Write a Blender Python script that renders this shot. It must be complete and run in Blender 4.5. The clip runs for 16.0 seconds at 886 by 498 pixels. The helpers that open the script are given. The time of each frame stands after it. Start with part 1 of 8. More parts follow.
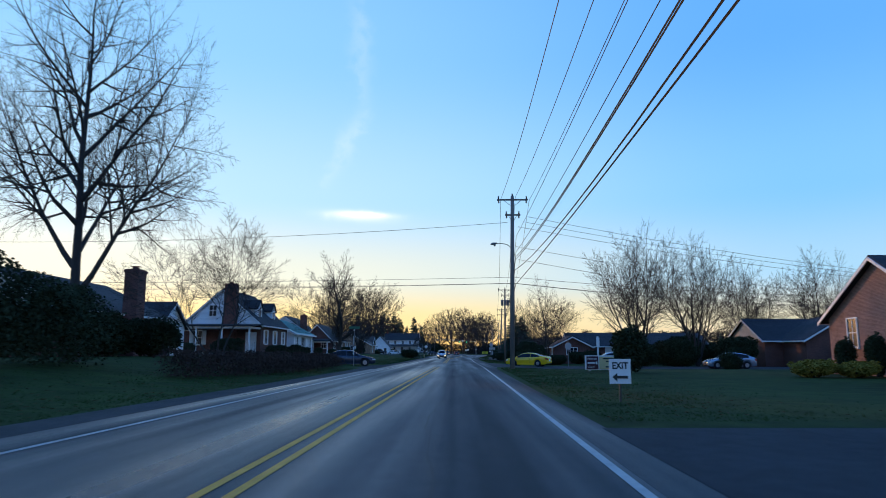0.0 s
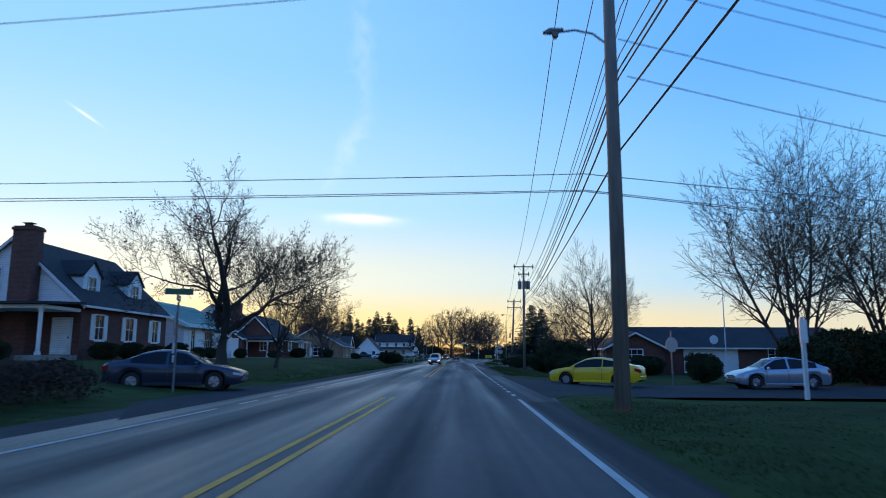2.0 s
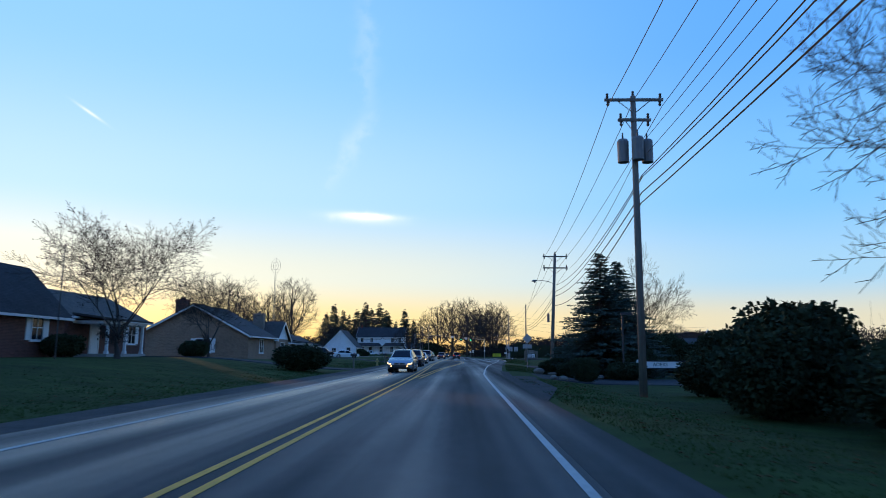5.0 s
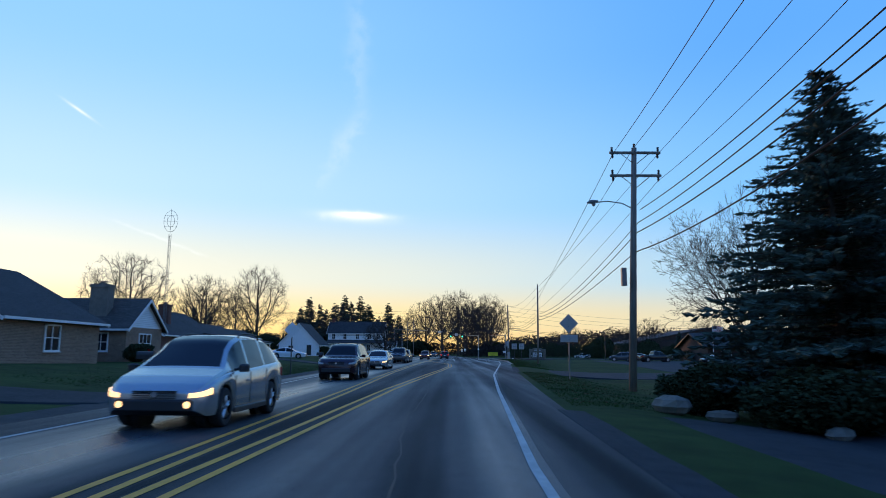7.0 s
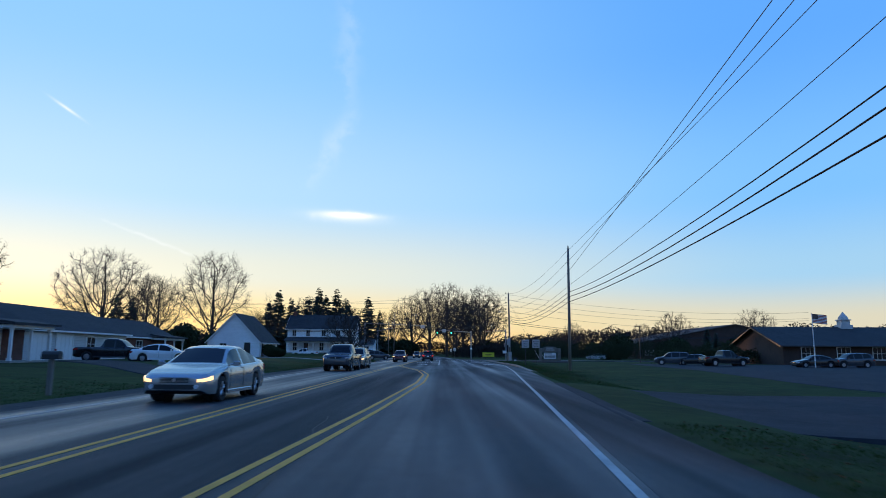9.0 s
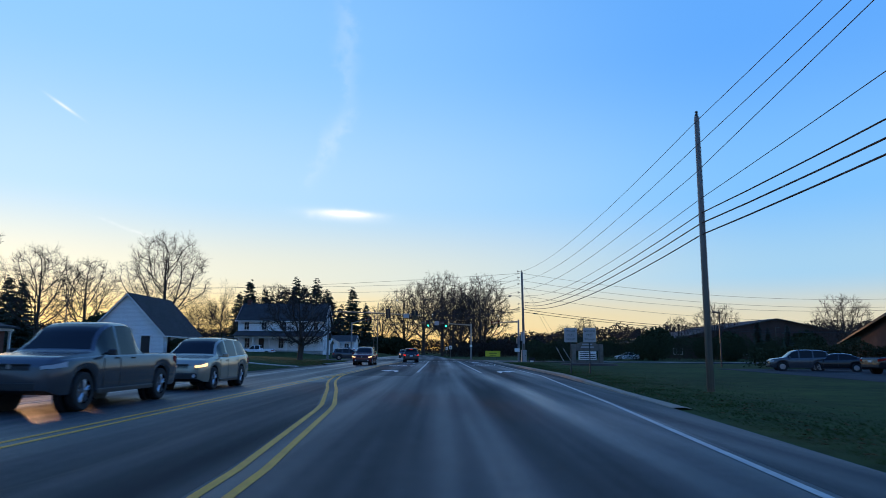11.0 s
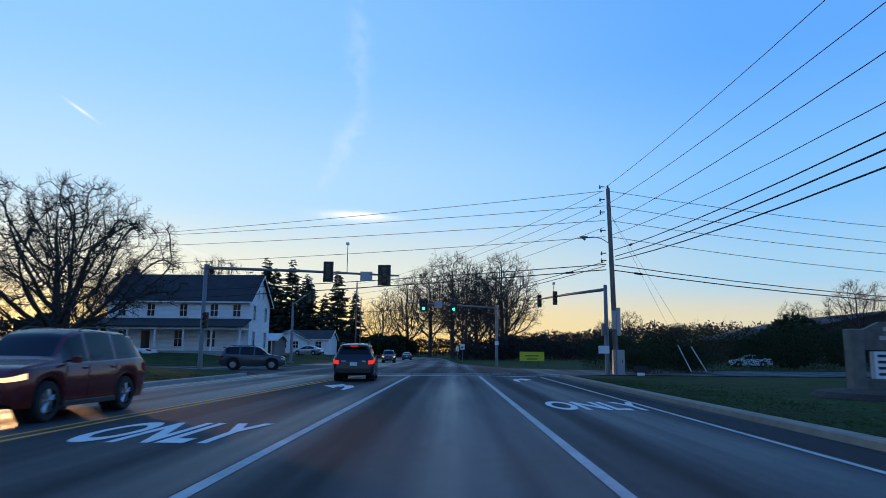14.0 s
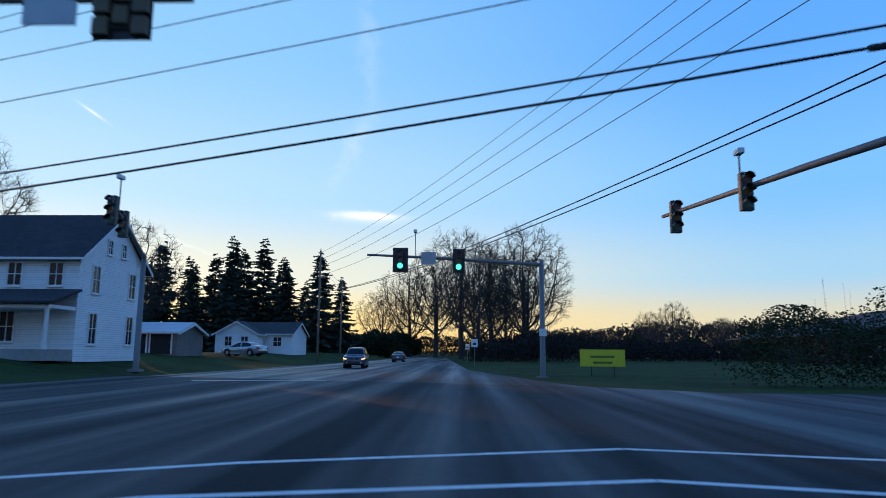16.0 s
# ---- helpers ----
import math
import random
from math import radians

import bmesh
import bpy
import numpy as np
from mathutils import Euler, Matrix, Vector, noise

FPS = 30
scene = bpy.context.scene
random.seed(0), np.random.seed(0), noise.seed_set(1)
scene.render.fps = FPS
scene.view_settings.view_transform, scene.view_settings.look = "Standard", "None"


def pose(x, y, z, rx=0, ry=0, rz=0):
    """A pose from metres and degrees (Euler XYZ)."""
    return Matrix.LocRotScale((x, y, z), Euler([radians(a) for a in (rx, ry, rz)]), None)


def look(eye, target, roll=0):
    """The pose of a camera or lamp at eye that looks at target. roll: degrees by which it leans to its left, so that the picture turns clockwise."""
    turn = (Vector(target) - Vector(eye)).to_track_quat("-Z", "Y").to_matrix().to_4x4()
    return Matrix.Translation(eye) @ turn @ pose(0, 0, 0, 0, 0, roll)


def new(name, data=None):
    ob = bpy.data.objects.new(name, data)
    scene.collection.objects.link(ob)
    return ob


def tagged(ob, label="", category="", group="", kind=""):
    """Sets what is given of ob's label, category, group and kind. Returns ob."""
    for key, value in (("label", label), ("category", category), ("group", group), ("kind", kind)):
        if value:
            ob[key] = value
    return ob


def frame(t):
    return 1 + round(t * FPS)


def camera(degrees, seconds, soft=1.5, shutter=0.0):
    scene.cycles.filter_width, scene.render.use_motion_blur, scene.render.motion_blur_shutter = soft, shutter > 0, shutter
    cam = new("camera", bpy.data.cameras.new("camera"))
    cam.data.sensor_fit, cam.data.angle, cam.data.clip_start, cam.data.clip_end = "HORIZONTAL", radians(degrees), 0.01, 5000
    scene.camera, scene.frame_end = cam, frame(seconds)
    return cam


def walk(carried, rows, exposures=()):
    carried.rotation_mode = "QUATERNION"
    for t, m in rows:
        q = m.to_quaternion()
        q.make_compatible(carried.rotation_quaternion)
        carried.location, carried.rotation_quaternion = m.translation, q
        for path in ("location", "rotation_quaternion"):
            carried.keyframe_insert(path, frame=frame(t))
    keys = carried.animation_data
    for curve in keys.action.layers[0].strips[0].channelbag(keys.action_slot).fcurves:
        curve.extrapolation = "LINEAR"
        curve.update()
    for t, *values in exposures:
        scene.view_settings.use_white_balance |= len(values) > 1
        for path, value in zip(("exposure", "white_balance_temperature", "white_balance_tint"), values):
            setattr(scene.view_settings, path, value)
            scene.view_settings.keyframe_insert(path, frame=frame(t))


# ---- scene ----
# ---------------------------------------------------------------- camera
cam = camera(66.3, 16.0, soft=0.9, shutter=0.2)
ROWS = [
    (0.0, 0.000, 0.00, 1.25, 1.048, 8.642, -0.09),
    (0.5, 0.131, 9.29, 1.25, 1.082, 8.711, -0.11),
    (1.0, 0.257, 18.53, 1.25, 1.099, 8.791, -0.13),
    (1.5, 0.380, 27.69, 1.25, 1.124, 8.880, -0.16),
    (2.0, 0.516, 36.76, 1.25, 1.145, 8.959, -0.21),
    (2.5, 0.672, 45.86, 1.25, 1.194, 9.010, -0.26),
    (3.0, 0.817, 54.97, 1.25, 1.302, 8.986, -0.33),
    (3.5, 0.944, 64.12, 1.25, 1.408, 8.902, -0.36),
    (4.0, 1.055, 73.31, 1.25, 1.519, 8.842, -0.35),
    (6.5, 1.699, 118.48, 1.25, 0.890, 8.772, -0.38),
    (7.0, 1.879, 127.30, 1.25, 0.684, 8.726, -0.34),
    (7.5, 2.076, 136.09, 1.25, 0.472, 8.684, -0.30),
    (8.0, 2.276, 144.83, 1.25, 0.258, 8.682, -0.30),
    (8.5, 2.449, 153.52, 1.25, 0.060, 8.717, -0.33),
    (9.0, 2.640, 162.13, 1.25, -0.162, 8.758, -0.36),
    (9.5, 2.851, 170.69, 1.25, -0.421, 8.793, -0.37),
    (12.0, 4.166, 212.84, 1.25, -0.199, 8.563, -0.50),
    (12.5, 4.300, 221.31, 1.25, -0.019, 8.605, -0.52),
    (13.0, 4.420, 229.82, 1.25, 0.224, 8.669, -0.53),
    (13.5, 4.572, 238.39, 1.25, 0.481, 8.722, -0.53),
    (14.0, 4.748, 247.06, 1.25, 0.716, 8.773, -0.50),
    (14.5, 4.924, 255.79, 1.25, 0.980, 8.810, -0.45),
    (15.0, 5.010, 264.59, 1.25, 1.190, 8.793, -0.42),
    (15.5, 5.080, 273.43, 1.25, 1.400, 8.762, -0.40),
    (16.0, 5.150, 282.29, 1.25, 1.600, 8.744, -0.38),
]
walk(cam, [(t, pose(x, y, z, 90 + pitch, roll, yaw)) for t, x, y, z, yaw, pitch, roll in ROWS], exposures=[(0.0, 0.16), (1.5, 0.18), (4.0, 0.13), (6.5, 0.10), (9.0, 0.02), (14.0, 0.0), (16.0, 0.05)])

# ---------------------------------------------------------------- sky, sun, exposure
SUN_AZ, SUN_EL = -34.0, 4.4          # degrees from the road's heading (left is minus), and above the horizon
scene.view_settings.exposure = 0.0


def node(tree, kind, **values):
    n = tree.nodes.new(kind)
    for k, v in values.items():
        if k == "op":
            n.operation = v
        elif k == "blend":
            n.blend_type = v
        elif k == "dtype":
            n.data_type = v
        else:
            n.inputs[int(k[1:])].default_value = v
    return n


def lin(r, g, b):
    """A colour as light, from its 0-255 screen values."""
    return tuple(c / 255 / 12.92 if c < 10.3 else ((c / 255 + 0.055) / 1.055) ** 2.4 for c in (r, g, b)) + (1,)


def build_world():
    w = bpy.data.worlds.new("dusk_sky")
    scene.world = w
    w.use_nodes = True
    t = w.node_tree
    t.nodes.clear()
    out = t.nodes.new("ShaderNodeOutputWorld")
    bg = t.nodes.new("ShaderNodeBackground")
    sky = t.nodes.new("ShaderNodeTexSky")
    sky.sky_type = "NISHITA"
    sky.sun_disc = False
    sky.sun_elevation = radians(SUN_EL)
    sky.sun_rotation = radians(SUN_AZ)
    sky.air_density, sky.dust_density, sky.ozone_density = 1.0, 0.4, 3.0
    tc = t.nodes.new("ShaderNodeTexCoord")
    sep = t.nodes.new("ShaderNodeSeparateXYZ")
    t.links.new(tc.outputs["Generated"], sep.inputs[0])

    def ramp(stops):
        r = t.nodes.new("ShaderNodeValToRGB")
        r.color_ramp.interpolation = "EASE"
        while len(r.color_ramp.elements) < len(stops):
            r.color_ramp.elements.new(0.5)
        for e, (p, c) in zip(r.color_ramp.elements, stops):
            e.position, e.color = p, lin(*c)
        t.links.new(sep.outputs[2], r.inputs[0])
        return r

    # the clear dusk sky by height: towards the sunset and away from it
    warm = ramp([(0.0, (255, 196, 92)), (0.045, (255, 222, 150)), (0.11, (234, 232, 214)), (0.22, (182, 221, 250)), (0.42, (148, 206, 255)), (1.0, (70, 130, 225))])
    cool = ramp([(0.0, (226, 196, 160)), (0.045, (222, 214, 190)), (0.11, (164, 208, 240)), (0.22, (127, 194, 255)), (0.42, (97, 171, 255)), (1.0, (62, 120, 220))])
    flat = t.nodes.new("ShaderNodeVectorMath")
    flat.operation = "DOT_PRODUCT"
    flat.inputs[1].default_value = (math.sin(radians(SUN_AZ)), math.cos(radians(SUN_AZ)), 0)
    t.links.new(tc.outputs["Generated"], flat.inputs[0])
    fac = t.nodes.new("ShaderNodeMapRange")
    fac.interpolation_type = "SMOOTHSTEP"
    fac.inputs[1].default_value, fac.inputs[2].default_value = 0.45, 1.0
    t.links.new(flat.outputs["Value"], fac.inputs[0])
    mix = t.nodes.new("ShaderNodeMix")
    mix.data_type = "RGBA"
    t.links.new(fac.outputs[0], mix.inputs[0])
    t.links.new(cool.outputs[0], mix.inputs[6])
    t.links.new(warm.outputs[0], mix.inputs[7])
    # the dull side of the sky, away from the sunset
    dull = ramp([(0.0, (150, 146, 156)), (0.06, (158, 158, 172)), (0.14, (140, 168, 205)), (0.25, (112, 170, 232)), (0.42, (92, 160, 245)), (1.0, (62, 120, 220))])
    away = t.nodes.new("ShaderNodeMapRange")
    away.interpolation_type = "SMOOTHSTEP"
    away.inputs[1].default_value, away.inputs[2].default_value, away.inputs[3].default_value, away.inputs[4].default_value = -0.5, 0.25, 1.0, 0.0
    t.links.new(flat.outputs["Value"], away.inputs[0])
    mix2 = t.nodes.new("ShaderNodeMix")
    mix2.data_type = "RGBA"
    t.links.new(away.outputs[0], mix2.inputs[0])
    t.links.new(mix.outputs[2], mix2.inputs[6])
    t.links.new(dull.outputs[0], mix2.inputs[7])
    mix = mix2
    # thin cirrus: a bright short bank and faint streaks above it
    base = mix.outputs[2]
    for az, el, sa, se, rot, gain in ((-7.9, 11.45, 1.9, 0.24, -0.02, 1.9), (-8.3, 11.25, 2.6, 0.42, -0.05, 0.5), (-9.4, 17.3, 0.7, 2.4, -0.42, 0.17), (-8.4, 25.0, 0.7, 3.6, 0.12, 0.12), (-30.0, 17.7, 0.10, 0.95, 1.05, 0.7), (-23.5, 8.7, 0.12, 2.6, 1.25, 0.25)):
        a, e = radians(az), radians(el)
        c = Vector((math.sin(a) * math.cos(e), math.cos(a) * math.cos(e), math.sin(e)))
        u = Vector((math.cos(a), -math.sin(a), 0))
        v = u.cross(c)
        u2, v2 = u * math.cos(rot) + v * math.sin(rot), v * math.cos(rot) - u * math.sin(rot)
        nz = t.nodes.new("ShaderNodeTexNoise")
        nz.inputs["Scale"].default_value, nz.inputs["Detail"].default_value = 46.0, 8
        t.links.new(tc.outputs["Generated"], nz.inputs["Vector"])
        terms = []
        for axis, size in ((u2, sa), (v2, se)):
            d = t.nodes.new("ShaderNodeVectorMath")
            d.operation = "DOT_PRODUCT"
            d.inputs[1].default_value = axis
            t.links.new(tc.outputs["Generated"], d.inputs[0])
            k = 1 / radians(size)
            m = node(t, "ShaderNodeMath", op="MULTIPLY_ADD", i1=k, i2=-k * axis.dot(c))
            t.links.new(d.outputs["Value"], m.inputs[0])
            n = node(t, "ShaderNodeMath", op="MULTIPLY_ADD", i1=0.7 if gain > 0.3 else 3.4, i2=-0.35 if gain > 0.3 else -1.7)
            t.links.new(nz.outputs[0], n.inputs[0])
            ad = node(t, "ShaderNodeMath", op="ADD")
            t.links.new(m.outputs[0], ad.inputs[0])
            t.links.new(n.outputs[0], ad.inputs[1])
            sq = node(t, "ShaderNodeMath", op="POWER", i1=2.0)
            ab = node(t, "ShaderNodeMath", op="ABSOLUTE")
            t.links.new(ad.outputs[0], ab.inputs[0])
            t.links.new(ab.outputs[0], sq.inputs[0])
            terms.append(sq)
        s = node(t, "ShaderNodeMath", op="ADD")
        t.links.new(terms[0].outputs[0], s.inputs[0])
        t.links.new(terms[1].outputs[0], s.inputs[1])
        neg = node(t, "ShaderNodeMath", op="MULTIPLY", i1=-1.0)
        t.links.new(s.outputs[0], neg.inputs[0])
        ex = node(t, "ShaderNodeMath", op="EXPONENT")
        t.links.new(neg.outputs[0], ex.inputs[0])
        g = node(t, "ShaderNodeMath", op="MULTIPLY", i1=gain)
        t.links.new(ex.outputs[0], g.inputs[0])
        mx = t.nodes.new("ShaderNodeMix")
        mx.data_type = "RGBA"
        mx.inputs[7].default_value = (1.05, 1.06, 1.08, 1)
        t.links.new(g.outputs[0], mx.inputs[0])
        t.links.new(base, mx.inputs[6])
        base = mx.outputs[2]
    part_sky = t.nodes.new("ShaderNodeMix")
    part_sky.data_type = "RGBA"
    part_sky.blend_type = "ADD"
    part_sky.inputs[0].default_value = 0.03
    t.links.new(base, part_sky.inputs[6])
    t.links.new(sky.outputs[0], part_sky.inputs[7])
    t.links.new(part_sky.outputs[2], bg.inputs[0])
    bg.inputs[1].default_value = 0.95
    t.links.new(bg.outputs[0], out.inputs[0])
    return w


build_world()
sun_data = bpy.data.lights.new("sun", "SUN")
sun_data.energy, sun_data.angle, sun_data.color = 1.2, radians(0.6), (1.0, 0.52, 0.24)
sun = new("sun", sun_data)
_a, _e = radians(SUN_AZ), radians(SUN_EL)
sun.matrix_world = look((0, 0, 60), (-math.sin(_a) * math.cos(_e), -math.cos(_a) * math.cos(_e), 60 - math.sin(_e)))

# ---------------------------------------------------------------- materials
MATS = {}


def mat(name, color, rough=0.8, metal=0.0, vary=0.25, scale=3.0, bump=0.0, bscale=40.0, rnd=0.0, spec=0.5, stretch=None, coat=0.0, stain=0.0):
    """A surface with grain and stains at two scales, and a random tone per piece where rnd is set."""
    if name in MATS:
        return MATS[name]
    m = bpy.data.materials.new(name)
    m.use_nodes = True
    t = m.node_tree
    b = t.nodes["Principled BSDF"]
    b.inputs["Roughness"].default_value = rough
    b.inputs["Metallic"].default_value = metal
    b.inputs["Specular IOR Level"].default_value = spec
    b.inputs["Coat Weight"].default_value = coat
    tc = t.nodes.new("ShaderNodeTexCoord")
    src = tc.outputs["Object"]
    if stretch:
        mp = t.nodes.new("ShaderNodeMapping")
        mp.inputs["Scale"].default_value = stretch
        t.links.new(src, mp.inputs[0])
        src = mp.outputs[0]
    n1 = node(t, "ShaderNodeTexNoise")
    n1.inputs["Scale"].default_value = scale
    n1.inputs["Detail"].default_value = 6
    n2 = node(t, "ShaderNodeTexNoise")
    n2.inputs["Scale"].default_value = scale * 0.13
    n2.inputs["Detail"].default_value = 3
    t.links.new(src, n1.inputs["Vector"])
    t.links.new(src, n2.inputs["Vector"])
    add = node(t, "ShaderNodeMath", op="ADD")
    t.links.new(n1.outputs[0], add.inputs[0])
    t.links.new(n2.outputs[0], add.inputs[1])
    val = add.outputs[0]
    if rnd:
        oi = t.nodes.new("ShaderNodeObjectInfo")
        ml = node(t, "ShaderNodeMath", op="MULTIPLY_ADD", i1=rnd, i2=-rnd / 2)
        t.links.new(oi.outputs["Random"], ml.inputs[0])
        ad = node(t, "ShaderNodeMath", op="ADD")
        t.links.new(val, ad.inputs[0])
        t.links.new(ml.outputs[0], ad.inputs[1])
        val = ad.outputs[0]
    ramp = t.nodes.new("ShaderNodeMapRange")
    ramp.inputs[1].default_value, ramp.inputs[2].default_value = 0.6, 1.4
    ramp.inputs[3].default_value, ramp.inputs[4].default_value = 1 - vary, 1 + vary
    t.links.new(val, ramp.inputs[0])
    mul = t.nodes.new("ShaderNodeVectorMath")
    mul.operation = "SCALE"
    mul.inputs[0].default_value = color
    t.links.new(ramp.outputs[0], mul.inputs["Scale"])
    t.links.new(mul.outputs[0], b.inputs["Base Color"])
    if bump:
        n3 = node(t, "ShaderNodeTexNoise")
        n3.inputs["Scale"].default_value = bscale
        n3.inputs["Detail"].default_value = 4
        t.links.new(src, n3.inputs["Vector"])
        bp = t.nodes.new("ShaderNodeBump")
        bp.inputs["Strength"].default_value = bump
        bp.inputs["Distance"].default_value = 0.02
        t.links.new(n3.outputs[0], bp.inputs["Height"])
        t.links.new(bp.outputs[0], b.inputs["Normal"])
    MATS[name] = m
    return m


def glow(name, color, strength, base=(0.02, 0.02, 0.02)):
    if name in MATS:
        return MATS[name]
    m = mat(name, base, rough=0.2, vary=0.02)
    b = m.node_tree.nodes["Principled BSDF"]
    b.inputs["Emission Color"].default_value = (*color, 1)
    b.inputs["Emission Strength"].default_value = strength
    return m


ASPHALT_OLD = mat("asphalt_worn", (0.030, 0.0325, 0.037), rough=0.9, vary=0.4, scale=3, bump=0.5, bscale=90, spec=0.2)
TAR = mat("tar_seal", (0.007, 0.007, 0.008), rough=0.6, vary=0.3, scale=8, spec=0.3)


def road_asphalt(name, color, polished=True):
    """Asphalt with long pale and dark bands of wheel wear and painted-in sheen, patches and fine grit."""
    m = mat(name, color, rough=0.5, vary=0.3, scale=22, bump=0.35, bscale=140, spec=0.4)
    t = m.node_tree
    b = t.nodes["Principled BSDF"]
    tc = next(n for n in t.nodes if n.type == "TEX_COORD")
    mp = t.nodes.new("ShaderNodeMapping")
    mp.inputs["Scale"].default_value = (0.75, 0.012, 1)
    t.links.new(tc.outputs["Object"], mp.inputs[0])
    nz = t.nodes.new("ShaderNodeTexNoise")
    nz.inputs["Scale"].default_value, nz.inputs["Detail"].default_value = 1.0, 3
    t.links.new(mp.outputs[0], nz.inputs["Vector"])
    mp2 = t.nodes.new("ShaderNodeMapping")
    mp2.inputs["Scale"].default_value = (0.5, 0.06, 1)
    t.links.new(tc.outputs["Object"], mp2.inputs[0])
    n2 = t.nodes.new("ShaderNodeTexNoise")
    n2.inputs["Scale"].default_value, n2.inputs["Detail"].default_value = 1.0, 5
    t.links.new(mp2.outputs[0], n2.inputs["Vector"])
    av = node(t, "ShaderNodeMath", op="MULTIPLY_ADD", i1=0.35)
    t.links.new(n2.outputs[0], av.inputs[0])
    t.links.new(nz.outputs[0], av.inputs[2])
    # wide tone range: sheen of the pale bands is put into the colour
    tone = t.nodes.new("ShaderNodeMapRange")
    tone.inputs[1].default_value, tone.inputs[2].default_value, tone.inputs[3].default_value, tone.inputs[4].default_value = 0.5, 0.88, 0.32, 2.3
    t.links.new(av.outputs[0], tone.inputs[0])
    old = b.inputs["Base Color"].links[0].from_socket
    mul = t.nodes.new("ShaderNodeVectorMath")
    mul.operation = "SCALE"
    t.links.new(old, mul.inputs[0])
    t.links.new(tone.outputs[0], mul.inputs["Scale"])
    t.links.new(mul.outputs[0], b.inputs["Base Color"])
    ro = t.nodes.new("ShaderNodeMapRange")
    ro.inputs[1].default_value, ro.inputs[2].default_value, ro.inputs[3].default_value, ro.inputs[4].default_value = 0.5, 0.88, 0.84, 0.32
    t.links.new(av.outputs[0], ro.inputs[0])
    # the oncoming lane is polished smoother
    sp = t.nodes.new("ShaderNodeSeparateXYZ")
    t.links.new(tc.outputs["Object"], sp.inputs[0])
    lane = t.nodes.new("ShaderNodeMapRange")
    lane.inputs[1].default_value, lane.inputs[2].default_value, lane.inputs[3].default_value, lane.inputs[4].default_value = -2.6, -1.2, -0.10 if polished else 0.16, 0.05 if polished else 0.16
    t.links.new(sp.outputs[0], lane.inputs[0])
    su = node(t, "ShaderNodeMath", op="ADD")
    t.links.new(ro.outputs[0], su.inputs[0])
    t.links.new(lane.outputs[0], su.inputs[1])
    t.links.new(su.outputs[0], b.inputs["Roughness"])
    return m


ASPHALT = road_asphalt("asphalt", (0.0295, 0.0335, 0.037))
ASPHALT_NEW = road_asphalt("asphalt_fresh", (0.0165, 0.0185, 0.0205), polished=False)
ASPHALT_CROSS = road_asphalt("asphalt_crossing", (0.017, 0.0195, 0.022), polished=False)


def courses(m, w, h, depth, dark, light=0.72):
    """Rows of bricks, boards or shingles with recessed joints, on walls along x or y."""
    t = m.node_tree
    b = t.nodes["Principled BSDF"]
    tc = next(n for n in t.nodes if n.type == "TEX_COORD")
    sp = t.nodes.new("ShaderNodeSeparateXYZ")
    t.links.new(tc.outputs["Object"], sp.inputs[0])
    ad = node(t, "ShaderNodeMath", op="ADD")
    t.links.new(sp.outputs[0], ad.inputs[0])
    t.links.new(sp.outputs[1], ad.inputs[1])
    cb = t.nodes.new("ShaderNodeCombineXYZ")
    t.links.new(ad.outputs[0], cb.inputs[0])
    t.links.new(sp.outputs[2], cb.inputs[1])
    br = t.nodes.new("ShaderNodeTexBrick")
    br.inputs["Scale"].default_value = 1.0
    br.inputs["Brick Width"].default_value, br.inputs["Row Height"].default_value = w, h
    br.inputs["Mortar Size"].default_value, br.inputs["Mortar Smooth"].default_value = h * 0.09, 0.3
    br.inputs["Color1"].default_value, br.inputs["Color2"].default_value, br.inputs["Mortar"].default_value = (1, 1, 1, 1), (light, light, light, 1), (dark, dark, dark, 1)
    t.links.new(cb.outputs[0], br.inputs["Vector"])
    old = b.inputs["Base Color"].links[0].from_socket
    mul = t.nodes.new("ShaderNodeVectorMath")
    mul.operation = "MULTIPLY"
    t.links.new(old, mul.inputs[0])
    t.links.new(br.outputs["Color"], mul.inputs[1])
    t.links.new(mul.outputs[0], b.inputs["Base Color"])
    bp = t.nodes.new("ShaderNodeBump")
    bp.invert = True
    bp.inputs["Strength"].default_value, bp.inputs["Distance"].default_value = 0.8, depth
    t.links.new(br.outputs["Fac"], bp.inputs["Height"])
    if b.inputs["Normal"].links:
        t.links.new(b.inputs["Normal"].links[0].from_socket, bp.inputs["Normal"])
    t.links.new(bp.outputs[0], b.inputs["Normal"])
    return m


GRASS = mat("grass", (0.029, 0.050, 0.011), rough=0.95, vary=0.6, scale=1.1, bump=0.6, bscale=30, spec=0.1)
GRAVEL = mat("gravel", (0.06, 0.057, 0.054), rough=0.95, vary=0.35, scale=6, bump=0.8, bscale=60, spec=0.2)
CONCRETE = mat("concrete", (0.30, 0.29, 0.27), rough=0.9, vary=0.2, scale=4, bump=0.3, bscale=50)
PAINT_WHITE = mat("road_paint_white", (0.48, 0.45, 0.41), rough=0.75, vary=0.3, scale=9, spec=0.25)
PAINT_BRIGHT = mat("fresh_road_paint", (0.74, 0.70, 0.65), rough=0.75, vary=0.2, scale=9, spec=0.25)
PAINT_YELLOW = mat("road_paint_yellow", (0.74, 0.30, 0.016), rough=0.65, vary=0.25, scale=9)
BRICK = mat("brick_red", (0.155, 0.066, 0.05), rough=0.9, vary=0.3, scale=7, bump=0.4, bscale=25, rnd=0.2)
# church brick: low sunlight on the wall is put into this paler colour
BRICK_SUNLIT = mat("brick_sunlit", (0.36, 0.19, 0.14), rough=0.9, vary=0.25, scale=7, bump=0.4, bscale=25)
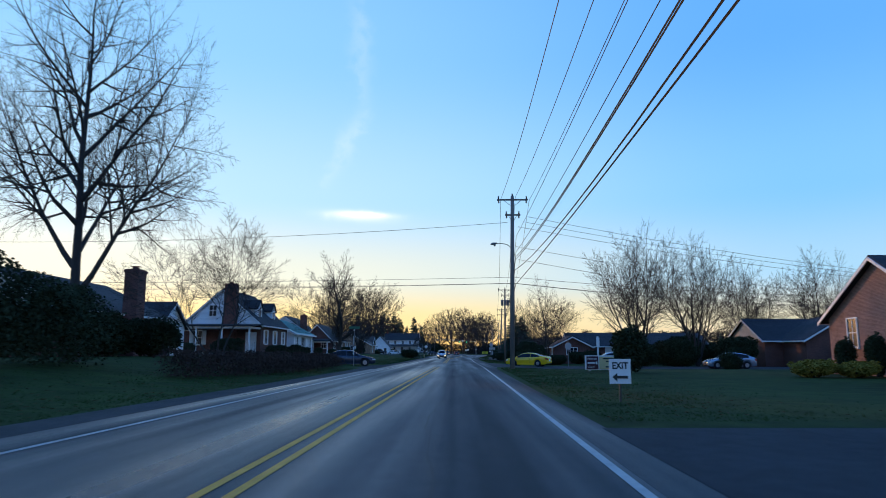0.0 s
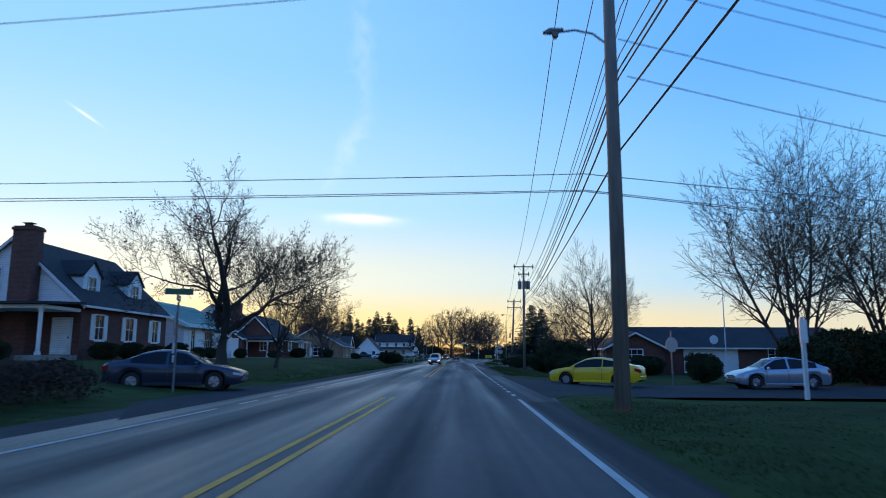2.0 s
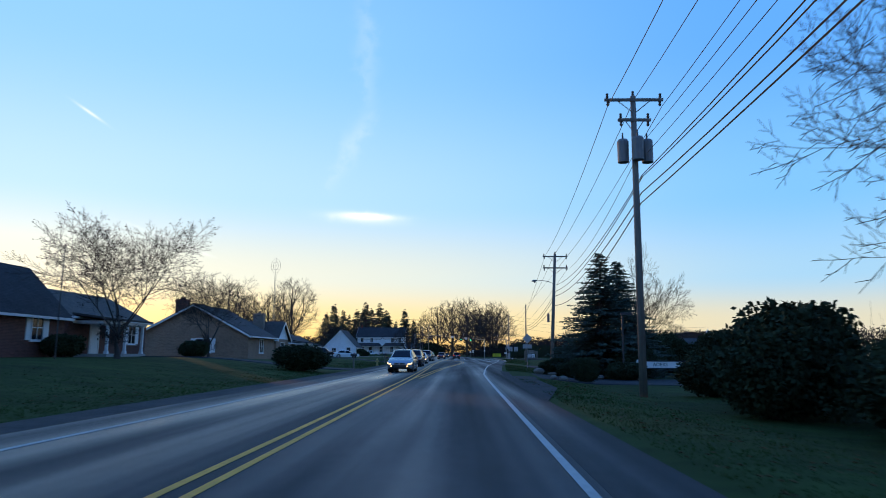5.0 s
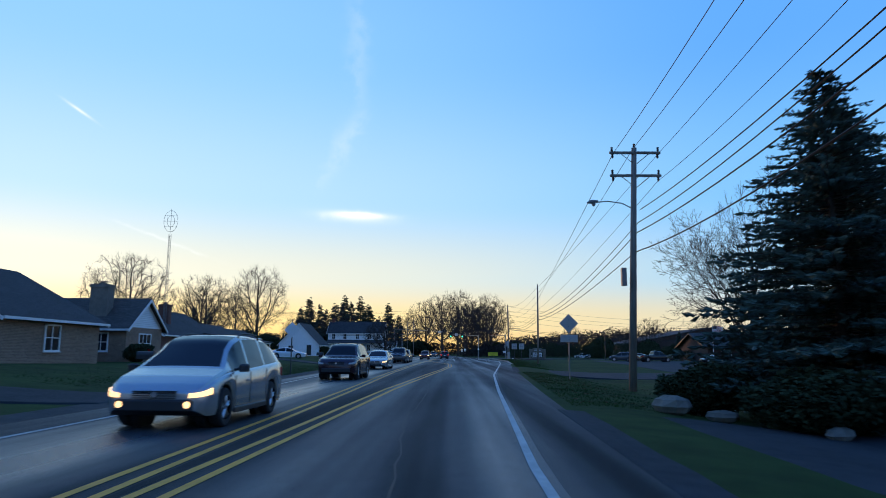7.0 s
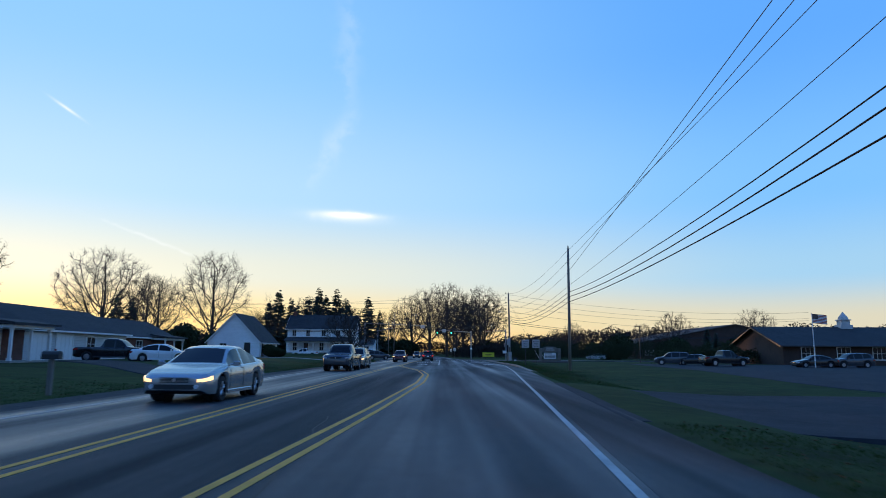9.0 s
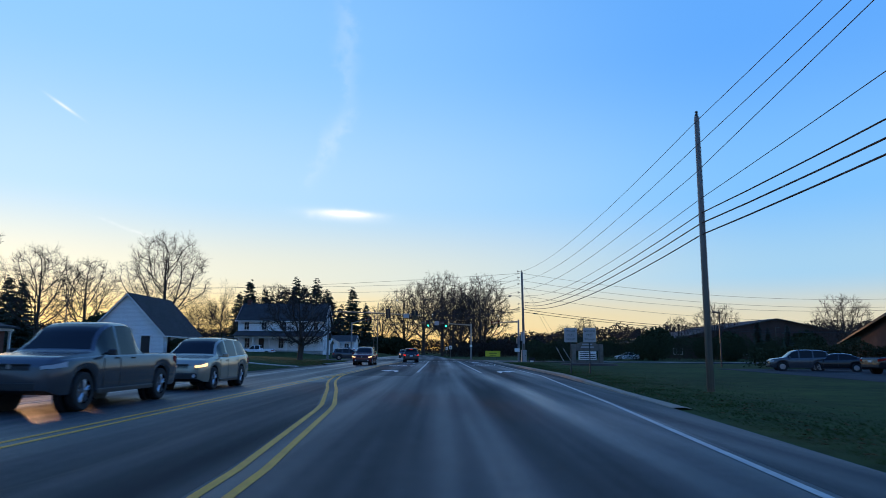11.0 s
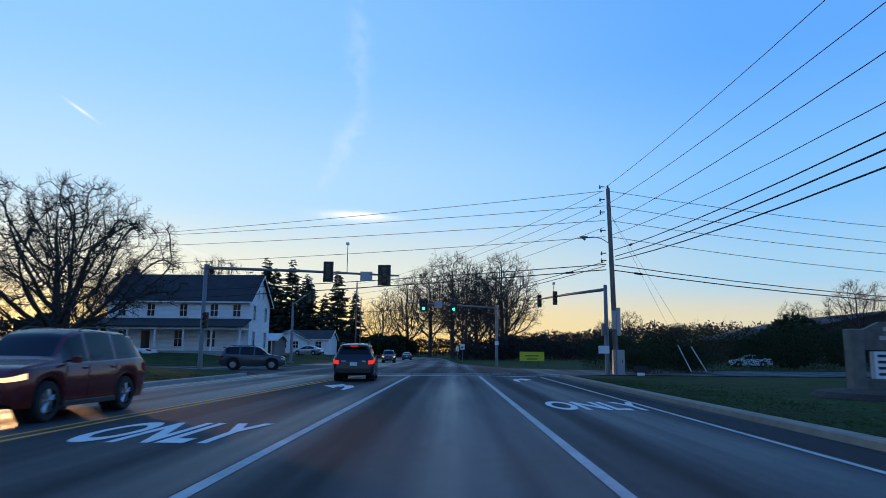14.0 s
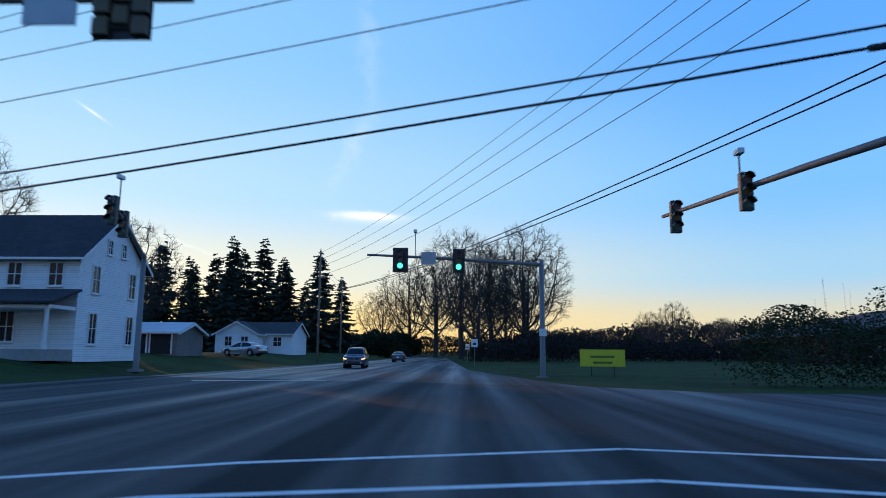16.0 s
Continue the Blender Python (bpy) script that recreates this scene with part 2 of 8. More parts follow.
BRICK_TAN = mat("brick_tan", (0.30, 0.19, 0.13), rough=0.9, vary=0.25, scale=7, bump=0.4, bscale=25)
SIDING = mat("white_siding", (0.86, 0.87, 0.88), rough=0.6, vary=0.08, scale=2)
SIDING_GREY = mat("pale_grey_siding", (0.55, 0.55, 0.54), rough=0.65, vary=0.1, scale=2)
TRIM = mat("white_trim", (0.74, 0.74, 0.73), rough=0.5, vary=0.06, scale=4)
ROOF_DARK = mat("dark_shingle", (0.038, 0.038, 0.041), rough=0.9, vary=0.35, scale=5, bump=0.6, bscale=18)
ROOF_BROWN = mat("brown_shingle", (0.085, 0.07, 0.06), rough=0.9, vary=0.3, scale=5, bump=0.6, bscale=18)
ROOF_TEAL = mat("teal_metal_roof", (0.16, 0.34, 0.32), rough=0.45, vary=0.12, scale=2, metal=0.2)
GLASS_DARK = mat("window_glass", (0.018, 0.022, 0.026), rough=0.12, vary=0.1, scale=1, spec=0.35)
# near-black colour that stands in for shade inside openings and truck beds
DARK = mat("interior_shade", (0.015, 0.015, 0.017), rough=0.8, vary=0.1)
WOOD_POLE = mat("weathered_pole_wood", (0.19, 0.16, 0.135), rough=0.95, vary=0.4, scale=10, bump=0.5, bscale=30, stretch=(1, 1, 0.06))
STEEL = mat("galvanised_steel", (0.20, 0.195, 0.19), rough=0.6, metal=0.35, vary=0.12, scale=5)
STEEL_DARK = mat("dark_steel", (0.06, 0.06, 0.06), rough=0.5, metal=0.5, vary=0.15)
WIRE = mat("wire_black", (0.015, 0.015, 0.016), rough=0.6, vary=0.05)
BARK = mat("bark_grey", (0.055, 0.045, 0.038), rough=0.95, vary=0.35, scale=8, bump=0.7, bscale=25, stretch=(1, 1, 0.2))
BARK_PALE = mat("bark_pale", (0.15, 0.125, 0.10), rough=0.95, vary=0.3, scale=8, bump=0.5, bscale=25, stretch=(1, 1, 0.2))
TWIG = mat("twigs", (0.036, 0.028, 0.023), rough=0.95, vary=0.25, scale=2)
NEEDLES = mat("spruce_needles", (0.072, 0.108, 0.088), rough=0.9, vary=0.45, scale=2.5, spec=0.2)
SHRUB = mat("shrub_leaves", (0.040, 0.052, 0.027), rough=0.95, vary=0.45, scale=3, spec=0.05)
SHRUB_GOLD = mat("golden_shrub_leaves", (0.22, 0.17, 0.03), rough=0.9, vary=0.35, scale=3, spec=0.2)
HEDGE = mat("bare_hedge_twigs", (0.07, 0.045, 0.035), rough=0.95, vary=0.4, scale=4, spec=0.1)
SIGN_BACK = mat("sign_aluminium", (0.36, 0.38, 0.40), rough=0.45, metal=0.6, vary=0.1, scale=3)
SIGN_WHITE = mat("sign_white", (0.75, 0.75, 0.74), rough=0.45, vary=0.06)
SIGN_BLACK = mat("sign_black", (0.02, 0.02, 0.022), rough=0.5, vary=0.1)
SIGN_YELLOW = mat("sign_yellow", (0.70, 0.60, 0.03), rough=0.5, vary=0.08)
RUBBER = mat("tyre_rubber", (0.018, 0.018, 0.019), rough=0.85, vary=0.2)
CHROME = mat("alloy_rim", (0.5, 0.5, 0.52), rough=0.3, metal=0.9, vary=0.1)
PLASTIC = mat("black_plastic", (0.02, 0.02, 0.022), rough=0.55, vary=0.15)
CAR_GLASS = mat("car_glass", (0.008, 0.010, 0.012), rough=0.05, vary=0.1, spec=0.25)
RED_LENS = mat("red_lens", (0.35, 0.012, 0.01), rough=0.15, vary=0.1)
RED_LIT = glow("red_lens_lit", (1.0, 0.035, 0.02), 0.85, (0.35, 0.01, 0.01))
CLEAR_LENS = mat("clear_lens", (0.55, 0.57, 0.6), rough=0.1, vary=0.1, spec=0.8)
WARM_LIT = glow("headlamp_lit", (1.0, 0.60, 0.22), 1.9, (0.5, 0.5, 0.5))
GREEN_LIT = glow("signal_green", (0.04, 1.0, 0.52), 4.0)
STONE = mat("field_stone", (0.17, 0.145, 0.12), rough=0.9, vary=0.35, scale=3, bump=0.6, bscale=12, rnd=0.4)

for _m in (BRICK, BRICK_SUNLIT, BRICK_TAN):
    courses(_m, 0.215, 0.075, 0.008, 1.5)
for _m in (SIDING, SIDING_GREY):
    courses(_m, 3.6, 0.14, 0.015, 0.7, 0.95)
for _m in (ROOF_DARK, ROOF_BROWN):
    courses(_m, 0.33, 0.09, 0.012, 0.55)
WOODS = mat("far_woods", (0.045, 0.038, 0.034), rough=0.95, vary=0.4, scale=0.6, spec=0.1)
BLADE = mat("grass_blades", (0.036, 0.064, 0.014), rough=0.9, vary=0.6, scale=0.9, spec=0.15)
LEAF_DEAD = mat("dead_leaves", (0.10, 0.065, 0.03), rough=0.9, vary=0.4, scale=5, spec=0.1)

# ---------------------------------------------------------------- builders


def mesh_of(name, verts, faces, material, smooth=False):
    me = bpy.data.meshes.new(name)
    me.from_pydata([tuple(v) for v in verts], [], faces)
    me.materials.append(material)
    if smooth:
        me.polygons.foreach_set("use_smooth", [True] * len(me.polygons))
    me.update()
    return me


class Geo:
    """Collects boxes, prisms, tubes and sheets into one mesh."""

    def __init__(self):
        self.v, self.f = [], []

    def add(self, verts, faces):
        o = len(self.v)
        self.v += [tuple(p) for p in verts]
        self.f += [tuple(i + o for i in f) for f in faces]
        return self

    def box(self, x0, x1, y0, y1, z0, z1, m=None, c=0.0):
        if c > 0:      # chamfered upright and top edges
            a = [(x0 + c, y0), (x1 - c, y0), (x1, y0 + c), (x1, y1 - c), (x1 - c, y1), (x0 + c, y1), (x0, y1 - c), (x0, y0 + c)]
            n = 8
            cx, cy = (x0 + x1) / 2, (y0 + y1) / 2
            v = [(x, y, z0) for x, y in a] + [(x, y, z1 - c) for x, y in a]
            v += [(cx + (x - cx) * (1 - 2 * c / (x1 - x0)), cy + (y - cy) * (1 - 2 * c / (y1 - y0)), z1) for x, y in a]
            f = [tuple(range(n - 1, -1, -1)), tuple(range(2 * n, 3 * n))]
            for k in (0, n):
                f += [(k + i, k + (i + 1) % n, k + n + (i + 1) % n, k + n + i) for i in range(n)]
        else:
            v = [(x, y, z) for z in (z0, z1) for x, y in ((x0, y0), (x1, y0), (x1, y1), (x0, y1))]
            f = [(3, 2, 1, 0), (4, 5, 6, 7), (0, 1, 5, 4), (1, 2, 6, 5), (2, 3, 7, 6), (3, 0, 4, 7)]
        if m is not None:
            v = [m @ Vector(p) for p in v]
        return self.add(v, f)

    def prism(self, poly, axis, a, b):
        """A polygon (in the two other axes, in xyz order) drawn out along axis from a to b."""
        def at(p, s):
            q = list(p)
            q.insert("xyz".index(axis), s)
            return q
        n = len(poly)
        v = [at(p, a) for p in poly] + [at(p, b) for p in poly]
        f = [tuple(range(n)), tuple(range(2 * n - 1, n - 1, -1))] + [(i, n + i, n + (i + 1) % n, (i + 1) % n) for i in range(n)]
        return self.add(v, f)

    def tube(self, pts, radii, n=6, cap=True):
        pts = [Vector(p) for p in pts]
        if not hasattr(radii, "__len__"):
            radii = [radii] * len(pts)
        v, f = [], []
        for i, p in enumerate(pts):
            d = (pts[min(i + 1, len(pts) - 1)] - pts[max(i - 1, 0)]).normalized()
            u = d.cross(Vector((0, 0, 1)) if abs(d.z) < 0.9 else Vector((1, 0, 0))).normalized()
            w = d.cross(u)
            for k in range(n):
                a = 2 * math.pi * k / n
                v.append(p + radii[i] * (math.cos(a) * u + math.sin(a) * w))
        for i in range(len(pts) - 1):
            for k in range(n):
                f.append((i * n + k, i * n + (k + 1) % n, (i + 1) * n + (k + 1) % n, (i + 1) * n + k))
        if cap:
            f += [tuple(range(n - 1, -1, -1)), tuple(range((len(pts) - 1) * n, len(pts) * n))]
        return self.add(v, f)

    def mesh(self, name, material, smooth=False):
        return mesh_of(name, self.v, self.f, material, smooth)


def part(name, geo, material, parent, label="", smooth=False):
    """One mesh object under a thing or under a part."""
    ob = new(name, geo if isinstance(geo, bpy.types.Mesh) else geo.mesh(name, material, smooth))
    ob.parent = parent
    return tagged(ob, label)


def thing(name, label, category, at=(0, 0, 0), rz=0.0, group="", kind=""):
    ob = new(name)
    ob.empty_display_size = 0.3
    ob.matrix_world = pose(*at, 0, 0, rz)
    return tagged(ob, label, category, group, kind)


def solid(name, geo, material, label, category, at=(0, 0, 0), rz=0.0, group="", kind="", smooth=False):
    ob = new(name, geo.mesh(name, material, smooth))
    ob.matrix_world = pose(*at, 0, 0, rz)
    return tagged(ob, label, category, group, kind)


# ---------------------------------------------------------------- ground and road
def lerp_table(table, v):
    if v <= table[0][0]:
        return table[0][1]
    for (a, p), (b, q) in zip(table, table[1:]):
        if v <= b:
            return p + (q - p) * (v - a) / (b - a)
    return table[-1][1]


def smooth(a, b, v):
    s = min(1.0, max(0.0, (v - a) / (b - a)))
    return s * s * (3 - 2 * s)


RIGHT_LINE = [(-60, 0.9), (6, 1.7), (24, 1.95), (58, 2.35), (85, 2.4), (122, 2.65), (135, 2.8), (151, 3.5), (168, 4.4), (184, 5.7), (213, 8.0), (234, 9.35), (285, 9.7)]
LEFT_LINE = [(-60, -6.2), (10, -5.6), (40, -5.4), (57, -5.05), (82, -4.6), (130, -4.5), (150, -4.8), (175, -5.5), (200, -6.0), (240, -5.8), (268, -5.0), (284, -4.6)]
YELLOW_L = [(-60, -2.85), (8, -2.1), (25, -1.95), (55, -1.55), (80, -1.25), (126, -1.25), (151, -1.55), (171, -1.95), (200, -2.05), (224, -1.95), (232, -1.65), (240, -1.55), (258, -1.6), (268, -1.3), (284, -0.6)]
YELLOW_R = [(126, -0.95), (133.4, -0.75), (151, -0.25), (168, 0.6), (178, 1.15), (192, 1.75), (203, 1.75), (212, 1.15), (219.4, 0.1), (222.7, -0.45), (226, -0.9), (231, -1.4), (236, -1.65)]
PAVE_R = [(-60, 1.6), (24, 2.65), (52, 3.1), (58, 3.5), (112, 3.7), (135, 4.0), (151, 4.9), (184, 7.0), (213, 9.2), (234, 10.3), (286, 10.9), (292, 11.5), (306, 11.5), (311, 9.4), (335, 5.6), (390, 3.7), (470, 1.0), (560, -14), (640, -40)]
PAVE_L = [(-60, -7.4), (10, -6.6), (57, -6.2), (82, -5.6), (150, -5.8), (200, -7.0), (240, -6.9), (270, -6.1), (286, -6.1), (292, -6.4), (316, -11.0), (331, -10.8), (400, -9.0), (470, -12), (560, -27), (640, -52)]


def ground_z(x, y):
    """Lawns rise to the left of the road and dip a little to the right of it."""
    up = lerp_table([(0, 0.95), (140, 0.95), (170, 0.5), (285, 0.55), (312, 1.15), (420, 1.2)], y)
    side = lerp_table(PAVE_L, y)
    z = up * smooth(side - 0.8, side - 13.0, x) if x < side else 0.0
    r = lerp_table(PAVE_R, y)
    if x > r:
        z -= lerp_table([(54, 0.0), (60, 0.29), (80, 0.35), (150, 0.5), (200, 0.5), (225, 0.1), (260, 0.0), (300, 0.1)], y) * smooth(r + 0.5, r + 6.0, x)
    cross = smooth(288, 293, y) * (1 - smooth(306, 312, y))
    z *= 1 - cross * smooth(60, 20, abs(x))
    far = math.hypot(x, y - 150)
    z += 4.0 * smooth(250, 900, far) * (0.5 + 0.5 * math.sin(x * 0.004 + 1)) if far > 250 else 0.0
    return z


def build_ground():
    xs = [-1500, -900, -600, -400, -280, -200, -140, -100, -80, -60, -50, -42, -36, -30, -26, -22, -19, -16.5, -14, -12.5, -11, -10, -9, -8.2, -7.4, -6.8, -6.2, -5.4, -4, 0, 2, 3.2, 3.8, 4.4, 5, 6, 7, 8, 9, 10, 11, 12, 13.5, 15, 17, 20, 24, 28, 34, 42, 52, 66, 90, 120, 170, 240, 330, 500, 800, 1500]
    ys = [-600, -300, -160, -80, -40] + [-20 + 5 * i for i in range(90)] + [445, 480, 540, 620, 720, 860, 1100, 1500, 2400]
    v, f = [], []
    for y in ys:
        for x in xs:
            inside = lerp_table(PAVE_L, y) - 0.2 < x < lerp_table(PAVE_R, y) + 0.2
            wob = 0.0 if inside else 0.015 * noise.noise((x * 0.35, y * 0.35, 0))
            v.append((x, y, (-0.035 if inside else ground_z(x, y) - 0.02 + wob)))
    n = len(xs)
    for j in range(len(ys) - 1):
        for i in range(n - 1):
            f.append((j * n + i, j * n + i + 1, (j + 1) * n + i + 1, (j + 1) * n + i))
    ob = new("ground", mesh_of("ground", v, f, GRASS, True))
    tagged(ob, "mown green lawns along the road, dulled by dusk", "lawn", kind="structure")


def strip(name, table_l, table_r, y0, y1, step, z, material, label, category, dl=0.0, dr=0.0, thick=0.06):
    """A band of paving between two lines of the plan, with an edge."""
    v, f = [], []
    n = max(2, int((y1 - y0) / step) + 1)
    for i in range(n):
        y = y0 + (y1 - y0) * i / (n - 1)
        a = (lerp_table(table_l, y) if isinstance(table_l, list) else table_l) + dl
        b = (lerp_table(table_r, y) if isinstance(table_r, list) else table_r) + dr
        v += [(a, y, z - thick), (a, y, z), ((a + b) / 2, y, z + 0.0), (b, y, z), (b, y, z - thick)]
    for i in range(n - 1):
        for k in range(4):
            f.append((i * 5 + k + 1, i * 5 + k, i * 5 + 5 + k, i * 5 + 6 + k))
    ob = new(name, mesh_of(name, v, f, material))
    return tagged(ob, label, category, kind="structure")


def paint(name, table, y0, y1, width, material, label, shift=0.0, step=3.0, z=0.006):
    v, f = [], []
    n = max(2, int((y1 - y0) / step) + 1)
    for i in range(n):
        y = y0 + (y1 - y0) * i / (n - 1)
        x = (lerp_table(table, y) if isinstance(table, list) else table) + shift
        w = width / 2 * (1 + 0.08 * noise.noise((x, y * 0.8, 3)))
        v += [(x - w, y, z), (x + w, y, z)]
    for i in range(n - 1):
        f.append((i * 2, i * 2 + 1, i * 2 + 3, i * 2 + 2))
    ob = new(name, mesh_of(name, v, f, material))
    return tagged(ob, label, "road marking", kind="structure")


def slab(name, poly, z, material, label, category):
    """A flat paved area with a short edge, from its outline."""
    n = len(poly)
    v = [(x, y, z) for x, y in poly] + [(x, y, z - 0.08) for x, y in poly]
    f = [tuple(range(n))] + [(i, n + i, n + (i + 1) % n, (i + 1) % n) for i in range(n)]
    ob = new(name, mesh_of(name, v, f, material))
    bm = bmesh.new()
    bm.from_mesh(ob.data)
    bmesh.ops.recalc_face_normals(bm, faces=bm.faces)
    bm.to_mesh(ob.data)
    bm.free()
    return tagged(ob, label, category, kind="structure")


build_ground()
strip("road", PAVE_L, PAVE_R, -60, 640, 2.0, 0.0, ASPHALT, "two-lane asphalt road with darker patched shoulders", "road", dl=0.0, dr=0.0)
strip("shoulder_left", PAVE_L, PAVE_L, -60, 286, 3.0, 0.0, GRAVEL, "narrow gravel shoulder beside the road", "road shoulder", dl=-1.1, dr=0.0)
strip("shoulder_right", RIGHT_LINE, PAVE_R, -60, 56, 2.0, 0.003, ASPHALT_NEW, "strip of darker asphalt outside the edge line", "road shoulder", dl=0.14, dr=0.02)
strip("shoulder_right", RIGHT_LINE, PAVE_R, 82, 286, 2.0, 0.003, ASPHALT_NEW, "strip of darker asphalt outside the edge line", "road shoulder", dl=0.16, dr=0.02)
strip("painted_median", YELLOW_L, YELLOW_R, 127, 224, 2.0, 0.003, ASPHALT_NEW, "darker asphalt of the painted median", "road", dl=0.25, dr=-0.25)
strip("turn_lane", YELLOW_L, 2.3, 232, 284, 2.0, 0.003, ASPHALT_NEW, "darker asphalt of the left turn lane", "road", dl=0.25, dr=0.0)
# side streets, crossing and drives
slab("drive_flare", [(3.6, 110), (5.0, 118), (5.2, 126), (5.6, 131.4), (3.8, 132.6)], 0.004, ASPHALT_OLD, "worn asphalt where the drive widens into the road", "driveway")
v, f = [], []
SIDE_LO, SIDE_HI = [(3.3, 57.5), (5.0, 61.0), (9, 62.2), (60, 60)], [(3.3, 81), (3.6, 81), (4.6, 77.5), (7, 74.5), (12, 73.0), (60, 70.5)]
side_xs = [3.3, 3.6, 4.0, 4.6, 5.2, 6, 7, 8, 9, 10.5, 12, 15, 20, 30, 45, 60]
for x in side_xs:
    zz = 0.004 - 0.22 * smooth(3.6, 8.5, x)
    for k in range(7):
        v.append((x, lerp_table(SIDE_LO, x) + (lerp_table(SIDE_HI, x) - lerp_table(SIDE_LO, x)) * k / 6, zz))
for i in range(len(side_xs) - 1):
    f += [(i * 7 + k, i * 7 + 7 + k, i * 7 + 8 + k, i * 7 + k + 1) for k in range(6)]
tagged(new("side_street_right", mesh_of("side_street_right", v, f, ASPHALT_OLD)), "worn asphalt side street falling away from the road", "street", kind="structure")
slab("side_street_left", [(-6.0, 50), (-6.0, 67.5), (-8.5, 63.8), (-60, 66), (-60, 58), (-9, 57.2)], 0.004, ASPHALT_OLD, "worn asphalt side street", "street")
slab("cross_street", [(-140, 287), (-9, 289.5), (-6.0, 286), (11.0, 288), (16, 291.5), (140, 292), (140, 306), (14, 305.5), (10.5, 309), (-10.6, 317), (-25, 315), (-140, 309)], 0.003, ASPHALT_CROSS, "asphalt street crossing at the traffic lights", "street")


def patch(name, corners, material, label, category, n=14, lift=0.03):
    """Paving laid on the ground's own slope, between four corners."""
    a, b, c, d = [Vector((*p, 0)) for p in corners]
    v, f = [], []
    for j in range(n + 1):
        for i in range(n + 1):
            p = a.lerp(b, i / n).lerp(d.lerp(c, i / n), j / n)
            v.append((p.x, p.y, ground_z(p.x, p.y) + lift))
    for j in range(n):
        for i in range(n):
            f.append((j * (n + 1) + i, j * (n + 1) + i + 1, (j + 1) * (n + 1) + i + 1, (j + 1) * (n + 1) + i))
    rim = [i for i in range(n + 1)] + [(j + 1) * (n + 1) - 1 for j in range(1, n + 1)] + [n * (n + 1) + i for i in range(n - 1, -1, -1)] + [j * (n + 1) for j in range(n - 1, 0, -1)]
    k = len(v)
    mx, my = sum(p[0] for p in corners) / 4, sum(p[1] for p in corners) / 4
    for i in rim:
        d = Vector((v[i][0] - mx, v[i][1] - my)).normalized() * 0.45
        v.append((v[i][0] + d.x, v[i][1] + d.y, v[i][2] - 0.16))
    f += [(rim[(i + 1) % len(rim)], rim[i], k + i, k + (i + 1) % len(rim)) for i in range(len(rim))]
    return tagged(new(name, mesh_of(name, v, f, material)), label, category, kind="structure")


patch("driveway_business", [(3.9, 132.2), (44, 133.0), (44, 140.0), (4.3, 143.0)], ASPHALT_OLD, "asphalt drive into a business car park", "driveway", lift=0.012)
patch("driveway_church", [(1.95, -30), (40, -30), (40, 12.6), (2.45, 11.6)], ASPHALT_OLD, "wide asphalt church drive", "driveway", lift=0.012)
patch("driveway_hall", [(6.3, 175.5), (60, 178), (60, 191), (7.6, 192.5)], ASPHALT_OLD, "asphalt drive to the brick hall", "driveway", lift=0.012)
patch("parking_lot", [(24, 191), (60, 191), (60, 256), (28, 256)], ASPHALT_OLD, "asphalt parking lot beside the hall", "car park", lift=0.012)
patch("driveway_left", [(-21, 139.2), (-6.6, 143.8), (-6.7, 147.6), (-21, 144)], ASPHALT_OLD, "asphalt driveway to a ranch house", "driveway")
patch("driveway_left", [(-27, 214.5), (-7.5, 190.5), (-7.5, 195), (-27, 221.5)], ASPHALT_OLD, "asphalt driveway across the lawn", "driveway")
patch("footpath", [(-26, 262.6), (-8.0, 252.0), (-8.0, 253.4), (-26, 264.2)], CONCRETE, "pale concrete footpath across the lawn", "path")


for side, shift in (("outer", -0.15), ("inner", 0.15)):
    paint("centre_line", YELLOW_L, -60, 57.6, 0.11, PAINT_YELLOW, "double yellow centre line, worn paint", shift)
    paint("centre_line", YELLOW_L, 77.7, 284, 0.11, PAINT_YELLOW, "double yellow centre line, worn paint", shift)
    paint("median_line", YELLOW_R, 127, 235, 0.11, PAINT_YELLOW, "double yellow line round the painted median", shift, step=1.5)
paint("edge_line_right", RIGHT_LINE, -60, 57.0, 0.11, PAINT_WHITE, "white edge line of the road")
paint("edge_line_right", RIGHT_LINE, 84.0, 285.5, 0.11, PAINT_WHITE, "white edge line of the road")
paint("edge_line_left", LEFT_LINE, -60, 53.0, 0.11, PAINT_WHITE, "white edge line of the road")
paint("edge_line_left", LEFT_LINE, 66.0, 284, 0.11, PAINT_WHITE, "white edge line of the road")
for y in [58.9 + 2.05 * i for i in range(12)]:
    paint("edge_dash", RIGHT_LINE, y, y + 0.75, 0.13, PAINT_WHITE, "short white edge dash across the side street", step=0.4)
for y in (54.6, 57.6, 60.6, 63.4):
    paint("edge_dash", LEFT_LINE, y, y + 1.6, 0.11, PAINT_WHITE, "short white edge dash across the side street", step=0.8)
paint("lane_line", 2.4, 238.4, 285.6, 0.15, PAINT_WHITE, "solid white lane line before the crossing")
paint("lane_line", 6.33, 238.4, 285.6, 0.15, PAINT_WHITE, "solid white lane line before the crossing")
CROSS = [("stop_line", 0.38, ((-0.2, 284.9), (2.5, 286.4), (6.7, 287.0), (9.6, 285.8))), ("crosswalk_line", 0.16, ((-0.4, 286.7), (2.4, 288.3), (7.1, 289.4), (10.6, 288.4))),
         ("crosswalk_line", 0.16, ((-1.0, 288.3), (2.6, 290.2), (7.3, 291.7), (11.6, 290.6))), ("stop_line", 0.4, ((-6.6, 312.0), (-1.0, 313.5)))]
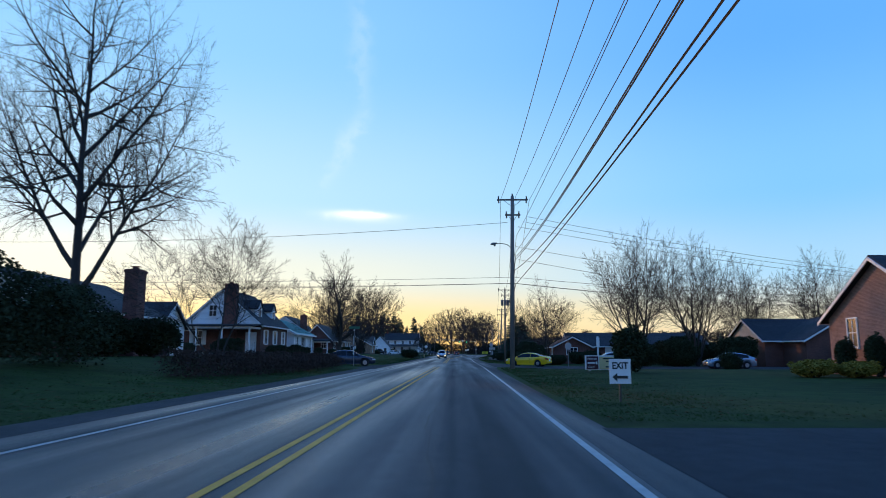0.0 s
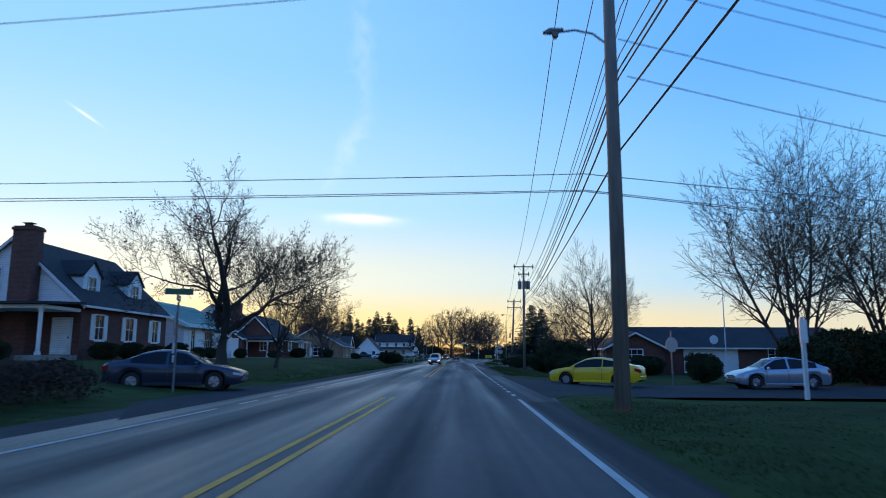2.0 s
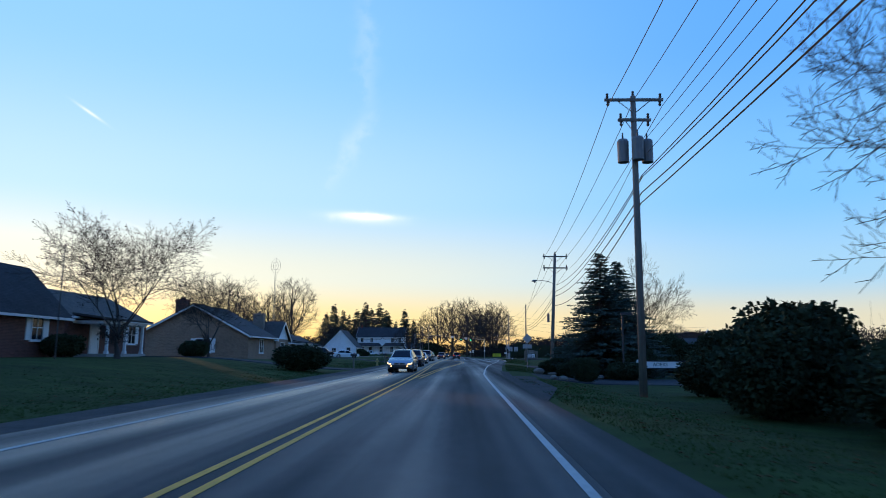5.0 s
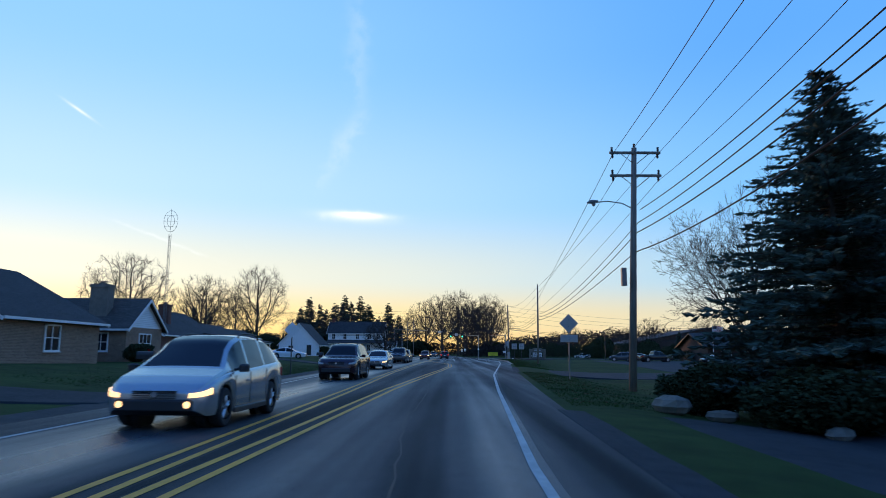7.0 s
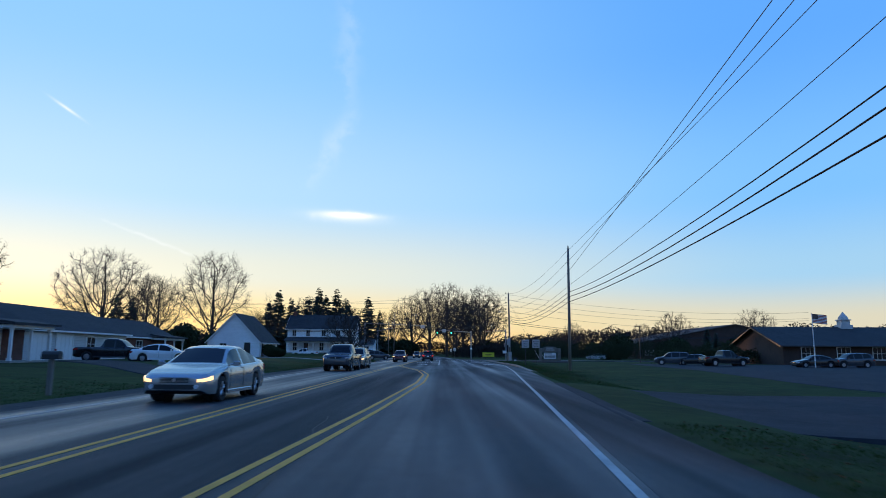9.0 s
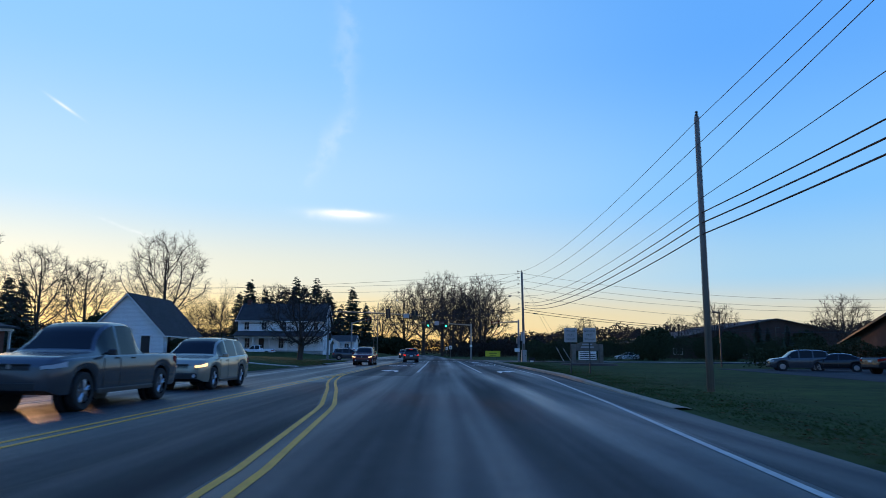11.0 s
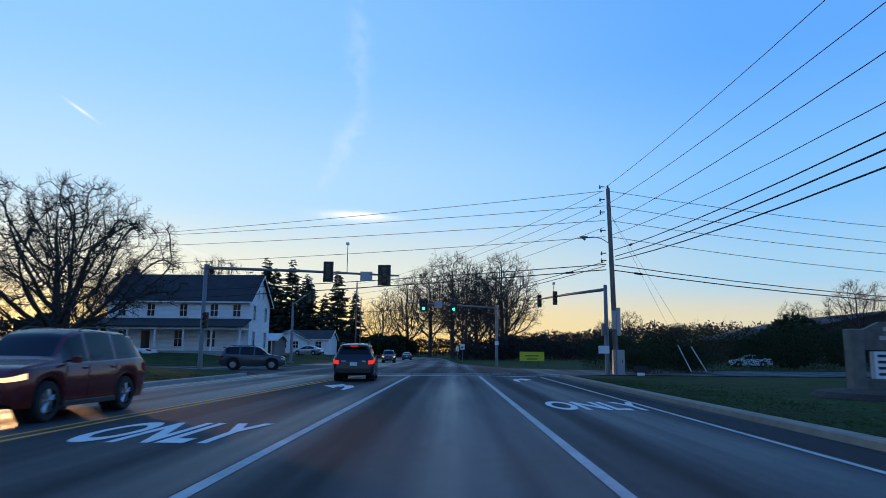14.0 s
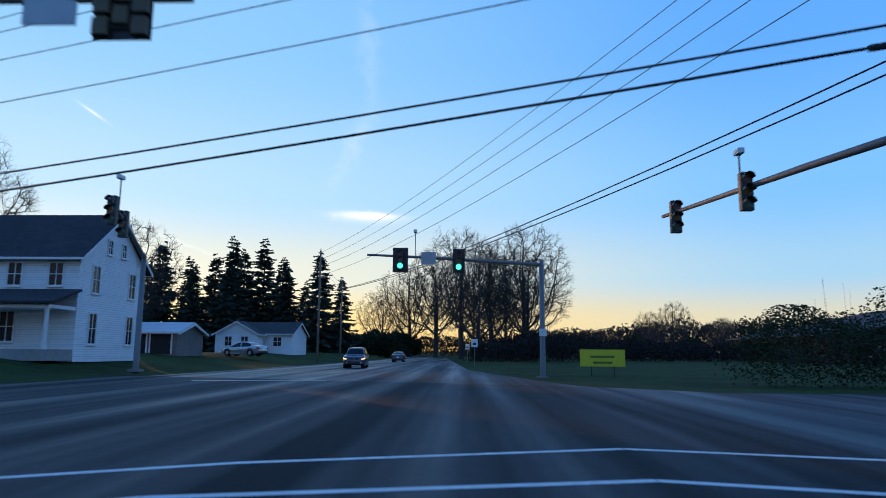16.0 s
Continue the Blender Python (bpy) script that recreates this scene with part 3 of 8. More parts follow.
for nm, xa, ya, xb, yb, w in [(n, *p, *q, w) for n, w, line in CROSS for p, q in zip(line, line[1:])]:
    d = Vector((xb - xa, yb - ya, 0)).normalized()
    p = Vector((-d.y, d.x, 0)) * w / 2
    a, b = Vector((xa, ya, 0.007)), Vector((xb, yb, 0.007))
    tagged(new(nm, mesh_of(nm, [a - p, b - p, b + p, a + p], [(0, 1, 2, 3)], PAINT_BRIGHT)), "white line painted across the lanes", "road marking", kind="structure")


def tar_line(seed, x, y0, y1, width, drift):
    """A wandering seam of tar along the lane."""
    rng = random.Random(seed)
    v, f = [], []
    n = int((y1 - y0) / 0.8)
    for i in range(n + 1):
        y = y0 + (y1 - y0) * i / n
        xx = x + lerp_table(YELLOW_L, y) + drift * noise.noise((y * 0.11, seed, 0)) + 0.12 * noise.noise((y * 0.9, seed, 7))
        w = width * (0.5 + 0.6 * abs(noise.noise((y * 0.7, seed, 3)))) / 2
        v += [(xx - w, y, 0.0045), (xx + w, y, 0.0045)]
    for i in range(n):
        f.append((2 * i, 2 * i + 1, 2 * i + 3, 2 * i + 2))
    tagged(new("tar_seam", mesh_of("tar_seam", v, f, TAR)), "dark wandering tar seam in the asphalt", "road repair", kind="structure")


for k, (x, y0, y1, w, d) in enumerate(((1.75, 2, 60, 0.035, 0.4), (2.6, 128, 176, 0.04, 0.5), (1.6, 190, 238, 0.04, 0.8))):
    tar_line(k, x, y0, y1, w, d)


# ---------------------------------------------------------------- houses
def origin_of(ob):
    while ob.parent:
        ob = ob.parent
    return ob.matrix_basis.translation


def wpart(name, geo, material, parent, label="", smooth=False):
    """A part whose mesh is given in world places."""
    o = origin_of(parent)
    geo.v = [(x - o.x, y - o.y, z - o.z) for x, y, z in geo.v]
    return part(name, geo, material, parent, label, smooth)


def fbox(geo, face, plane, u0, u1, z0, z1, d0, d1):
    """A box on a wall: u along the wall, d outwards from its plane."""
    if face == "E":
        geo.box(plane + d0, plane + d1, u0, u1, z0, z1)
    elif face == "W":
        geo.box(plane - d1, plane - d0, u0, u1, z0, z1)
    elif face == "S":
        geo.box(u0, u1, plane - d1, plane - d0, z0, z1)
    else:
        geo.box(u0, u1, plane + d0, plane + d1, z0, z1)


def on_wall(face, plane, u, z, d):
    return {"E": (plane + d, u, z), "W": (plane - d, u, z), "S": (u, plane - d, z), "N": (u, plane + d, z)}[face]


def window(h, face, plane, u, z, w, ht, bars=1, shutters=None, cross=1):
    b = 0.09
    loops = []
    for k, d in ((b, 0.0), (b, 0.07), (0.0, 0.07), (0.0, 0.005)):
        loops += [on_wall(face, plane, u + sx * (w / 2 + k), z + (ht + k if sz > 0 else -k), d) for sx, sz in ((-1, -1), (1, -1), (1, 1), (-1, 1))]
    g = Geo().add(loops, [(i * 4 + j, i * 4 + (j + 1) % 4, i * 4 + 4 + (j + 1) % 4, i * 4 + 4 + j) for i in range(3) for j in range(4)])
    win = wpart("window", g, TRIM, h, "white-framed window")
    for i in range(1, bars + 1):
        c = u - w / 2 + w * i / (bars + 1)
        q = Geo()
        fbox(q, face, plane, c - 0.025, c + 0.025, z, z + ht, 0.012, 0.04)
        wpart("muntin", q, TRIM, win)
    for i in range(1, cross + 1):
        c = z + ht * i / (cross + 1)
        q = Geo()
        fbox(q, face, plane, u - w / 2, u + w / 2, c - 0.025, c + 0.025, 0.014, 0.045)
        wpart("muntin", q, TRIM, win)
    q = Geo()
    fbox(q, face, plane, u - w / 2 - b - 0.04, u + w / 2 + b + 0.04, z - b - 0.05, z - b, 0.0, 0.13)
    wpart("sill", q, TRIM, win)
    p = Geo()
    fbox(p, face, plane, u - w / 2, u + w / 2, z, z + ht, 0.004, 0.012)
    wpart("pane", p, GLASS_DARK, win, "dark window pane")
    if shutters:
        n = 12
        prof = [(0.0, z + ht + 0.05), (0.0, z - 0.05), (0.05, z - 0.05)]
        for k in range(n):
            z0 = z + ht * k / n
            prof += [(0.06, z0 + 0.01), (0.045, z0 + ht / n - 0.01)]
        prof += [(0.05, z + ht + 0.05)]
        for s in (-1, 1):
            c = u + s * (w / 2 + b + 0.22)
            v = [on_wall(face, plane, c + e * 0.2, zz, d) for e in (-1, 1) for d, zz in prof]
            m = len(prof)
            q = Geo().add(v, [tuple(range(m)), tuple(range(2 * m - 1, m - 1, -1))] + [(i, m + i, m + (i + 1) % m, (i + 1) % m) for i in range(m)])
            wpart("shutter", q, shutters, win, "louvred shutter")


def door(h, face, plane, u, z, w, ht, material, panels=2, garage=False):
    g = Geo()
    fbox(g, face, plane, u - w / 2, u + w / 2, z, z + ht, 0.0, 0.04)
    d = wpart("door", g, material, h, "panelled door")
    cols, rows = (4, 4) if garage else (1, panels)
    for k in range(rows):
        for j in range(cols):
            c = u - w / 2 + w * (j + 0.5) / cols
            zz = z + ht * (k + 0.5) / rows
            q = Geo()
            fbox(q, face, plane, c - w * 0.4 / cols, c + w * 0.4 / cols, zz - ht * 0.38 / rows, zz + ht * 0.38 / rows, 0.04, 0.06)
            wpart("panel", q, material, d)
    if not garage:
        q = Geo()
        fbox(q, face, plane, u + w * 0.41, u + w * 0.46, z + 0.95, z + 1.08, 0.04, 0.1)
        wpart("handle", q, STEEL_DARK, d)
    for s in (-1, 1):
        f = Geo()
        fbox(f, face, plane, u + s * (w / 2 + 0.06) - 0.06, u + s * (w / 2 + 0.06) + 0.06, z, z + ht + 0.12, 0.0, 0.08)
        wpart("door_frame", f, TRIM, d)
    f = Geo()
    fbox(f, face, plane, u - w / 2, u + w / 2, z + ht, z + ht + 0.12, 0.0, 0.08)
    wpart("door_frame", f, TRIM, d)


def body_and_roof(h, x0, x1, y0, y1, zb, ze, zr, axis, wall, roof, gable=None, over=0.4, trim=TRIM, gable_z=None):
    """Walls up to the gables, a two-slope roof with overhang and thickness, and its boards."""
    g = Geo()
    g.box(x0, x1, y0, y1, zb - 0.6, ze)
    wpart("wall", g, wall, h)
    t = Geo()
    if axis == "y":
        c = (x0 + x1) / 2
        t.prism([(x0, ze), (x1, ze), (c, zr)], "y", y0, y1)
    else:
        c = (y0 + y1) / 2
        t.prism([(y0, ze), (y1, ze), (c, zr)], "x", x0, x1)
    wpart("gable", t, gable or wall, h)
    th = 0.14
    half = ((x1 - x0) if axis == "y" else (y1 - y0)) / 2
    drop = (zr - ze) / half * over
    r, f = Geo(), Geo()
    lo, hi = (x0, x1) if axis == "y" else (y0, y1)
    a0, a1 = (y0 - over * 0.8, y1 + over * 0.8) if axis == "y" else (x0 - over * 0.8, x1 + over * 0.8)
    poly = [(lo - over, ze - drop + 0.03), (c, zr + 0.03), (hi + over, ze - drop + 0.03), (hi + over, ze - drop + th), (c, zr + th + 0.06), (lo - over, ze - drop + th)]
    r.prism(poly[:2] + poly[4:5] + poly[5:], axis, a0, a1)
    r.prism([poly[1], poly[2], poly[3], poly[4]], axis, a0, a1)
    wpart("roof", r, roof, h)
    for s, e in ((lo - over, -1), (hi + over, 1)):
        z = ze - drop + 0.02
        lo2, hi2 = min(s, s + e * 0.11), max(s, s + e * 0.11)
        q = Geo()
        if axis == "y":
            q.box(lo2, hi2, a0, a1, z - 0.03, z + 0.11)
        else:
            q.box(a0, a1, lo2, hi2, z - 0.03, z + 0.11)
        wpart("gutter", q, trim, h, "white gutter along the eave")
    for s in (a0 - 0.03, a1 + 0.03):   # sloping boards on the gable ends
        q = Geo()
        for e, b in ((lo - over, 1), (hi + over, -1)):
            q.prism([(e, ze - drop - 0.10), (c, zr - 0.10), (c, zr + 0.10), (e, ze - drop + 0.10)], axis, s - 0.03, s + 0.03)
        wpart("bargeboard", q, trim, h, "white sloping board on the gable")


def chimney(h, x, y, z0, z1, w=0.9, d=0.7, material=None):
    g = Geo()
    g.box(x - w / 2, x + w / 2, y - d / 2, y + d / 2, z0, z1)
    g.box(x - w / 2 - 0.07, x + w / 2 + 0.07, y - d / 2 - 0.07, y + d / 2 + 0.07, z1 - 0.25, z1 - 0.08)
    g.box(x - 0.18, x + 0.18, y - 0.18, y + 0.18, z1, z1 + 0.16)
    g.box(x - 0.3, x + 0.3, y - 0.25, y + 0.25, z1 + 0.2, z1 + 0.24)
    wpart("chimney", g, material or BRICK, h, "brick chimney")


def dormer(h, x, y, z, w, depth, ht, side=1):
    """A gabled dormer whose front stands at x and looks along side (+1: +x)."""
    g = Geo()
    a, b = (x - depth, x) if side > 0 else (x, x + depth)
    g.box(a, b, y - w / 2, y + w / 2, z, z + ht)
    g.prism([(y - w / 2, z + ht), (y + w / 2, z + ht), (y, z + ht + w * 0.42)], "x", a, b)
    d = wpart("dormer", g, SIDING, h, "white gabled dormer")
    r = Geo()
    o = 0.18
    r.prism([(y - w / 2 - o, z + ht - o * 0.84), (y, z + ht + w * 0.42), (y, z + ht + w * 0.42 + 0.12), (y - w / 2 - o, z + ht - o * 0.84 + 0.1)], "x", a, b + side * 0.15)
    r.prism([(y, z + ht + w * 0.42), (y + w / 2 + o, z + ht - o * 0.84), (y + w / 2 + o, z + ht - o * 0.84 + 0.1), (y, z + ht + w * 0.42 + 0.12)], "x", a, b + side * 0.15)
    wpart("dormer_roof", r, ROOF_DARK, d)
    window(h, "E" if side > 0 else "W", x, y, z + 0.25, w * 0.42, ht * 0.75, bars=1)


def porch(h, x0, x1, y0, y1, zb, zt, posts, roof, post_mat=TRIM, slope=0.35, side="S"):
    """A slab, square posts and a shallow roof."""
    g = Geo()
    g.box(x0, x1, y0, y1, zb - 0.5, zb + 0.12)
    wpart("porch_floor", g, CONCRETE, h)
    q = Geo()
    if side == "S":
        q.prism([(y0 - 0.3, zt), (y1, zt + slope), (y1, zt + slope + 0.14), (y0 - 0.3, zt + 0.14)], "x", x0 - 0.3, x1 + 0.3)
    else:
        q.prism([(x1 + 0.3, zt), (x0, zt + slope), (x0, zt + slope + 0.14), (x1 + 0.3, zt + 0.14)], "y", y0 - 0.3, y1 + 0.3)
    wpart("porch_roof", q, roof, h)
    b = Geo()
    b.box(x0, x1, y0, y1, zt - 0.22, zt - 0.02)
    wpart("porch_beam", b, TRIM, h)
    for px, py in posts:
        p = Geo()
        p.box(px - 0.08, px + 0.08, py - 0.08, py + 0.08, zb + 0.12, zt - 0.2)
        p.box(px - 0.12, px + 0.12, py - 0.12, py + 0.12, zb + 0.12, zb + 0.3)
        p.box(px - 0.12, px + 0.12, py - 0.12, py + 0.12, zt - 0.32, zt - 0.2)
        wpart("porch_post", p, post_mat, h)


def house(name, label, x, y, z):
    return thing(name, label, "house", (x, y, z))


# dark house behind the shrubs at the beginning
h = house("house", "dark brick house with a chimney and a white-gabled porch", -26, 46, 0.9)
body_and_roof(h, -34, -23.5, 41, 55, 0.9, 3.9, 6.4, "y", BRICK, ROOF_DARK, SIDING)
chimney(h, -22.7, 47.5, 0.9, 7.0, 1.0, 1.2)
body_and_roof(h, -31, -24.2, 55.2, 60.5, 0.9, 3.4, 5.3, "x", SIDING, ROOF_DARK, SIDING)
window(h, "E", -23.5, 44, 1.9, 1.1, 1.3, shutters=SIDING)
window(h, "E", -23.5, 52, 1.9, 1.1, 1.3)
window(h, "S", 41, -29, 2.0, 1.0, 1.3)
window(h, "E", -24.2, 57.8, 1.9, 0.9, 1.3)
# cape house with two dormers
h = house("house", "brick and white cape house with dormers and tall chimney", -26.6, 83.5, 1.1)
body_and_roof(h, -31.2, -22.2, 77.5, 89.6, 1.1, 4.35, 8.3, "y", BRICK, ROOF_DARK, SIDING, over=0.3)
chimney(h, -25.6, 77.0, 1.1, 8.95, 1.35, 0.9)
for yy in (80.2, 86.2):
    dormer(h, -23.2, yy, 4.7, 2.1, 2.8, 1.65)
porch(h, -31.0, -22.2, 73.6, 77.4, 1.1, 4.0, [(-31, 73.8), (-28.2, 73.8), (-25.4, 73.8), (-22.4, 73.8)], ROOF_DARK, slope=0.25)
window(h, "S", 77.5, -29.4, 2.1, 0.9, 1.5, shutters=TRIM)
window(h, "S", 77.5, -27.8, 5.3, 0.8, 1.2)
door(h, "S", 77.5, -23.3, 1.25, 1.0, 2.1, SIDING)
for yy, w in ((79.6, 1.7), (83.6, 1.8), (87.6, 1.5)):
    window(h, "E", -22.2, yy, 2.2, w * 0.6, 1.5, bars=1, shutters=TRIM)
# white house with teal roof
h = house("house", "white ranch house with a teal metal roof", -26, 98.7, 0.9)
body_and_roof(h, -30.2, -22.0, 92.7, 104.8, 0.9, 3.75, 5.75, "y", SIDING, ROOF_TEAL, SIDING, over=0.45)
window(h, "S", 92.7, -24.2, 1.9, 0.8, 1.3)
window(h, "S", 92.7, -27.6, 1.9, 1.2, 1.3)
for yy, w in ((94.6, 0.8), (98.2, 1.9), (102.9, 0.8)):
    window(h, "E", -22.0, yy, 1.75, w, 1.55, bars=3 if w > 1 else 1, shutters=TRIM if w < 1 else None)
door(h, "E", -22.0, 100.4, 1.0, 0.95, 2.1, SIDING)
g = Geo()
for i in range(20):
    yy = 92.9 + i * 0.61
    for s in (1, -1):
        x1 = -26.1 + s * 4.45
        g.prism([(-26.1, 5.92), (x1, 3.83), (x1, 3.88), (-26.1, 5.97)], "y", yy, yy + 0.05)
wpart("roof_seam", g, ROOF_TEAL, h)
# brick house with garage and white upper gable
h = house("house", "red brick house with a white gable, chimney and white garage door", -28, 124, 0.9)
body_and_roof(h, -36.0, -26.4, 124.2, 134, 0.9, 4.2, 7.6, "y", BRICK, ROOF_DARK, SIDING, over=0.3)
body_and_roof(h, -27.2, -22.0, 121.2, 131.2, 0.9, 3.4, 6.0, "y", BRICK, ROOF_DARK, BRICK, over=0.35)
body_and_roof(h, -34.0, -25.2, 118.0, 124.0, 0.9, 3.3, 6.2, "y", BRICK, ROOF_DARK, BRICK, over=0.3)
chimney(h, -27.4, 122.6, 3.0, 7.8, 1.1, 0.9)
door(h, "S", 118.0, -26.6, 0.95, 1.9, 2.2, TRIM, garage=True)
window(h, "E", -22.0, 123.8, 1.85, 1.7, 1.35, bars=2)
window(h, "E", -22.0, 128.6, 1.9, 1.0, 1.3, shutters=TRIM)
window(h, "S", 121.2, -23.4, 1.9, 0.8, 1.2)
porch(h, -25.1, -22.2, 119.2, 121.1, 0.9, 3.1, [(-24.9, 119.3), (-22.4, 119.3)], ROOF_DARK)
# small house with a porch
h = house("house", "small brick house with white porch trim", -27, 140, 1.0)
body_and_roof(h, -31.0, -24.0, 135.0, 146.0, 1.0, 3.6, 5.4, "y", BRICK, ROOF_BROWN, SIDING)
porch(h, -23.9, -21.6, 135.5, 141.0, 1.0, 3.3, [(-21.8, 135.8), (-21.8, 138.2), (-21.8, 140.7)], ROOF_BROWN, side="E")
door(h, "E", -24.0, 138.2, 1.1, 1.0, 2.1, TRIM)
window(h, "E", -24.0, 143.6, 1.9, 1.1, 1.3, shutters=TRIM)
window(h, "S", 135.0, -27.5, 1.9, 1.1, 1.3)
# tan brick ranch with two gables
h = house("house", "tan brick ranch house with a white-edged gable", -26, 164, 0.5)
body_and_roof(h, -31.3, -20.0, 160.0, 169.5, 0.5, 3.0, 6.0, "y", BRICK_TAN, ROOF_DARK, BRICK_TAN)
chimney(h, -27.5, 161.5, 3.5, 6.7, 1.2, 0.8)
window(h, "S", 160.0, -24.6, 1.3, 1.5, 1.3, bars=1, shutters=TRIM)
window(h, "E", -20.0, 164.5, 1.3, 1.3, 1.3)
h = house("house", "long tan ranch house with a front gable and stone chimney", -27, 178, 0.5)
body_and_roof(h, -34.0, -25.4, 169.9, 187.0, 0.5, 3.0, 5.3, "y", BRICK_TAN, ROOF_BROWN, BRICK_TAN)
body_and_roof(h, -28.0, -21.6, 176.4, 182.4, 0.5, 3.0, 5.1, "x", BRICK_TAN, ROOF_BROWN, SIDING)
chimney(h, -24.3, 177.8, 3.0, 6.2, 1.3, 1.0, STONE)
window(h, "E", -21.6, 179.4, 1.2, 1.9, 1.3, bars=2)
window(h, "S", 176.4, -23.4, 1.3, 0.9, 1.2)
door(h, "E", -25.4, 184.4, 0.55, 0.95, 2.05, SIDING)
window(h, "E", -25.4, 173.0, 1.3, 1.5, 1.2, bars=1)
# brick ranch with chimney, then a low pale one
h = house("house", "red brick ranch house with a chimney and porch", -29, 201, 0.5)
body_and_roof(h, -35.0, -26.5, 194.0, 210.0, 0.5, 3.0, 5.6, "y", BRICK, ROOF_DARK, BRICK)
chimney(h, -28.6, 199.3, 3.0, 6.2, 1.1, 0.8)
window(h, "E", -26.5, 198.0, 1.25, 1.6, 1.3, bars=2)
window(h, "E", -26.5, 203.0, 1.25, 1.2, 1.3, shutters=TRIM)
window(h, "S", 194.0, -30.6, 1.3, 1.0, 1.2)
porch(h, -26.4, -24.2, 205.0, 209.6, 0.5, 2.9, [(-24.4, 205.2), (-24.4, 207.3), (-24.4, 209.4)], ROOF_DARK, side="E")
door(h, "E", -26.5, 206.8, 0.6, 1.0, 2.1, TRIM)
h = house("house", "low pale ranch house with white garage doors", -32, 226, 0.5)
body_and_roof(h, -38.0, -29.5, 214.0, 232.0, 0.5, 3.0, 5.0, "y", SIDING_GREY, ROOF_DARK, SIDING_GREY)
door(h, "E", -29.5, 217.2, 0.5, 2.5, 2.1, TRIM, garage=True)
door(h, "E", -29.5, 220.6, 0.5, 2.5, 2.1, TRIM, garage=True)
window(h, "E", -29.5, 225.0, 1.3, 1.5, 1.2, bars=1)
window(h, "E", -29.5, 229.4, 1.3, 1.1, 1.2)
window(h, "S", 214.0, -33.0, 1.3, 1.1, 1.2)
h = house("house", "dark brick ranch house with white posts", -36, 246, 0.5)
body_and_roof(h, -41.0, -33.0, 238.0, 254.0, 0.5, 3.0, 5.0, "y", BRICK, ROOF_DARK, BRICK)
window(h, "E", -33.0, 243.0, 1.3, 1.5, 1.2, bars=1)
window(h, "S", 238.0, -36.0, 1.3, 1.1, 1.2)
porch(h, -32.9, -31.0, 246.0, 252.0, 0.5, 2.9, [(-31.2, 246.2), (-31.2, 249), (-31.2, 251.8)], ROOF_DARK, side="E")
# white steep-gabled house
h = house("house", "white steep-gabled house with dark roof and plain rear door", -29.9, 275, 0.6)
body_and_roof(h, -34.0, -25.8, 269.5, 281.0, 0.6, 2.95, 7.2, "y", SIDING, ROOF_DARK, SIDING, over=0.3)
door(h, "S", 269.5, -27.7, 0.65, 0.95, 2.1, SIGN_BLACK)
door(h, "E", -25.8, 270.9, 0.65, 0.9, 2.1, SIGN_BLACK)
window(h, "E", -25.8, 275.6, 1.5, 0.9, 1.0)
window(h, "S", 269.5, -31.5, 1.4, 1.0, 1.2)
# farmhouse at the crossing
h = house("farmhouse", "two-storey white farmhouse with a long front porch", -27.2, 326.2, 1.2)
body_and_roof(h, -33.2, -17.5, 321.6, 329.8, 1.2, 6.9, 9.95, "x", SIDING, ROOF_DARK, SIDING, over=0.45)
porch(h, -33.0, -17.5, 318.9, 321.5, 1.2, 3.8, [(-32.7 + 3.0 * i, 319.1) for i in range(6)], ROOF_DARK, slope=0.9)
for x in (-31.6, -28.4, -24.8, -21.4, -18.9):
    window(h, "S", 321.6, x, 5.1, 0.8, 1.3)
for x in (-31.4, -25.2, -21.6):
    window(h, "S", 321.6, x, 1.8, 0.85, 1.7)
door(h, "S", 321.6, -28.8, 1.35, 0.95, 2.15, GLASS_DARK)
for y in (323.4, 328.0):
    window(h, "E", -17.5, y, 4.8, 0.8, 1.6)
    window(h, "E", -17.5, y, 1.7, 0.8, 1.8)
for y in (324.8, 326.6):
    window(h, "E", -17.5, y, 7.4, 0.5, 0.85)
chimney(h, -32.4, 325.7, 9.0, 10.8, 0.7, 0.7)
# garage and small white house behind the crossing
h = house("shed", "grey shed with two doors coloured near-black as shaded openings", -22.0, 344, 1.0)
SHED_BOARD = mat("shed_boards", (0.17, 0.15, 0.14), rough=0.85, vary=0.25, scale=4)
body_and_roof(h, -24.6, -19.6, 341.0, 347.0, 1.0, 2.9, 3.7, "x", SHED_BOARD, SIDING_GREY, SHED_BOARD)
# solid doors; the shade of open garages is put into their colour
door(h, "S", 341.0, -23.2, 1.05, 1.8, 1.7, DARK)
door(h, "S", 341.0, -21.0, 1.05, 1.8, 1.7, DARK)
h = house("house", "small white house with a front gable beside spruces", -24, 380, 1.6)
body_and_roof(h, -28.0, -18.6, 377.0, 386.0, 1.3, 3.8, 5.4, "x", SIDING, ROOF_DARK, SIDING)
body_and_roof(h, -28.2, -22.4, 373.8, 377.0, 1.3, 3.7, 5.3, "y", SIDING, ROOF_DARK, SIDING)
window(h, "S", 373.8, -26.4, 2.1, 0.9, 1.2)
window(h, "S", 373.8, -24.2, 2.1, 0.9, 1.2)
window(h, "S", 377.0, -20.6, 2.1, 1.1, 1.2)
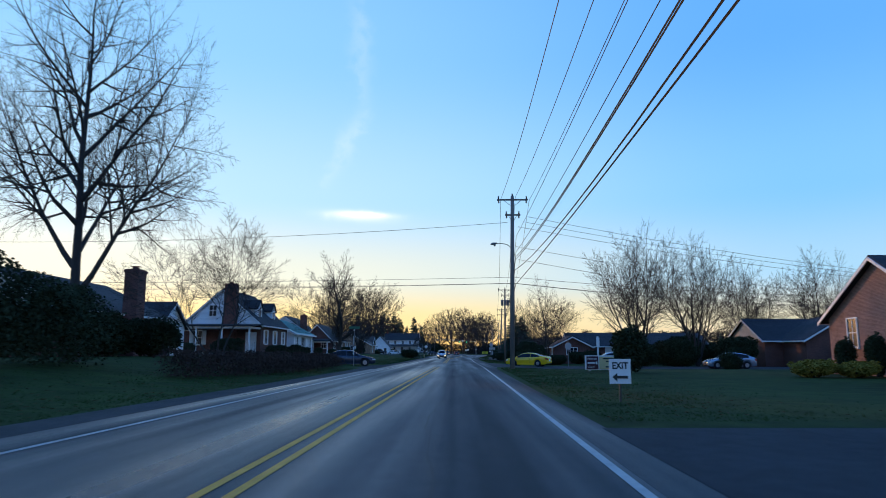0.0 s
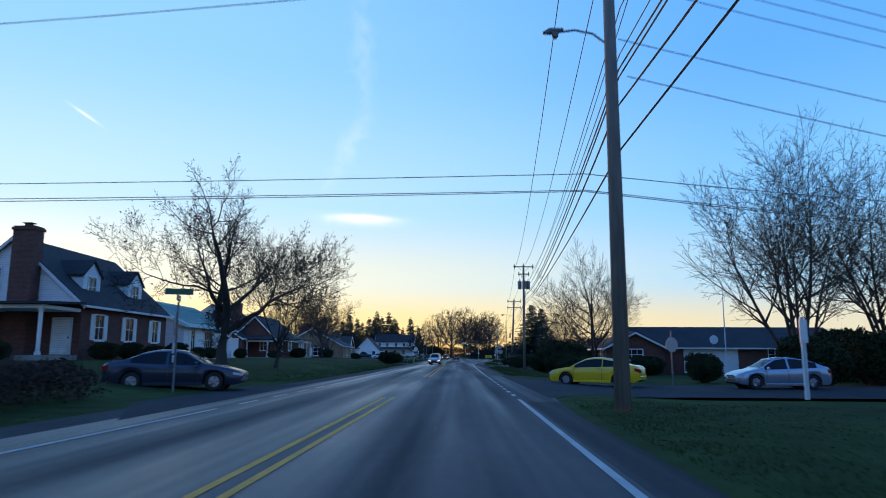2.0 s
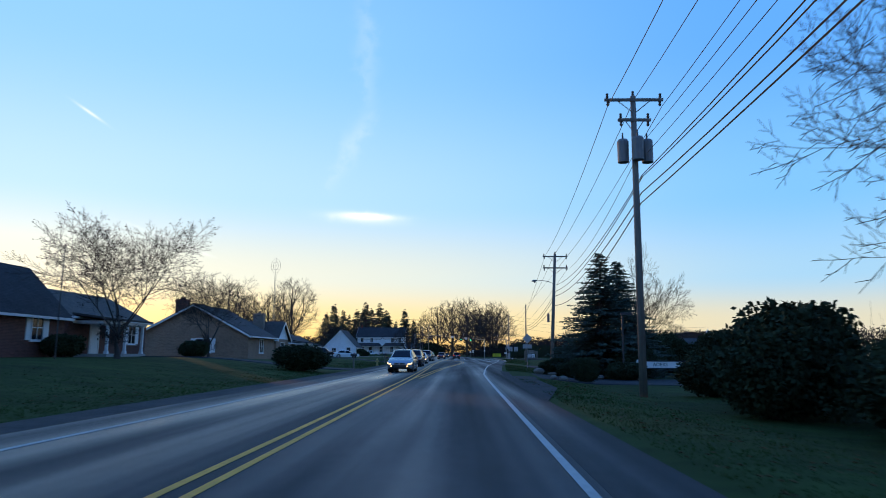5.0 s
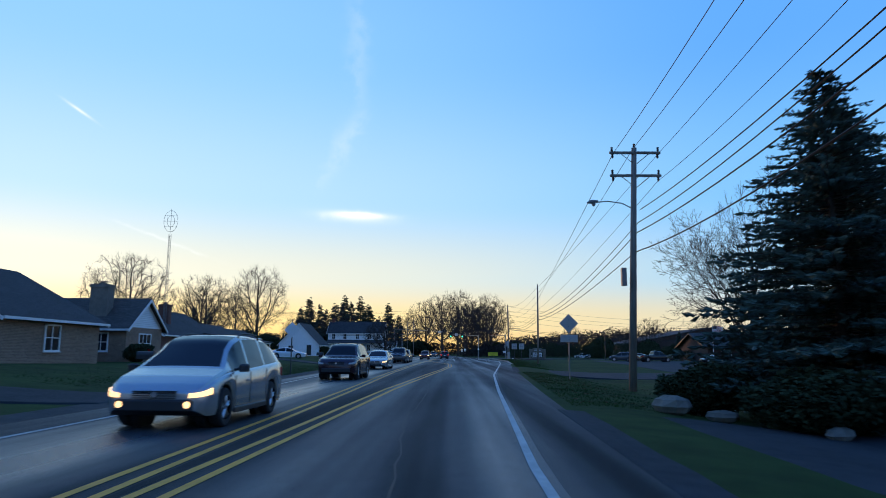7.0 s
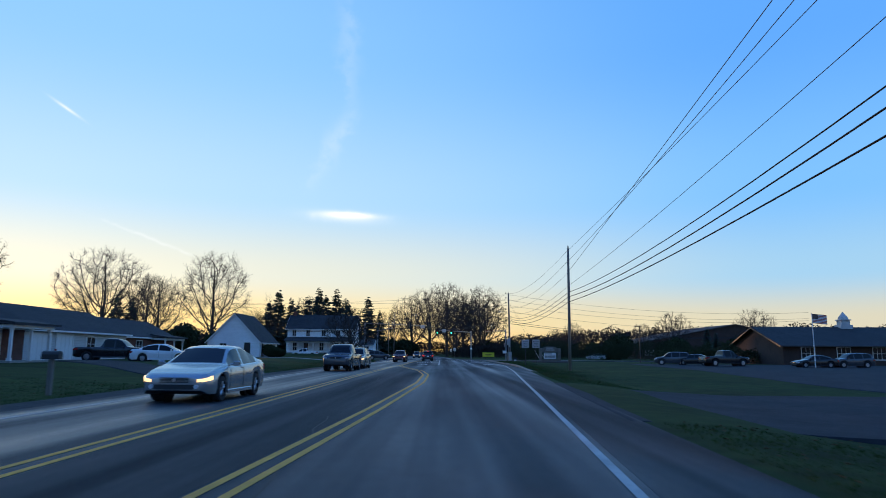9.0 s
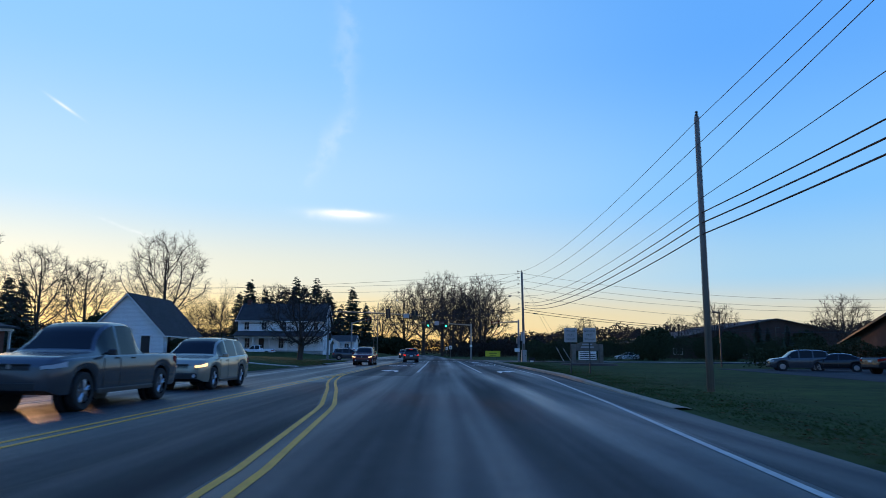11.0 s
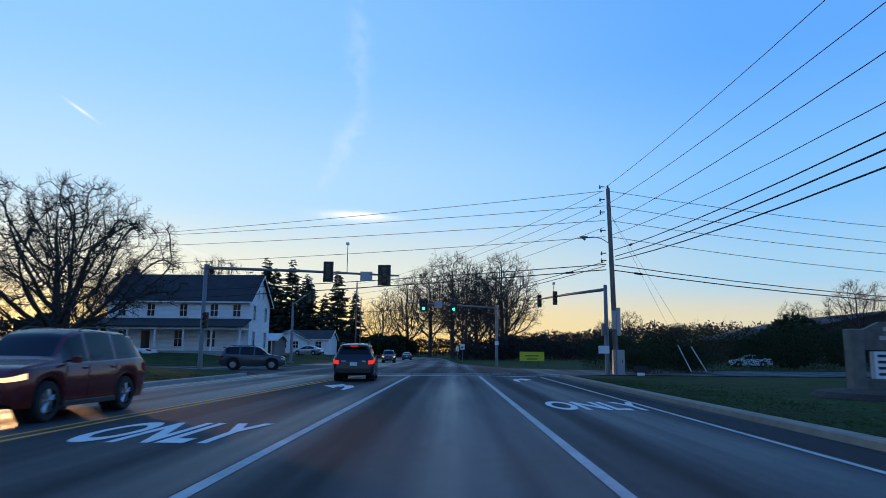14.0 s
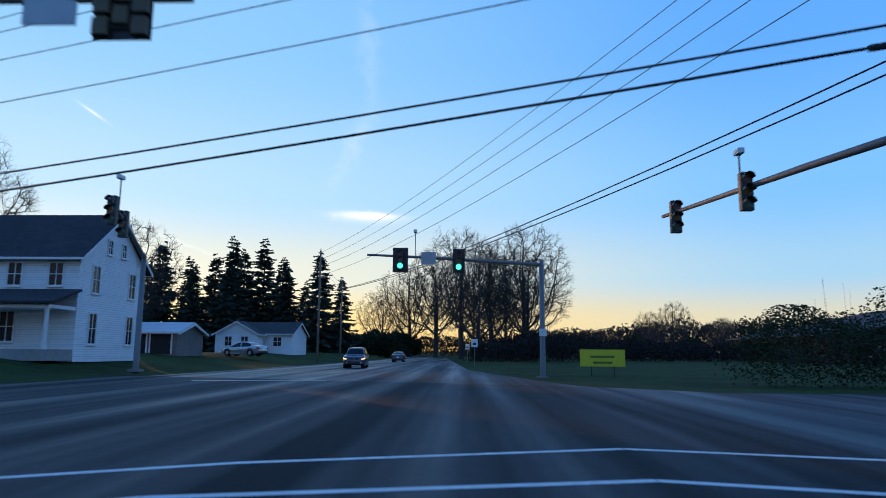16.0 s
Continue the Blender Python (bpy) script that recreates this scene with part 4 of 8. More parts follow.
# right of the road
h = thing("church", "red brick church with a steep pale-edged gable", "church", (33, 37.5, 0))
body_and_roof(h, 23.2, 45.0, 32.3, 42.8, 0.0, 3.3, 6.4, "x", BRICK_SUNLIT, ROOF_DARK, BRICK_SUNLIT, over=0.5)
window(h, "W", 23.2, 40.3, 1.6, 0.9, 1.6)
window(h, "W", 23.2, 35.0, 1.6, 0.9, 1.6)
h = house("house", "low brick ranch house with a front gable", 24, 106, -0.35)
body_and_roof(h, 17.4, 38.0, 104.0, 112.0, -0.35, 2.2, 4.1, "x", BRICK, ROOF_DARK, BRICK)
body_and_roof(h, 14.5, 19.9, 101.2, 107.5, -0.35, 2.1, 3.45, "y", BRICK, ROOF_DARK, BRICK)
window(h, "S", 101.2, 17.1, 1.0, 1.5, 0.9, bars=2)
door(h, "S", 104.0, 25.2, -0.3, 5.0, 2.3, TRIM, garage=True)
t = thing("satellite_dish", "pale round satellite dish on a low roof", "satellite dish", (25.3, 103.3, 2.35))
part("dish", Geo().tube([(0, 0.05, 0.55), (0, 0.0, 0.55), (0, -0.08, 0.55)], [0.08, 0.32, 0.42], 20), SIGN_WHITE, t)
part("arm", Geo().tube([(0, 0.05, 0.5), (0, 0.25, 0.2), (0, 0.25, -0.3)], 0.03, 6), STEEL, t)
window(h, "S", 104.0, 31.4, 1.0, 1.2, 1.0)
window(h, "W", 14.5, 103.0, 1.0, 0.9, 1.0)
h = house("house", "low dark ranch house behind clipped evergreens", 40, 95, -0.2)
body_and_roof(h, 34.0, 54.0, 76.0, 86.0, -0.2, 2.6, 5.0, "x", BRICK, ROOF_DARK, SIDING_GREY)
body_and_roof(h, 36.0, 44.0, 71.0, 77.0, -0.2, 2.6, 4.9, "y", BRICK, ROOF_DARK, BRICK)
window(h, "S", 71.0, 40.0, 1.0, 1.6, 1.2, bars=2)
window(h, "S", 76.0, 48.0, 1.0, 1.6, 1.2, bars=2)
# the long dark school building far to the right
h = thing("school_building", "long low dark school building with a shallow roof", "school", (105, 425, 0))
body_and_roof(h, 70.0, 140.0, 400.0, 450.0, 0.0, 5.0, 11.8, "y", mat("brick_dark", (0.06, 0.036, 0.03), rough=0.9, vary=0.3, scale=5), ROOF_DARK, MATS["brick_dark"], over=0.8, trim=STEEL_DARK)
for k in range(10):
    window(h, "S", 400.0, 75 + 6.6 * k, 1.2, 2.6, 1.6, bars=2)
h = thing("church_hall", "low brick hall with a small pale cupola on its roof", "hall", (62, 262, -0.3))
# the hall's red brick takes the dark brick colour, which paints in its shade
body_and_roof(h, 50.5, 92.0, 258.0, 274.0, -0.3, 2.8, 5.4, "x", MATS["brick_dark"], ROOF_DARK, MATS["brick_dark"], over=0.9, trim=STEEL_DARK)
for k in range(6):
    window(h, "S", 258.0, 54 + 5 * k, 0.8, 1.8, 1.6, bars=2)
g = Geo()
g.box(63.1, 64.9, 265.1, 266.9, 5.0, 5.9)
g.box(63.35, 64.65, 265.35, 266.65, 5.9, 6.6)
g.box(63.2, 64.8, 265.2, 266.8, 6.6, 6.74)
g.tube([(64, 266, 6.74), (64, 266, 7.1), (64, 266, 7.5), (64, 266, 7.9)], [0.75, 0.66, 0.34, 0.05], 8)
wpart("cupola", g, SIDING_GREY, h, "small pale cupola")

# ---------------------------------------------------------------- poles and wires


def rod(p, q, r, n=6):
    return Geo().tube([p, q], r, n)


def insulator(parent, x, y, z, name="insulator"):
    g = Geo().tube([(x, y, z), (x, y, z + 0.08), (x, y, z + 0.12), (x, y, z + 0.2), (x, y, z + 0.24)], [0.03, 0.075, 0.04, 0.07, 0.02], 8)
    wpart(name, g, STEEL_DARK, parent)


def utility_pole(label, x, y, zb, top, r0=0.17, lean=(0, 0), arms=(), lamp=None, cans=None, box=None):
    t = thing("utility_pole", label, "utility pole", (x, y, zb), group="poles along the road")
    g = Geo().tube([(x, y, zb - 0.5), (x + lean[0] * 0.5, y + lean[1] * 0.5, zb + (top - zb) * 0.5), (x + lean[0], y + lean[1], top)], [r0, r0 * 0.85, r0 * 0.68], 12)
    wpart("pole", g, WOOD_POLE, t, smooth=True)
    tx, ty = x + lean[0], y + lean[1]
    for z, half, tilt in arms:
        a = Geo()
        a.prism([(z - 0.06 - tilt * half, z) if False else (ty - 0.16, z - 0.06), (ty - 0.06, z - 0.06), (ty - 0.06, z + 0.06), (ty - 0.16, z + 0.06)], "x", tx - half, tx + half)
        for s in (-1, 1):
            a.tube([(tx + s * half * 0.55, ty - 0.11, z - 0.05), (tx, ty - 0.11, z - 0.62)], 0.02, 5)
        wpart("crossarm", a, WOOD_POLE, t)
        for u in (-half + 0.12, half - 0.12):
            insulator(t, tx + u, ty - 0.11, z + 0.06)
            insulator(t, tx + u * 0.98, ty - 0.11, z - 0.28)
    insulator(t, tx, ty, top)
    if lamp:
        z, dx = lamp
        g = Geo().tube([(tx - 0.1, ty, z - 0.35), (tx + dx * 0.35, ty, z - 0.05), (tx + dx * 0.7, ty, z + 0.05), (tx + dx, ty, z)], 0.03, 7)
        wpart("lamp_arm", g, STEEL, t)
        s = 1 if dx > 0 else -1
        g = Geo().tube([(tx + dx - s * 0.1, ty, z + 0.06), (tx + dx + s * 0.25, ty, z + 0.02), (tx + dx + s * 0.45, ty, z - 0.03)], [0.055, 0.105, 0.04], 8)
        g.tube([(tx + dx + s * 0.12, ty, z - 0.02), (tx + dx + s * 0.12, ty, z - 0.14), (tx + dx + s * 0.12, ty, z - 0.2)], [0.10, 0.085, 0.03], 10)
        wpart("lamp_head", g, STEEL, t, "street lamp head")
    if cans:
        z = cans
        for dx, dy in ((-0.5, 0.0), (0.02, -0.42), (0.52, 0.0)):
            g = Geo().tube([(tx + dx, ty + dy, z - 0.5), (tx + dx, ty + dy, z + 0.4), (tx + dx, ty + dy, z + 0.5)], [0.24, 0.25, 0.2], 12)
            c = wpart("transformer", g, STEEL, t, "grey transformer can", smooth=False)
            b = Geo().tube([(tx + dx, ty + dy, z + 0.5), (tx + dx, ty + dy, z + 0.8)], [0.05, 0.03], 6)
            wpart("bushing", b, STEEL_DARK, c)
    if box:
        g = Geo().box(x - 0.35, x - 0.13, y - 0.2, y + 0.05, box - 0.45, box + 0.4)
        wpart("junction_box", g, STEEL, t)
    return t


utility_pole("tall wooden utility pole with crossarm and street lamp", 4.36, 52.9, 0.0, 13.75, lean=(0.26, 1.0), arms=((13.45, 1.25, 0), (12.2, 0.62, 0)), lamp=(9.85, -1.35), r0=0.2)
utility_pole("wooden utility pole with crossarm and three transformers", 8.62, 119.4, -0.35, 12.3, lean=(0.1, 0.3), arms=((12.1, 1.25, 0), (11.2, 0.7, 0)), cans=9.85)
utility_pole("wooden utility pole with two crossarms and street lamp", 10.3, 159.5, -0.5, 11.35, lean=(0.6, 0.4), arms=((11.08, 1.25, 0), (9.92, 1.25, 0)), lamp=(8.6, -1.95), box=4.9, r0=0.19)
utility_pole("plain wooden utility pole", 13.8, 221.6, -0.2, 10.6, lean=(0.1, 0.3), r0=0.14)
utility_pole("tall wooden utility pole at the crossing with street lamp", 15.85, 293.4, 0.0, 12.8, lean=(-0.22, 0.2), lamp=(9.3, -1.6), r0=0.2)
utility_pole("slim wooden utility pole beside the road", -10.8, 357.5, 0.3, 12.6, r0=0.15)
utility_pole("slim wooden utility pole beside the road", -15.5, 398.0, 0.5, 13.4, r0=0.15)
utility_pole("slim wooden utility pole beside the road", 3.6, -14.0, 0.0, 13.5, arms=((13.2, 1.25, 0),))
utility_pole("tall wooden utility pole behind the farmhouse", -76.0, 326.0, 0.9, 13.5)
utility_pole("wooden utility pole with crossarms behind the houses", -76.0, 342.0, 1.0, 13.4, arms=((12.7, 1.3, 0), (11.6, 1.3, 0), (10.6, 1.3, 0)))


def wire(p, q, sag, r=0.018, label="black overhead wire between poles", n=14):
    p, q = Vector(p), Vector(q)
    pts = [p.lerp(q, i / n) - Vector((0, 0, sag * 4 * (i / n) * (1 - i / n))) for i in range(n + 1)]
    g = Geo().tube(pts, r, 4, cap=False)
    o = pts[0]
    g.v = [(a - o.x, b - o.y, c - o.z) for a, b, c in g.v]
    solid("overhead_wire", g, WIRE, label, "wire", tuple(o), group="overhead wires")


TOPS = {"p0": (3.6, -14.1, 13.2), "p1": (4.65, 54.1, 13.5), "p2": (8.5, 119.6, 12.15), "p3": (10.75, 159.9, 11.15), "p4": (13.9, 221.8, 10.4), "p5": (15.45, 293.5, 12.6), "p6": (-10.8, 357.5, 12.4), "p7": (-15.5, 398, 13.2)}


def off(k, dx, dz):
    x, y, z = TOPS[k]
    return (x + dx, y, z + dz)


Y_OF = {"p0": -14.1, "p1": 53.9, "p2": 119.7, "p3": 159.9, "p4": 221.8, "p5": 293.5}
# each line's place (x, z) on every pole, and its sag between them
PHASE = ((2.6, 13.2), (3.67, 13.5), (7.62, 11.85), (9.87, 11.1), (13.64, 8.2), (15.54, 10.3)), (1.6, 1.7, 0.6, 0.1, 1.18), 0.016
NEUTRAL = ((3.8, 13.4), (4.87, 13.71), (8.79, 12.2), (10.82, 11.29), (13.66, 9.24), (15.57, 11.66)), (1.4, 1.75, 0.54, 0.45, 1.24), 0.016
OUTER = ((4.9, 13.1), (5.98, 13.41), (9.95, 11.85), (12.12, 11.11), (13.68, 10.22), (15.43, 12.85)), (0.8, 1.25, 0.41, 0.25, 1.09), 0.016
SECOND = ((3.85, 10.4), (4.9, 10.5), (9.2, 10.4), (12.0, 9.67), (13.85, 7.23), (15.8, 9.49)), (0.5, 1.2, 0.9, 0.4, 1.32), 0.0145
THIRD = ((3.75, 9.0), (4.85, 9.2), (9.2, 9.73)), (0.75, 0.88), 0.0145
CABLES = ((((3.7, 8.6), (4.81, 8.78), (9.0, 8.82), (11.1, 8.25)), (1.1, 0.95, 0.82), 0.024),
          (((3.7, 8.35), (4.8, 8.55), (9.0, 8.73), (10.97, 7.6), (13.84, 6.66), (15.88, 8.42)), (0.95, 1.08, 0.87, 0.9, 1.16), 0.024),
          (((3.65, 7.55), (4.74, 7.74), (8.95, 8.05), (10.89, 7.1), (13.83, 6.26), (15.98, 7.99)), (1.24, 0.92, 0.86, 0.9, 1.12), 0.028),
          (((3.7, 6.5), (4.8, 6.6), (8.9, 7.59), (10.79, 6.15), (13.82, 5.81), (15.98, 7.73)), (0.3, 0.46, 1.1, 0.6, 1.2), 0.028))
for spots, sags, r in (PHASE, NEUTRAL, OUTER, SECOND, THIRD) + CABLES:
    stops = [(x, Y_OF["p%d" % i], z) for i, (x, z) in enumerate(spots)]
    for a, b, sag in zip(stops, stops[1:], sags):
        wire(a, b, sag, r, "thick black cable between poles" if r > 0.02 else "black overhead wire between poles")
for dz, r in ((0.0, 0.016), (-0.8, 0.016), (-1.6, 0.016), (-2.6, 0.016), (-5.0, 0.024), (-5.3, 0.024)):
    wire(off("p5", -0.2, dz), off("p6", 0.0, max(dz, -4.5)), 1.0, r)
    wire(off("p6", 0.0, max(dz, -4.5)), off("p7", 0.0, max(dz, -4.5)), 0.8, r)
# lines across the road
wire((4.2, 53.9, 11.61), (-60, 58, 11.3), 1.0, 0.0155)
for x0, z0, zz in ((5.81, 12.08, 7.3), (5.45, 11.67, 7.1), (5.03, 11.25, 6.75), (4.83, 9.64, 4.9), (5.03, 8.59, 3.6)):
    wire((x0, 53.9, z0), (62, 66, zz), 1.0, 0.0145)
for x0, y0, z0, zl, zr in ((5.3, 61.5, 8.0, 7.6, 7.0), (5.4, 62.0, 7.5, 7.1, 5.6), (5.4, 62.2, 7.5, 6.9, 5.4)):
    wire((x0, y0, z0), (-62, 61, zl), 0.3, 0.0145)
    wire((x0, y0, z0), (62, 66, zr), 1.0, 0.016)
for z0, zl, zr, r in ((12.6, 12.6, 9.7, 0.018), (11.54, 13.6, 8.5, 0.018), (10.5, 12.8, 8.1, 0.018), (9.36, 10.5, 6.5, 0.018), (7.42, 7.1, 5.25, 0.03), (7.05, 6.0, 5.1, 0.034)):
    wire((15.35, 293.5, z0), (-76, 326, zl), 0.9, r)
    wire((15.65, 293.5, z0), (75, 296, zr), 1.5, r)
for dx, r in ((6.5, 0.01), (7.6, 0.01)):
    wire(off("p5", 0.0, -0.4 - dx * 0.1), (15.6 + dx, 297.0, 0.05), 0.0, r, "steel guy wire from the pole to the lawn", 2)
    a, b = Vector((15.6 + dx, 297.0, 0.05)), Vector(off("p5", 0.0, -0.4 - dx * 0.1))
    d = (b - a).normalized()
    solid("guy_guard", Geo().tube([d * 0.1, d * 2.3], 0.035, 8), SIGN_WHITE, "pale plastic guard on a guy wire", "guy guard", tuple(a), group="guy guards")

# splices on the thick cables beside the corner pole
for p, q, s in (((15.35, 293.5, 7.05), (-76, 326, 6.0), 0.026), ((15.65, 293.5, 7.05), (75, 296, 5.1), 0.032), ((13.84, 221.8, 6.66), (15.88, 293.5, 8.42), 0.93)):
    a, b = Vector(p), Vector(q)
    sag = 0.9 if q[0] < -50 else (1.5 if q[0] > 50 else 1.16)
    c = a.lerp(b, s) - Vector((0, 0, sag * 4 * s * (1 - s)))
    d = ((b - a).normalized() - Vector((0, 0, sag * 4 * (1 - 2 * s) / (b - a).length)))
    g = Geo().tube([-d * 0.32, -d * 0.26, d * 0.26, d * 0.32], [0.02, 0.075, 0.075, 0.02], 8)
    solid("cable_splice", g, PLASTIC, "black splice case hung on a thick cable", "cable splice", tuple(c), group="cable splices")


# ---------------------------------------------------------------- trees and shrubs
def tree_meshes(seed, height, radius, fork, stems=1, pulls=1100, step=0.034, top=0.5, low=0.25, lean=0.0, leaves=0, bark=None, thin=0.0105, lumps=6, tight=1.0):
    """A bare tree: branches grow towards points scattered through the crown's lumpy dome, then thin twigs are set on the tips."""
    rng = np.random.default_rng(seed)
    D = height * step
    # points that pull the branches, in a dome of several rounded lumps
    zc, zr = height * (low + (1 - low) * 0.48), height * (1 - low) * 0.55
    d = rng.normal(size=(pulls * 2, 3))
    d /= np.linalg.norm(d, axis=1)[:, None]
    bumps = rng.normal(size=(lumps, 3))
    bumps /= np.linalg.norm(bumps, axis=1)[:, None]
    swell = 0.82 + 0.24 * np.max(d @ bumps.T, axis=1)
    rad = rng.random(pulls * 2) ** 0.42 * swell
    A = np.stack([d[:, 0] * rad * radius, d[:, 1] * rad * radius, zc + d[:, 2] * rad * zr], 1)
    flare = np.clip((A[:, 2] / height - low) / (top - low + 1e-6), 0.12, 1.0)
    A[:, :2] *= (flare ** 0.6)[:, None]
    A = A[(A[:, 2] > fork * 1.05) & (A[:, 2] < height)][:pulls]
    P, parent = [], []
    for k in range(stems):
        a = 6.283 * k / stems + rng.random()
        out = np.array([math.cos(a), math.sin(a), 0.0])
        p = out * (0.16 if stems > 1 else 0.0) + np.array([0, 0, -0.2])
        P.append(p)
        parent.append(-1)
        bend = rng.normal(size=2) * 0.05
        while p[2] < fork:
            p = p + np.array([bend[0] + out[0] * (0.24 if stems > 1 else lean), bend[1] + out[1] * (0.24 if stems > 1 else 0), 1.0]) * D * 0.8
            bend += rng.normal(size=2) * 0.03
            parent.append(len(P) - 1)
            P.append(p)
    pos = np.array(P)
    dist = np.linalg.norm(A[:, None] - pos[None], axis=2)
    near, gap = dist.argmin(1), dist.min(1)
    kids = [0] * len(P)
    alive = np.ones(len(A), bool)
    for it in range(110):
        if not alive.any():
            break
        fresh = []
        sums = {}
        for i in np.nonzero(alive)[0]:
            v = A[i] - pos[near[i]]
            n = near[i]
            sums[n] = sums.get(n, 0) + v / (np.linalg.norm(v) + 1e-9)
        for n, v in sums.items():
            if kids[n] >= 3:
                alive[(near == n)] = False
                continue
            v = v / (np.linalg.norm(v) + 1e-9) + rng.normal(size=3) * 0.06
            v[2] += 0.06
            q = pos[n] + v / np.linalg.norm(v) * D
            kids[n] += 1
            kids.append(0)
            parent.append(int(n))
            fresh.append(q)
        if not fresh:
            break
        fr = np.array(fresh)
        base = len(pos)
        pos = np.concatenate([pos, fr])
        dd = np.linalg.norm(A[:, None] - fr[None], axis=2)
        j = dd.argmin(1)
        m = dd.min(1)
        better = m < gap
        near[better] = base + j[better]
        gap = np.minimum(gap, m)
        alive &= gap > D * 1.15 * tight
    n = len(pos)
    children = [[] for _ in range(n)]
    for i, p in enumerate(parent):
        if p >= 0:
            children[p].append(i)
    r = np.zeros(n)
    for i in range(n - 1, -1, -1):
        r[i] = max(thin * 1.5, sum(r[c] ** 2.06 for c in children[i]) ** (1 / 2.06)) if children[i] else thin * 1.5
    g, t = Geo(), Geo()
    starts = [i for i, p in enumerate(parent) if p < 0]
    while starts:
        i = starts.pop()
        chain = [parent[i]] if parent[i] >= 0 else []
        while True:
            chain.append(i)
            if not children[i]:
                break
            order = sorted(children[i], key=lambda c: -r[c])
            starts += order[1:]
            i = order[0]
        rr = [float(r[c]) for c in chain]
        if len(chain) > 1 and parent[chain[1]] == chain[0] and parent[chain[0]] >= 0:
            rr[0] = min(rr[0], rr[1] * 1.1)
        if parent[chain[0]] < 0:
            rr[0] *= 1.5
        cut = next((k for k, q in enumerate(rr) if q < 0.03), len(rr))
        pts = [Vector(pos[c]) for c in chain]
        if cut > 1:
            g.tube(pts[:cut], rr[:cut], 8 if rr[0] > 0.08 else 5, cap=False)
        if cut < len(rr):
            k = max(0, cut - 1)
            if len(pts) - k > 1:
                t.tube(pts[k:], rr[k:], 4 if rr[k] > 0.015 else 3, cap=False)
    centre = Vector((0, 0, zc * 0.8))
    ends = []
    for i in range(n):
        if r[i] > thin * 3.2 or pos[i][2] < fork:
            continue
        p = Vector(pos[i])
        out = (p - centre).normalized()
        for k in range(5 if not children[i] else 3):
            w = (out * 0.8 + Vector(rng.normal(size=3)) * 0.75 + Vector((0, 0, 0.15))).normalized()
            ln = float(D * rng.uniform(0.9, 2.2))
            m = p + w * ln * 0.5 + Vector(rng.normal(size=3)) * ln * 0.06
            e = p + (w + Vector(rng.normal(size=3)) * 0.18).normalized() * ln
            t.tube([p, m, e], [thin * 0.85, thin * 0.65, thin * 0.4], 3, cap=False)
            ends.append(e)
            u = (w + Vector(rng.normal(size=3)) * 0.6).normalized()
            t.tube([m, m + u * ln * 0.55], [thin * 0.55, thin * 0.35], 3, cap=False)
    for _ in range(leaves):
        c = ends[int(rng.integers(len(ends)))] + Vector(rng.normal(size=3)) * 0.08
        a, b = Vector(rng.normal(size=3)).normalized() * 0.06, Vector(rng.normal(size=3)).normalized() * 0.05
        t.add([c - a, c + b, c + a, c - b], [(0, 1, 2, 3)])
    return g.mesh("trunk", bark or BARK, True), t.mesh("crown", TWIG)


BARE = "bare deciduous tree with a fine twiggy crown"


def tree(meshes, x, y, label=BARE, s=1.0, rz=0.0, zs=1.0, z=None, group="bare trees"):
    t = thing("tree", label, "tree", (x, y, (ground_z(x, y) if z is None else z) - 0.05), rz, group=group)
    t.scale = (s, s, s * zs)
    part("trunk", meshes[0], None, t)
    part("crown", meshes[1], None, t)
    return t


